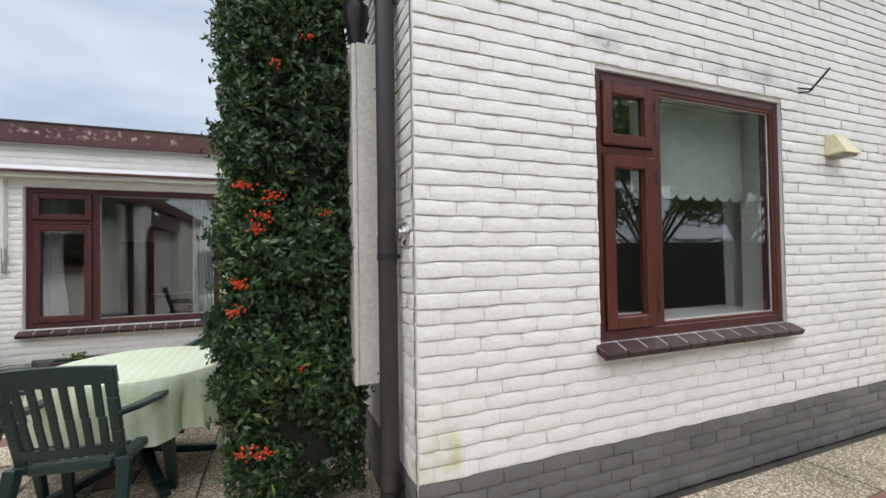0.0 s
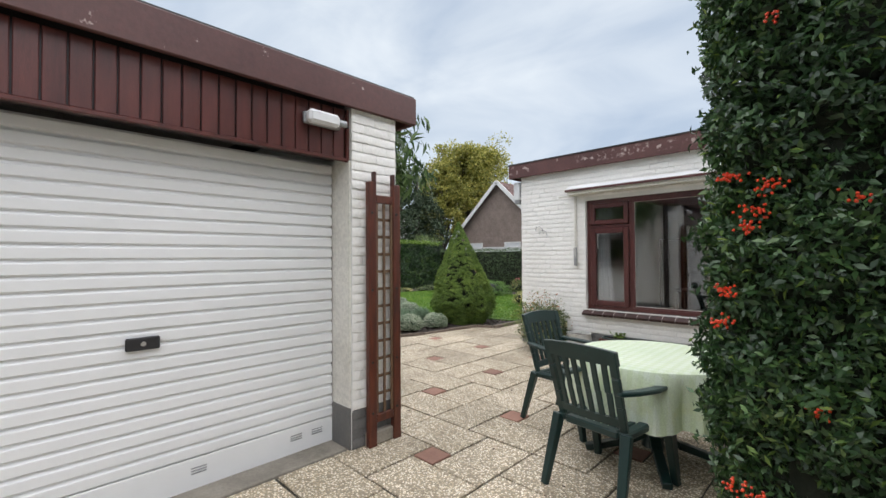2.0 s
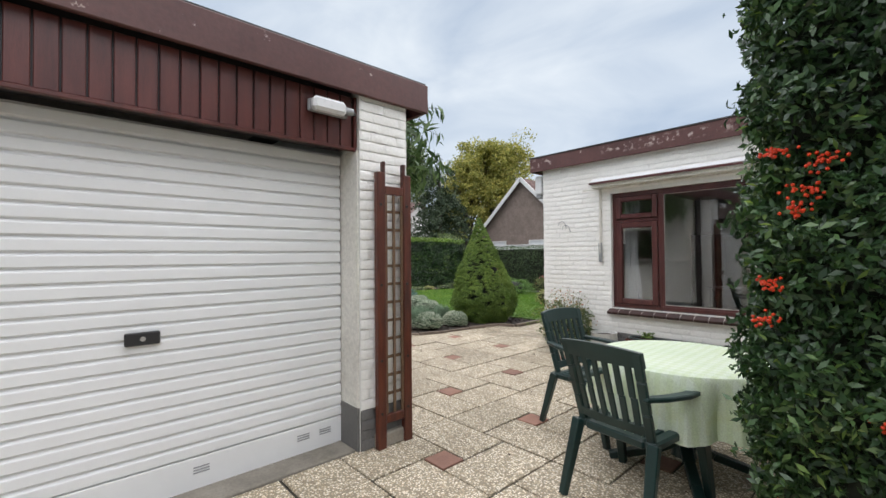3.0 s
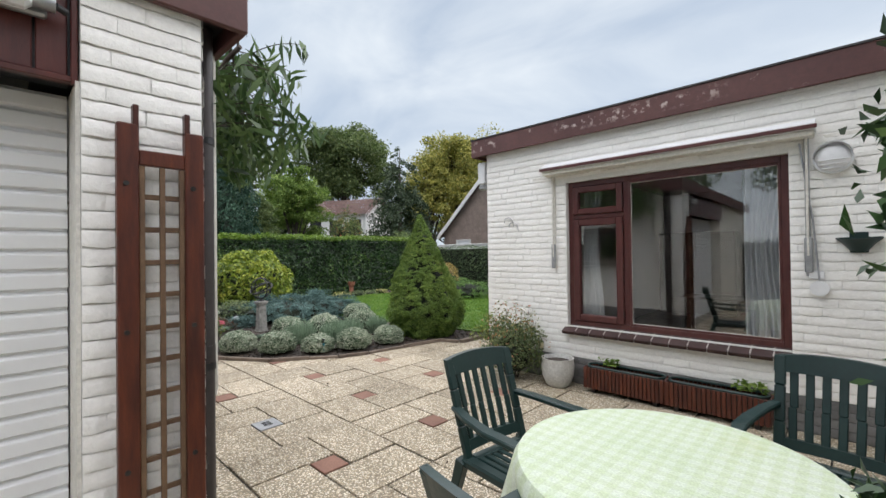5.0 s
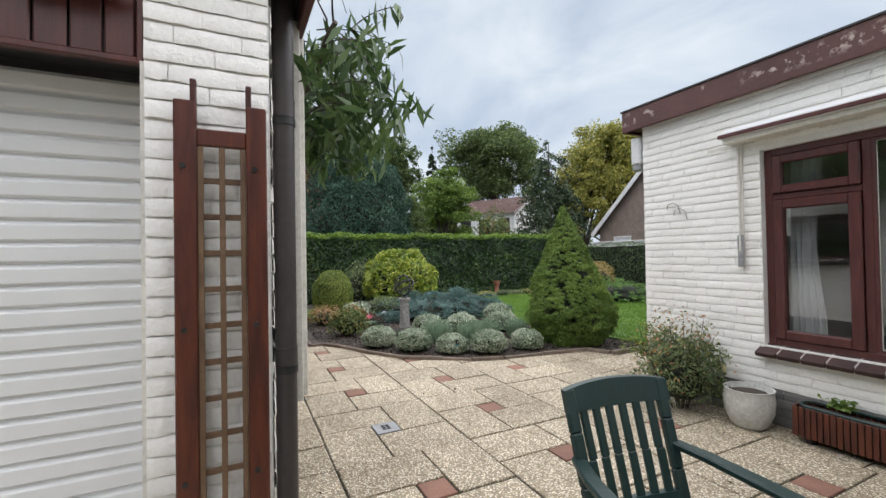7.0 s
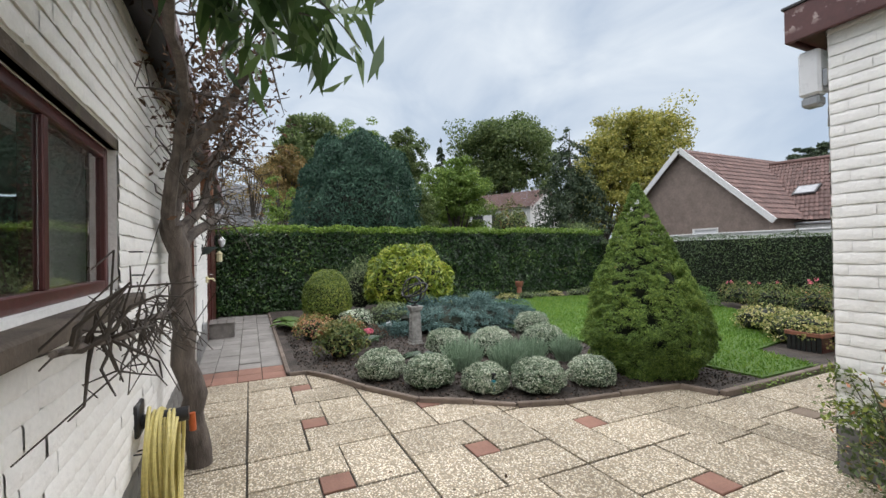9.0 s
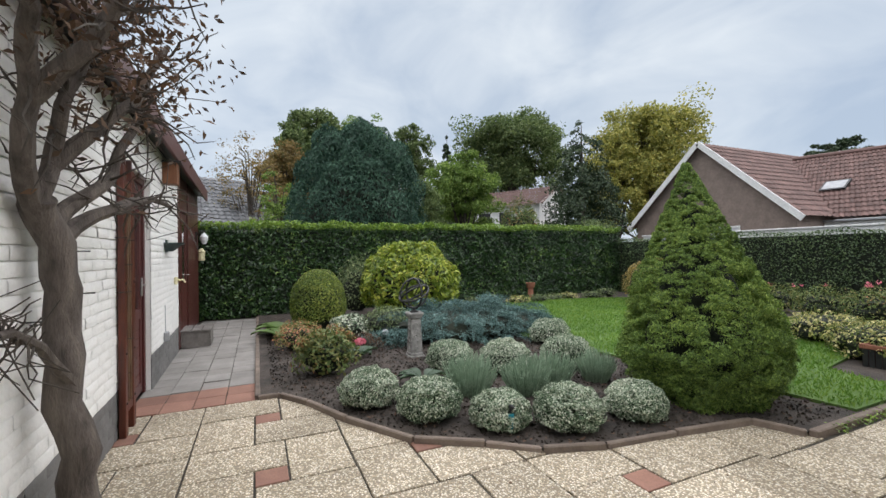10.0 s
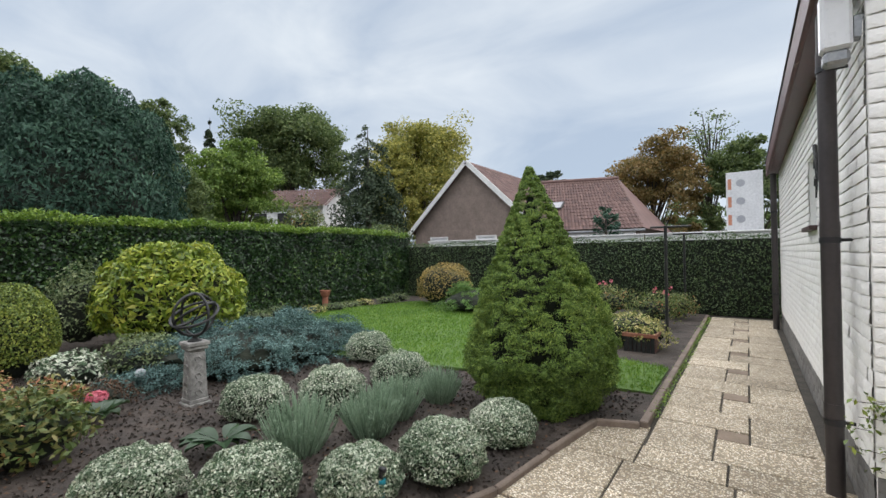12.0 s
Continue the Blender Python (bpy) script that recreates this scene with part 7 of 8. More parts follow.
broadleaf((-10.6, 3.62, 0), 16, 0.42, 140, "broad-leaved green hosta spilling over the path edge", L_HOSTA)
broadleaf((-10.1, 3.55, 0), 10, 0.32, 141, "smaller broad-leaved hosta turning yellow", L_HOSTA)
broadleaf((-7.05, 4.72, 0), 14, 0.18, 142, "small dark green leafy plant in the soil", L_PYRA)
hyd = broadleaf((-8.35, 4.42, 0), 16, 0.17, 143, "small hydrangea with one round pink bloom", L_PYRA)
rng = np.random.default_rng(144)
bm = bmesh.new()
for q in range(120):
    d = Vector(rng.normal(0, 1, 3)).normalized()
    c = Vector((0.03, -0.04, 0.24)) + Vector((d.x * 0.075, d.y * 0.075, abs(d.z) * 0.06))
    s = d.orthogonal().normalized() * 0.014
    t = d.cross(s)
    bm.faces.new([bm.verts.new(c + s), bm.verts.new(c + t), bm.verts.new(c - s), bm.verts.new(c - t)])
part("bloom", bm, M_PINK, hyd, "round pink hydrangea bloom")

# pedestal with armillary sphere
ped = thing("pedestal", (-8.22, 5.06, 0), "weathered ornate stone pedestal in the bed", "pedestal")
bm = bmesh.new()
for hw, z0, z1 in ((0.10, 0.0, 0.05), (0.085, 0.05, 0.085)):
    box(bm, -hw, hw, -hw, hw, z0, z1, 0.006)
part("base", bm, M_STONE, ped)
bm = bmesh.new()
a = [bm.verts.new((sx * 0.078, sy * 0.078, 0.085)) for sx, sy in ((-1, -1), (1, -1), (1, 1), (-1, 1))]
b = [bm.verts.new((sx * 0.064, sy * 0.064, 0.50)) for sx, sy in ((-1, -1), (1, -1), (1, 1), (-1, 1))]
bm.faces.new(a[::-1])
bm.faces.new(b)
for i in range(4):
    bm.faces.new([a[i], a[(i + 1) % 4], b[(i + 1) % 4], b[i]])
bmesh.ops.bevel(bm, geom=bm.edges[:], offset=0.006, segments=1, affect='EDGES')
shaft = part("shaft", bm, M_STONE, ped)
for s in range(4):
    bm = bmesh.new()
    for k in range(5):
        z = 0.13 + 0.075 * k
        y = -0.079 + 0.014 * (z - 0.085) / 0.415
        sgn = 1 if k % 2 else -1
        tube(bm, [(-0.03 * sgn, y, z), (0.0, y - 0.004, z + 0.035), (0.03 * sgn, y, z + 0.02), (0.015 * sgn, y, z - 0.01)], 0.007, 6)
    ob = part("relief", bm, M_STONE, ped, smooth=True)
    ob.matrix_basis = pose(0, 0, 0, 0, 0, 90 * s)
bm = bmesh.new()
for hw, z0, z1 in ((0.062, 0.50, 0.52), (0.082, 0.52, 0.555), (0.095, 0.555, 0.59)):
    box(bm, -hw, hw, -hw, hw, z0, z1, 0.006)
part("cap", bm, M_STONE, ped)
arm = thing("armillary_sphere", (-8.22, 5.06, 0.59), "dark iron armillary sphere sundial on the pedestal", "sundial")
bm = bmesh.new()
lathe(bm, [(0.06, 0.0), (0.055, 0.012), (0.02, 0.03), (0.014, 0.06)], 14)
part("foot", bm, M_IRON, arm, smooth=True)
for tilt, turn, r in ((90, 10, 0.192), (90, 95, 0.186), (28, 30, 0.196), (-35, 120, 0.18)):
    bm = bmesh.new()
    ring = [(r * math.cos(2 * math.pi * k / 36), r * math.sin(2 * math.pi * k / 36), 0) for k in range(37)]
    tube(bm, ring, 0.0125, 7, cap=False)
    ob = part("ring", bm, M_IRON, arm, smooth=True)
    ob.matrix_basis = pose(0, 0, 0.24, tilt, 0, turn)
bm = bmesh.new()
tube(bm, [(-0.13, 0.0, 0.08), (0.13, 0.02, 0.35)], 0.006, 6)
part("arrow", bm, M_IRON, arm)

red = thing("chimney_pot", (-12.55, 9.95, 0), "small weathered terracotta chimney pot by the hedge", "ornament")
bm = bmesh.new()
lathe(bm, [(0.11, 0.0), (0.11, 0.05), (0.075, 0.08), (0.07, 0.34), (0.10, 0.37), (0.12, 0.46), (0.13, 0.50), (0.10, 0.50), (0.07, 0.42)], 16)
part("pot", bm, M_TERRACOTTA, red, smooth=True)
spot = thing("garden_spotlight", (-9.05, 4.92, 0.0), "small grey solar garden spotlight in the soil", "garden light")
bm = bmesh.new()
tube(bm, [(0, 0, 0), (0, 0, 0.16)], 0.010, 8)
part("stake", bm, M_GREYMETAL, spot)
bm = bmesh.new()
tube(bm, [(-0.04, 0.02, 0.15), (0.04, -0.02, 0.22)], 0.035, 12, 0.045)
part("head", bm, M_GREYMETAL, spot, smooth=True)
tapb = thing("hose_connector", (-5.72, 4.88, 0), "turquoise hose connector on a black stake", "hose connector")
bm = bmesh.new()
tube(bm, [(0, 0, 0), (0, 0, 0.22)], 0.011, 8)
box(bm, -0.035, 0.035, -0.012, 0.012, 0.22, 0.245, 0.005)
part("stake", bm, M_BLACK, tapb)
bm = bmesh.new()
tube(bm, [(0, 0, 0.06), (0, 0, 0.15)], 0.020, 12)
tube(bm, [(0, 0, 0.15), (0, 0, 0.18)], 0.026, 12)
part("coupling", bm, M_BLUE, tapb, smooth=True)

pc = thing("planter_box", (-5.32, 9.42, 0), "dark slatted planter box with terracotta trough", "planter")
for k in range(7):
    bm = bmesh.new()
    box(bm, -0.19 + k * 0.054, -0.142 + k * 0.054, -0.15, -0.135, 0.0, 0.23, 0.003)
    part("slat", bm, M_IRON, pc)
bm = bmesh.new()
box(bm, -0.185, 0.185, -0.134, 0.15, 0.0, 0.225, 0.004)
part("body", bm, M_BROWN, pc)
bm = bmesh.new()
ring_frame(bm, -0.21, 0.21, -0.17, 0.17, 0.0, 0.05, 0.035, 0.006)
for v in bm.verts:
    v.co = Vector((v.co.x, v.co.z, 0.226 + v.co.y))
part("rim", bm, M_TERRACOTTA, pc, "terracotta trough rim")
m = 220
rng = np.random.default_rng(150)
leaves("plant", np.stack([rng.normal(0, 0.09, m), rng.normal(0, 0.07, m), 0.25 + rng.random(m) * 0.10], 1), np.zeros((m, 3)) + (0, 0, 1), 0.045, 0.022, L_VARIY, pc, rng, 0.7)

for k, (x, y) in enumerate(((-5.10, 10.05), (-5.18, 13.0))):
    ps = thing("clothes_post", (x, y, 0), "slim dark metal clothes-line post with crossbar", "post", group="clothes-line posts")
    bm = bmesh.new()
    tube(bm, [(0, 0, 0), (0, 0, 1.72)], 0.022, 10)
    part("pole", bm, M_IRON, ps, smooth=True)
    bm = bmesh.new()
    tube(bm, [(-0.20, 0, 1.70), (0.32, 0, 1.70)], 0.016, 8)
    part("crossbar", bm, M_IRON, ps, smooth=True)

# ---- hedges ----
def hedge(name, p0, p1, depth, h, n, leaf, mat, seed, label, top=None, top_n=0):
    """A clipped hedge from p0 to p1; its visible face lies to the right of that run."""
    rng = np.random.default_rng(seed)
    ob = thing(name, (0, 0, 0), label, "hedge")
    p0, p1 = np.array(p0, float), np.array(p1, float)
    run = p1 - p0
    L = np.linalg.norm(run)
    u = run / L
    out = np.array((-u[1], u[0]))
    s, z = rng.random(n) * L, rng.random(n) * h
    tops = rng.random(n) < 0.16
    back = rng.random(n) * depth
    base = p0 + np.outer(s, u)
    c = np.zeros((n, 3))
    c[:, :2] = base - np.outer(np.where(tops, back, 0.0), out)
    c[:, 2] = np.where(tops, h, z)
    nor = np.where(tops[:, None], np.array((0, 0, 1.0)), np.append(out, 0.15))
    k = lumpy(c, 1.3, 0.10, seed) + lumpy(c, 5.0, 0.05, seed + 3) - rng.random(n) ** 2 * 0.09
    c += nor * k[:, None]
    c[:, 2] = np.maximum(c[:, 2], 0.02)
    leaves("foliage", c, nor, leaf[0], leaf[1], mat, ob, rng, 0.7)
    if top:
        s, b = rng.random(top_n) * L, rng.random(top_n) ** 1.8 * depth * 0.7
        c = np.zeros((top_n, 3))
        c[:, :2] = p0 + np.outer(s, u) - np.outer(b - 0.05, out)
        c[:, 2] = h - 0.02 + rng.random(top_n) ** 1.5 * 0.16
        c[:, 2] += lumpy(c * (1, 1, 0), 1.3, 0.10, seed)
        leaves("new_growth", c, np.tile((0, 0, 1.0), (top_n, 1)), leaf[0], leaf[1], top, ob, rng, 0.8)
    # plain block inside the hedge, coloured near-black for its inner shade
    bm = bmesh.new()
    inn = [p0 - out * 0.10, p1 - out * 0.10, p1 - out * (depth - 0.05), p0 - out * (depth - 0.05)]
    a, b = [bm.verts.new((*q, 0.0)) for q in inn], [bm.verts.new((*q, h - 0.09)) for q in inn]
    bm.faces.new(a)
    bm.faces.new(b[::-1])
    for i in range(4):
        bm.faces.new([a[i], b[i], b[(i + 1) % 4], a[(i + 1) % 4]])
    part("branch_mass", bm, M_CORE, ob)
    return ob


hedge("laurel_hedge", (-13.2, 13.9), (-13.2, 0.8), 0.9, 1.96, 44000, (0.075, 0.034), L_HEDGE, 160, "tall clipped dark green laurel hedge", L_HEDGETOP, 11000)
hedge("privet_hedge", (0.5, 13.75), (-13.5, 13.75), 0.7, 1.68, 30000, (0.045, 0.024), L_PRIVET, 161, "clipped grey-green privet hedge at the boundary")
hedge("yard_hedge", (17.0, -4.6), (-8.0, -4.6), 0.8, 1.7, 12000, (0.09, 0.045), L_HEDGE, 162, "dark clipped hedge closing the front yard")
fence = thing("fence", (0, 14.7, 0), "long white concrete fence behind the hedge", "fence")
for k in range(8):
    bm = bmesh.new()
    box(bm, -13.0 + k * 1.7, -11.33 + k * 1.7, 0, 0.04, 0, 1.76, 0.004)
    part("panel", bm, M_WHITETRIM, fence)
    bm = bmesh.new()
    box(bm, -13.03 + k * 1.7, -11.30 + k * 1.7, -0.03, 0.07, 1.761, 1.80, 0.006)
    part("coping", bm, M_WHITETRIM, fence)

# ---- annex side: pipes, floodlight, boards, ornaments ----
downpipe("downpipe", AX - 0.10, AY + 0.36, 0.0, 2.66, 0.042, "dark plastic downpipe on the annex side wall", M_PIPE, (1, 0), (0.4, 1.4, 2.35))
downpipe("downpipe", AX - 0.09, 12.45, 0.0, 2.66, 0.045, "dark plastic downpipe at the far annex corner", M_PIPE, (1, 0), (0.6, 2.0))
fl = thing("floodlight", (AX - 0.10, AY + 0.05, 2.42), "grey box floodlight under the annex eaves", "wall lamp")
bm = bmesh.new()
box(bm, -0.06, 0.06, -0.05, 0.05, -0.09, 0.20, 0.015)
part("housing", bm, M_LAMPWHITE, fl)
bm = bmesh.new()
box(bm, -0.05, 0.05, -0.045, 0.045, -0.16, -0.092, 0.015)
part("sensor", bm, M_GREYMETAL, fl)
bm = bmesh.new()
box(bm, 0.06, 0.10, -0.03, 0.03, -0.05, 0.06, 0.005)
part("bracket", bm, M_GREYMETAL, fl)
lz = thing("wall_ornament", (AX - 0.012, 7.6, 1.95), "dark iron gecko-shaped wall ornament", "ornament", -90)
bm = bmesh.new()
tube(bm, [(-0.10, -0.015, 0.22), (0.0, -0.02, 0.10), (0.03, -0.02, -0.04), (-0.03, -0.02, -0.20)], 0.016, 8, 0.006)
for z, s in ((0.10, 1), (0.08, -1), (-0.04, 1), (-0.06, -1)):
    tube(bm, [(0, -0.02, z), (s * 0.09, -0.02, z + 0.03), (s * 0.11, -0.02, z - 0.04)], 0.007, 6)
part("figure", bm, M_IRON, lz, smooth=True)
win4 = thing("window_4", (AX, 12.6 - 4.2, 1.55), "small white-framed side window of the annex", "window", -90, kind="structure")
bm = bmesh.new()
ring_frame(bm, 0, 0.55, 0, 0.60, 0.04, 0.10, 0.05)
part("window_frame", bm, M_WHITETRIM, win4)
pane("pane", 0.05, 0.50, 0.07, 0.05, 0.55, win4)
bm = bmesh.new()
box(bm, -0.03, 0.58, -0.06, 0.04, -0.04, -0.002, 0.004)
part("window_sill", bm, M_SILL, win4)

# ---- beyond the hedges: houses ----
def tiled_slope(bm, a, b, c, d, courses, cols):
    """Roof tiles in courses between eave a-b and ridge d-c, each course a little proud of the next."""
    a, b, c, d = (Vector(p) for p in (a, b, c, d))
    nor = (b - a).cross(d - a).normalized()
    for i in range(courses):
        t0, t1 = i / courses, (i + 1.08) / courses
        for j in range(cols):
            s0, s1 = j / cols, (j + 1) / cols
            p = [a.lerp(b, s0).lerp(d.lerp(c, s0), t0), a.lerp(b, s1).lerp(d.lerp(c, s1), t0), a.lerp(b, s1).lerp(d.lerp(c, s1), min(t1, 1)), a.lerp(b, s0).lerp(d.lerp(c, s0), min(t1, 1))]
            m0, m1 = (p[0] + p[1]) / 2 + nor * 0.085, (p[3] + p[2]) / 2 + nor * 0.045
            q = [bm.verts.new(v) for v in (p[0] + nor * 0.03, m0, p[1] + nor * 0.03, p[2], m1, p[3])]
            bm.faces.new([q[0], q[1], q[4], q[5]])
            bm.faces.new([q[1], q[2], q[3], q[4]])


nb = thing("neighbour_house", (0, 0, 0), "mauve-brown brick house with red-brown tiled roofs", "house")
bm = bmesh.new()
gx, gy, ge, gr = (-19.7, -12.35), 22.1, 2.75, 6.15
front = [(gx[0], gy, 0), (gx[1], gy, 0), (gx[1], gy, ge), ((gx[0] + gx[1]) / 2, gy, gr), (gx[0], gy, ge)]
back = [(x, 32.0, z) for x, y, z in front]
a, b = [bm.verts.new(p) for p in front], [bm.verts.new(p) for p in back]
bm.faces.new(a)
bm.faces.new(b[::-1])
for i in range(5):
    bm.faces.new([a[i], b[i], b[(i + 1) % 5], a[(i + 1) % 5]])
box(bm, gx[1] + 0.01, -8.2, 24.6, 31.5, 0, 2.5)
part("wall", bm, M_FARBRICK, nb)
mx = (gx[0] + gx[1]) / 2
bm = bmesh.new()
tiled_slope(bm, (gx[1] + 0.3, gy - 0.25, ge - 0.25), (gx[1] + 0.3, 32, ge - 0.25), (mx, 32, gr + 0.05), (mx, gy - 0.25, gr + 0.05), 15, 34)
tiled_slope(bm, (gx[0] - 0.3, 32, ge - 0.25), (gx[0] - 0.3, gy - 0.25, ge - 0.25), (mx, gy - 0.25, gr + 0.05), (mx, 32, gr + 0.05), 15, 34)
part("gable_roof", bm, M_ROOFTILE, nb)
bm = bmesh.new()
tiled_slope(bm, (-14.2, 24.0, 2.48), (-7.85, 24.0, 2.42), (-9.95, 28.2, 5.45), (-15.6, 28.2, 5.75), 16, 36)
mr = part("main_roof", bm, M_ROOFTILE, nb)
bm = bmesh.new()
for p in ((-7.85, 24.0, 2.42), (-9.95, 28.2, 5.45), (-7.85, 32.4, 2.48)):
    bm.verts.new(p)
bm.faces.new(bm.verts[:])
part("roof_end", bm, M_ROOFTILE, nb)
bm = bmesh.new()
tiled_slope(bm, (-7.85, 32.4, 2.48), (-14.2, 32.4, 2.48), (-15.6, 28.2, 5.75), (-9.95, 28.2, 5.45), 8, 12)
part("rear_roof", bm, M_ROOFTILE, nb)
bm = bmesh.new()
tube(bm, [(-15.4, 28.2, 5.79), (-9.95, 28.2, 5.49)], 0.12, 8)
part("ridge", bm, M_ROOFTILE, nb)
for s in (-1, 1):
    bm = bmesh.new()
    e = gx[1] + 0.35 if s > 0 else gx[0] - 0.35
    beam(bm, (mx, gy - 0.30, gr + 0.02), (e, gy - 0.30, ge - 0.33), 0.06, 0.24)
    part("bargeboard", bm, M_WHITETRIM, nb, "white bargeboard")
bm = bmesh.new()
box(bm, -14.0, -7.85, 23.9, 24.0, 2.30, 2.40, 0.02)
part("gutter", bm, M_GREYMETAL, nb)
bm = bmesh.new()
box(bm, -13.5, -8.3, 24.02, 24.2, 2.10, 2.29)
part("eave_board", bm, M_WHITETRIM, nb)
for x0 in (-18.6, -15.6):
    bm = bmesh.new()
    ring_frame(bm, x0, x0 + 1.2, 0.9, 2.3, gy - 0.06, gy + 0.05, 0.08)
    wnd = part("window", bm, M_WHITETRIM, nb, "white window frame")
    bm = bmesh.new()
    box(bm, x0 + 0.08, x0 + 1.12, gy - 0.02, gy - 0.01, 0.98, 2.22)
    part("pane", bm, M_LAMPWHITE, wnd)
bm = bmesh.new()
vs = []
o = Vector((-12.75, 25.9, 3.88))
sl = Vector((0, 4.2, 3.17)).normalized()
up = Vector((0, -3.17, 4.2)).normalized()
for x0, x1, t0, t1, d0, d1 in ((-0.45, 0.45, -0.35, 0.35, 0.02, 0.14),):
    ps = [o + Vector((x, 0, 0)) + sl * t + up * d for d in (d0, d1) for x, t in ((x0, t0), (x1, t0), (x1, t1), (x0, t1))]
    v = [bm.verts.new(p) for p in ps]
    for f in ((0, 1, 2, 3), (4, 5, 6, 7), (0, 1, 5, 4), (1, 2, 6, 5), (2, 3, 7, 6), (3, 0, 4, 7)):
        bm.faces.new([v[i] for i in f])
sk1 = part("skylight", bm, M_BLACK, nb, "dark-framed skylight")
bm = bmesh.new()
v = [bm.verts.new(o + Vector((x, 0, 0)) + sl * t + up * 0.145) for x, t in ((-0.38, -0.28), (0.38, -0.28), (0.38, 0.28), (-0.38, 0.28))]
bm.faces.new(v)
thicken(bm, up * 0.004)
part("pane", bm, M_GREYMETAL, sk1)


def far_house(name, at, turn, w, d, eave, ridge, wall, label, dormer=False, tiles=None):
    hs = thing(name, at, label, "house", turn)
    bm = bmesh.new()
    box(bm, -w / 2, w / 2, -d / 2, d / 2, 0, eave)
    part("wall", bm, wall, hs)
    bm = bmesh.new()
    tiled_slope(bm, (-w / 2 - 0.3, -d / 2 - 0.3, eave - 0.1), (w / 2 + 0.3, -d / 2 - 0.3, eave - 0.1), (w / 2 + 0.3, 0, ridge), (-w / 2 - 0.3, 0, ridge), 14, 26)
    tiled_slope(bm, (w / 2 + 0.3, d / 2 + 0.3, eave - 0.1), (-w / 2 - 0.3, d / 2 + 0.3, eave - 0.1), (-w / 2 - 0.3, 0, ridge), (w / 2 + 0.3, 0, ridge), 14, 26)
    part("roof", bm, tiles or M_ROOFTILE, hs)
    for s in (-1, 1):
        bm = bmesh.new()
        for p in ((s * w / 2, -d / 2, eave), (s * w / 2, d / 2, eave), (s * w / 2, 0, ridge - 0.15)):
            bm.verts.new(p)
        bm.faces.new(bm.verts[:])
        part("gable", bm, wall, hs)
    for k in range(3):
        x0 = -w / 2 + w * (k + 0.5) / 3 - 0.5
        bm = bmesh.new()
        ring_frame(bm, x0, x0 + 1.0, eave - 1.5, eave - 0.3, -d / 2 - 0.05, -d / 2 + 0.02, 0.08)
        wd = part("window", bm, M_WHITETRIM, hs, "white window frame")
        bm = bmesh.new()
        box(bm, x0 + 0.08, x0 + 0.92, -d / 2 - 0.02, -d / 2 - 0.01, eave - 1.42, eave - 0.38)
        part("pane", bm, M_BLACK, wd)
    if dormer:
        bm = bmesh.new()
        box(bm, -0.6, 0.6, -d / 2 + 0.4, -0.3, eave + 0.2, eave + 1.3)
        dm = part("dormer", bm, M_WHITETRIM, hs)
        bm = bmesh.new()
        box(bm, -0.4, 0.4, -d / 2 + 0.38, -d / 2 + 0.39, eave + 0.4, eave + 1.15)
        part("pane", bm, M_BLACK, dm)
    return hs


far_house("far_house", (-25.8, 18.9, 0), 28, 4.4, 4.4, 4.1, 5.3, M_WHITETRIM, "distant house with red tiled roof and white frames")
far_house("white_house", (-31, 5.2, 0), -80, 7, 7, 2.6, 5.2, M_WHITETRIM, "distant white house with grey roof and dormer", True, M_SLATE)
far_house("white_house", (-25, 0.0, 0), -70, 6, 6, 2.6, 5.0, M_WHITETRIM, "distant white house partly behind trees", False, M_SLATE)
panel = thing("insulation_panels", (-4.17, 17.0, 0), "upright white printed insulation panels behind the hedge", "building panel")
bm = bmesh.new()
box(bm, -0.42, 0.38, 0, 0.10, 0, 3.45, 0.005)
part("sheet", bm, M_FOIL, panel)
for k in range(6):
    z = 3.15 - k * 0.48
    bm = bmesh.new()
    tube(bm, [(-0.10, -0.001, z), (-0.10, -0.004, z)], 0.10, 16)
    part("print", bm, M_GREYPRINT, panel, "grey round printed mark")
    bm = bmesh.new()
    box(bm, -0.38, -0.30, -0.004, -0.001, z - 0.16, z + 0.12)
    part("print", bm, M_ORANGEPRINT, panel, "orange printed bar")


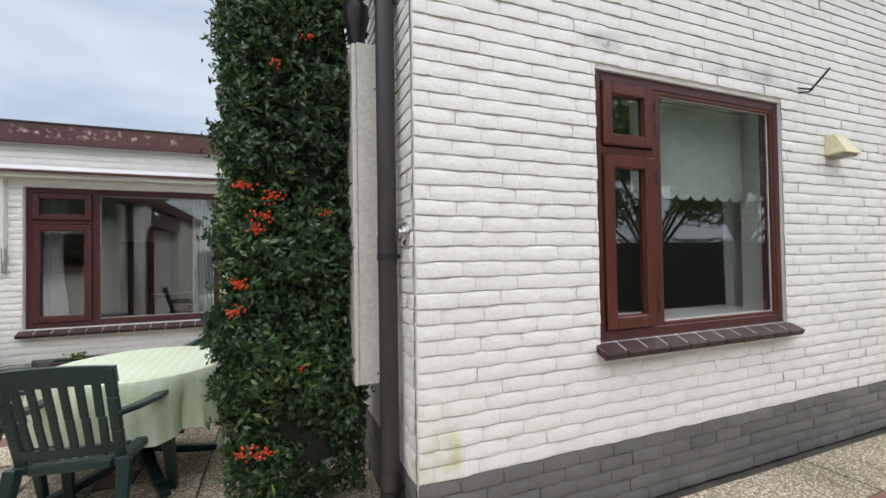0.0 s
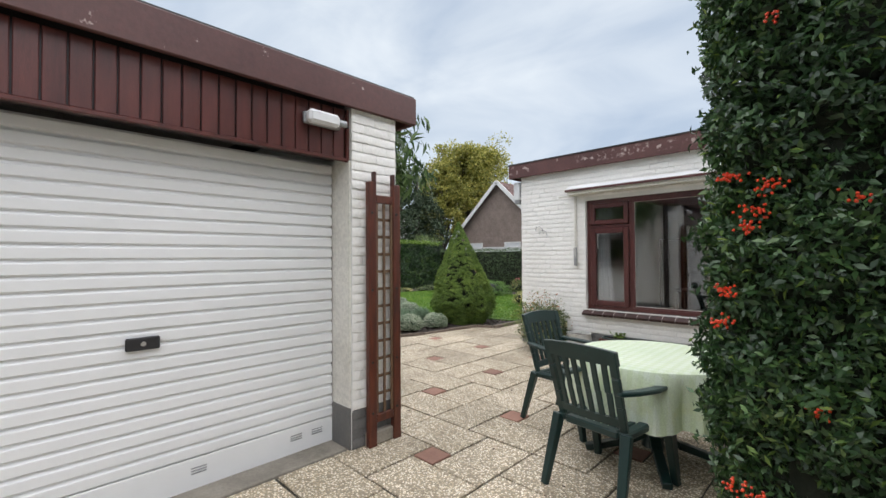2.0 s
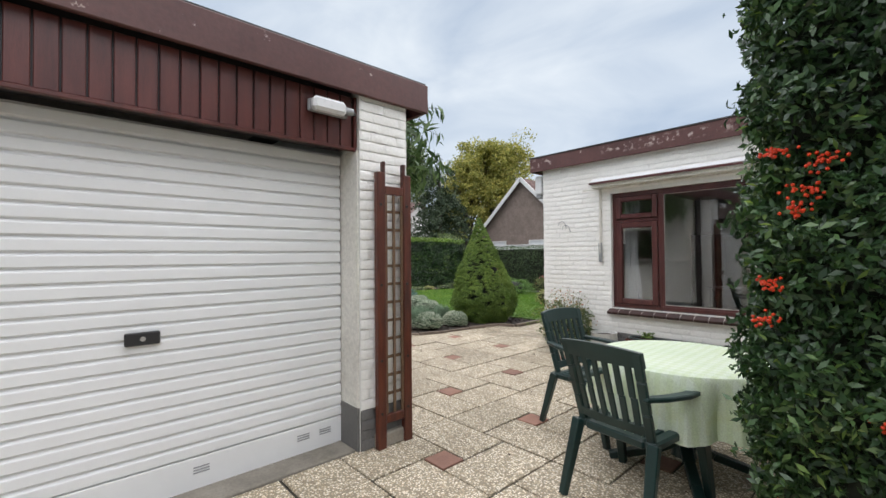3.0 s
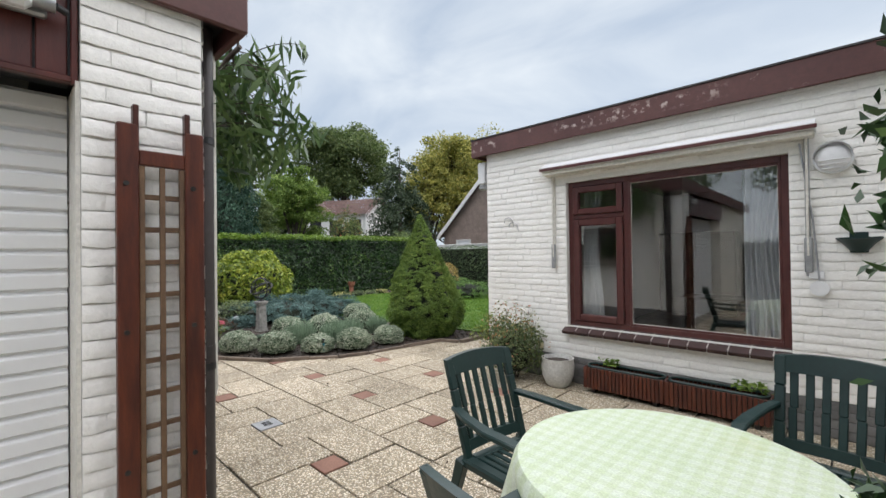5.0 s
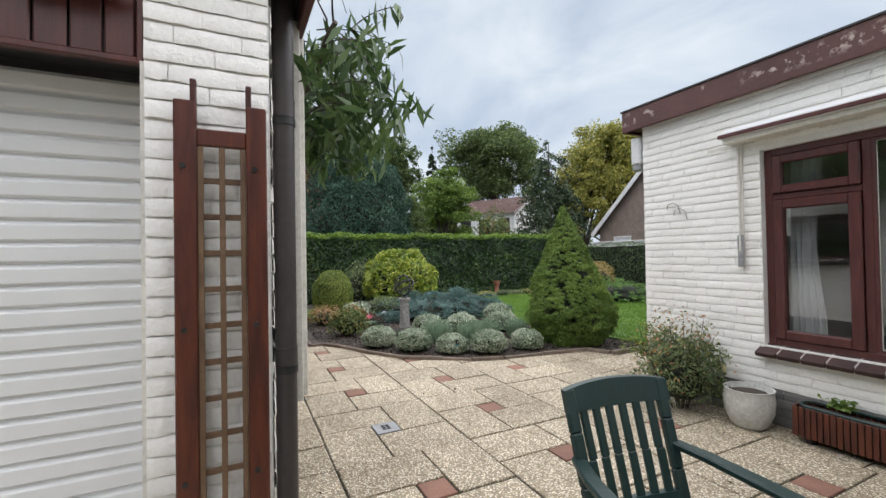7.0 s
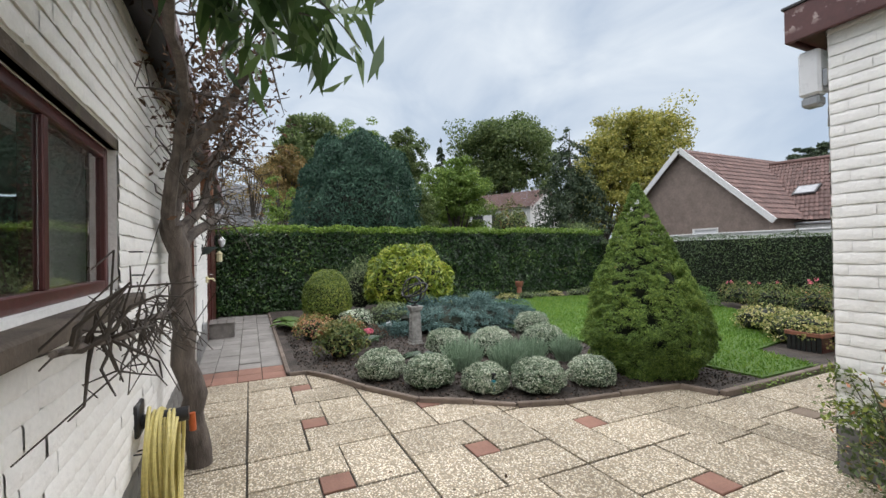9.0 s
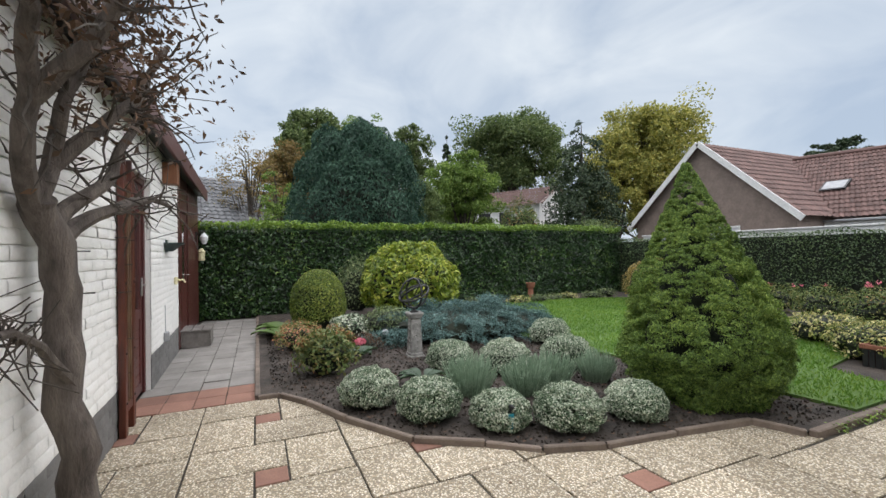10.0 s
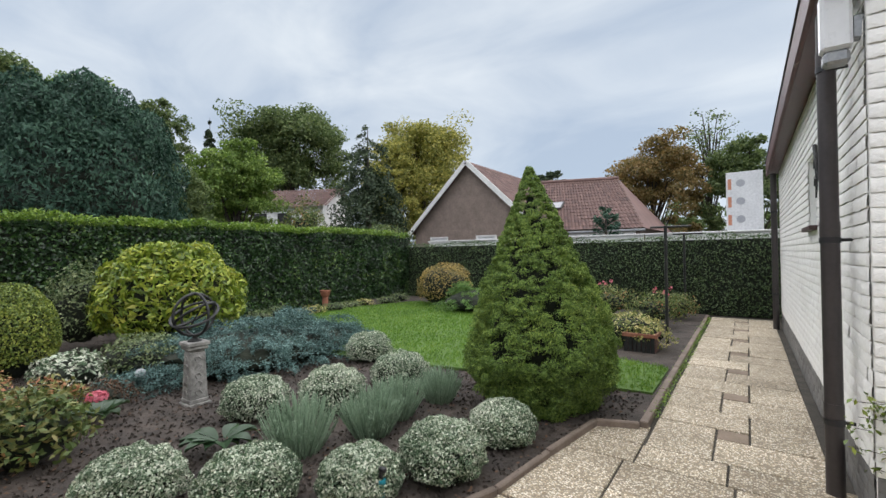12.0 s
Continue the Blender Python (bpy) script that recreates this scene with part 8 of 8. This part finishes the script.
# ---- trees ----
def tree(name, az, dist, top, width, mat, n, leaf, seed, label, base=0.30, lobes=24, eye=(-3.52, 3.34), flat=1.0, density=0.5, trunk=0.16):
    """A broad tree: trunk, limbs to each lobe, and leaves over many uneven lobes with gaps between them."""
    rng = np.random.default_rng(seed)
    x, y = eye[0] + dist * math.cos(radians(az)), eye[1] + dist * math.sin(radians(az))
    ob = thing(name, (x, y, 0), label, "tree")
    zc, rz, rx = top * (1 + base) / 2, top * (1 - base) / 2, width / 2
    bm = bmesh.new()
    tube(bm, [(0, 0, 0), (0.05, 0.03, top * base * 0.6), (0.0, 0.06, top * base), (0.04, 0, zc)], trunk, 9, trunk * 0.5)
    part("trunk", bm, M_BARK, ob, smooth=True)
    cs, ns = [], []
    limbs = bmesh.new()
    lobes *= 6
    for k in range(lobes):
        # clumps spread over an uneven rounded envelope, the upper half fuller
        d = rng.normal(0, 1, 3)
        d /= np.linalg.norm(d)
        if d[2] < -0.3 and rng.random() < 0.5:
            d[2] *= -1
        e = 1 + 0.36 * noise.noise(Vector(tuple(d)) * 1.5 + Vector((seed * 1.7, 0, 0)))
        f = e * (rng.uniform(0.55, 0.88) if k % 4 else rng.uniform(0.1, 0.55))
        if d[2] < 0.1:
            d[:2] /= np.linalg.norm(d[:2]) + 1e-6
        c = np.array((d[0] * rx * f, d[1] * rx * f, zc + d[2] * rz * f))
        r = rng.uniform(0.11, 0.23) * min(rx, rz)
        if k % 4 == 1:
            tube(limbs, [(0, 0, max(top * base * 0.8, c[2] - rz * 0.9)), tuple(c * (0.5, 0.5, 1) - (0, 0, r * 0.5)), tuple(c)], trunk * 0.35, 5, 0.02)
        m = int(1.4 * n / lobes * rng.uniform(0.6, 1.4))
        v = rng.normal(0, 1, (m, 3))
        v /= np.linalg.norm(v, axis=1)[:, None]
        s = 1 + lumpy(v, 2.0, 0.45, seed + k) - density * rng.random(m) ** 1.4
        cs.append(c + v * r * s[:, None] * (1.25, 1.25, 0.80 * flat))
        ns.append(v * 0.6 + (0, 0, 0.5))
    part("limb_frame", limbs, M_TWIG, ob)
    leaves("crown", np.concatenate(cs), np.concatenate(ns), leaf * 0.82, leaf * 0.50, mat, ob, rng, 0.8)
    return ob


def conifer(name, at, top, width, mat, n, leaf, seed, label, power=1.0, droop=0.3, base=0.04):
    rng = np.random.default_rng(seed)
    ob = thing(name, (*at, 0), label, "conifer")
    bm = bmesh.new()
    tube(bm, [(0, 0, 0), (0, 0, top * 0.97)], width * 0.035 + 0.03, 8, 0.01)
    part("trunk", bm, M_BARK, ob, smooth=True)
    cs, ns = [], []
    boughs = n // 60
    for k in range(boughs):
        t = base + (0.98 - base) * (1 - math.sqrt(rng.random()))
        a, r = rng.uniform(0, 6.28), width / 2 * (1 - t) ** power * rng.uniform(0.72, 1.08)
        d = np.array((math.cos(a), math.sin(a), -droop))
        s = rng.random((60, 1)) ** 0.6
        w = np.array((-math.sin(a), math.cos(a), 0))
        cs.append(np.array((0, 0, top * t + droop * r * 0.6)) + d * r * s + w * rng.normal(0, 0.10, (60, 1)) * r + np.array((0, 0, 1)) * rng.normal(0, 0.05, (60, 1)) * (0.4 + r))
        ns.append(np.tile(np.array((math.cos(a) * 0.5, math.sin(a) * 0.5, 0.7)), (60, 1)))
    leaves("crown", np.concatenate(cs), np.concatenate(ns), leaf, leaf * 0.45, mat, ob, rng, 0.6)
    return ob


def polar(az, dist, eye=(-3.52, 3.34)):
    return (eye[0] + dist * math.cos(radians(az)), eye[1] + dist * math.sin(radians(az)))


rng = np.random.default_rng(200)
bx, by = polar(167.7, 13.0)
bush("blue_cypress", (bx, by, 0), (2.05, 2.05, 2.95), 46000, (0.11, 0.038), L_BLUECON, "huge rounded blue-green cypress behind the hedge", 200, "conifer", lump=0.20, freq=4.2, depth=0.20, core=0.74, droop=-0.8)
tree("oak_tree", 173.0, 30, 12.4, 5.6, L_OAK, 19000, 0.26, 201, "tall dark green oak beyond the hedge", 0.2)
tree("poplar", 166.6, 40, 15.3, 5.0, L_FRESH, 14000, 0.27, 202, "tall pale green tree in the distance", 0.3)
tree("oak_tree", 160.6, 38, 13.7, 5.0, L_OAK, 11000, 0.26, 203, "thin-crowned brownish oak in the distance", 0.3, density=0.8)
conifer("spruce", polar(155.3, 38), 12.6, 5.0, L_DARKCON, 18000, 0.30, 204, "dark pointed spruce in the distance")
tree("oak_tree", 146.2, 36, 14.0, 10.0, L_OAK, 34000, 0.27, 205, "broad green oak beyond the hedge", 0.2, 34)
tree("yellow_tree", 129.6, 34, 13.0, 9.6, L_GOLD, 34000, 0.26, 206, "broad tree turning yellow beyond the houses", 0.15, 40)
tree("yellow_tree", 133.5, 31, 9.0, 5.0, L_GOLD, 15000, 0.22, 207, "rusty yellow autumn tree behind the gable", 0.2)
tree("light_tree", 153.0, 18, 5.9, 3.5, L_FRESH, 20000, 0.13, 208, "fresh green tree just behind the hedge", 0.15, 18, trunk=0.09)
tree("light_tree", 159.0, 14.5, 4.0, 2.4, L_OAK, 17000, 0.09, 209, "grey-green shrubby tree behind the hedge", 0.1, 16, trunk=0.07)
conifer("yew", polar(137.2, 21), 7.8, 5.4, L_DARKCON, 20000, 0.17, 210, "drooping dark conifer beyond the hedge", 0.55, 0.6)
bush("red_shrub", (*polar(145.4, 18), 0), (0.9, 0.9, 2.0), 2600, (0.11, 0.06), L_ROSE, "tall shrub with red autumn leaves", 211, "shrub", lump=0.35, depth=0.5, core=0.6)
bush("hedge_shrub", (*polar(135.5, 15.2), 0), (0.9, 0.9, 1.35), 2600, (0.09, 0.05), L_OAK, "green shrub rising behind the hedge corner", 212, "shrub", lump=0.3, depth=0.4, core=0.7)
tree("orange_tree", 176.8, 26, 8.6, 4.0, L_RUST, 15000, 0.18, 213, "rusty orange autumn tree behind the hedge", 0.2, 16)
tree("birch", 181.0, 20, 7.0, 3.8, L_RUST, 3000, 0.11, 214, "thin half-bare birch behind the hedge", 0.2, 22, density=1.0, trunk=0.06)
tree("birch", 177.8, 17, 4.6, 2.0, L_FRESH, 2200, 0.12, 219, "low light green shrub over the hedge", 0.2, 12, density=0.8, trunk=0.05)
tree("pine", 112.3, 56, 11.8, 9.5, L_DARKCON, 5000, 0.40, 215, "flat-topped dark pine behind the roof", 0.62, 14, flat=0.6)
conifer("young_pine", polar(106.9, 16.0), 3.15, 2.3, L_BLUECON, 9000, 0.12, 216, "young bluish pine behind the fence", 0.6, -0.2)
tree("rust_tree", 99.2, 32, 9.6, 6.5, L_RUST, 20000, 0.22, 217, "rust-brown autumn tree beyond the neighbouring roof", 0.15, 18, eye=(-4.15, 3.29))
tree("bare_tree", 93.3, 36, 12.2, 5.2, L_OAK, 1500, 0.22, 218, "tall half-bare tree against the sky", 0.3, 26, eye=(-4.15, 3.29), density=1.0, trunk=0.12)
tree("oak_tree", 89.6, 34, 9.2, 6.0, L_OAK, 18000, 0.24, 220, "dark green trees beyond the annex path", 0.15, 14, eye=(-4.15, 3.29))
# low woods along the horizon
for k, az in enumerate(range(82, 200, 7)):
    tree("far_tree", az, 62 + (k * 7) % 13, 6.5 + (k * 5) % 4, 11, L_OAK if k % 3 else L_GOLD, 2200, 0.6, 230 + k, "distant tree on the horizon", 0.05, 10)
# dark garden trees reflected in the panes
for k, (x, y) in enumerate(((4.0, -9.0), (-1.0, -10.5), (8.5, -8.0), (-6.5, -9.5), (10.5, -5.8), (13.0, -8.2), (16.5, -7.0), (20.5, -9.5))):
    tree("yard_tree", 0, 0, 6.5 + (k * 3) % 4, 5.5, L_OAK, 5000, 0.2, 260 + k, "dark green tree behind the yard wall", 0.2, 14, eye=(x, y))


# ---- pieces of floors and walls ----
pave()
for w, length, z0, height, holes, plinth, seed, near, limit in LAYING:
    lay_bricks(w, brick_rects(length, z0 + 0.004, height, holes, None), (M_PLINTH, M_WHITE), plinth, seed, near, limit)
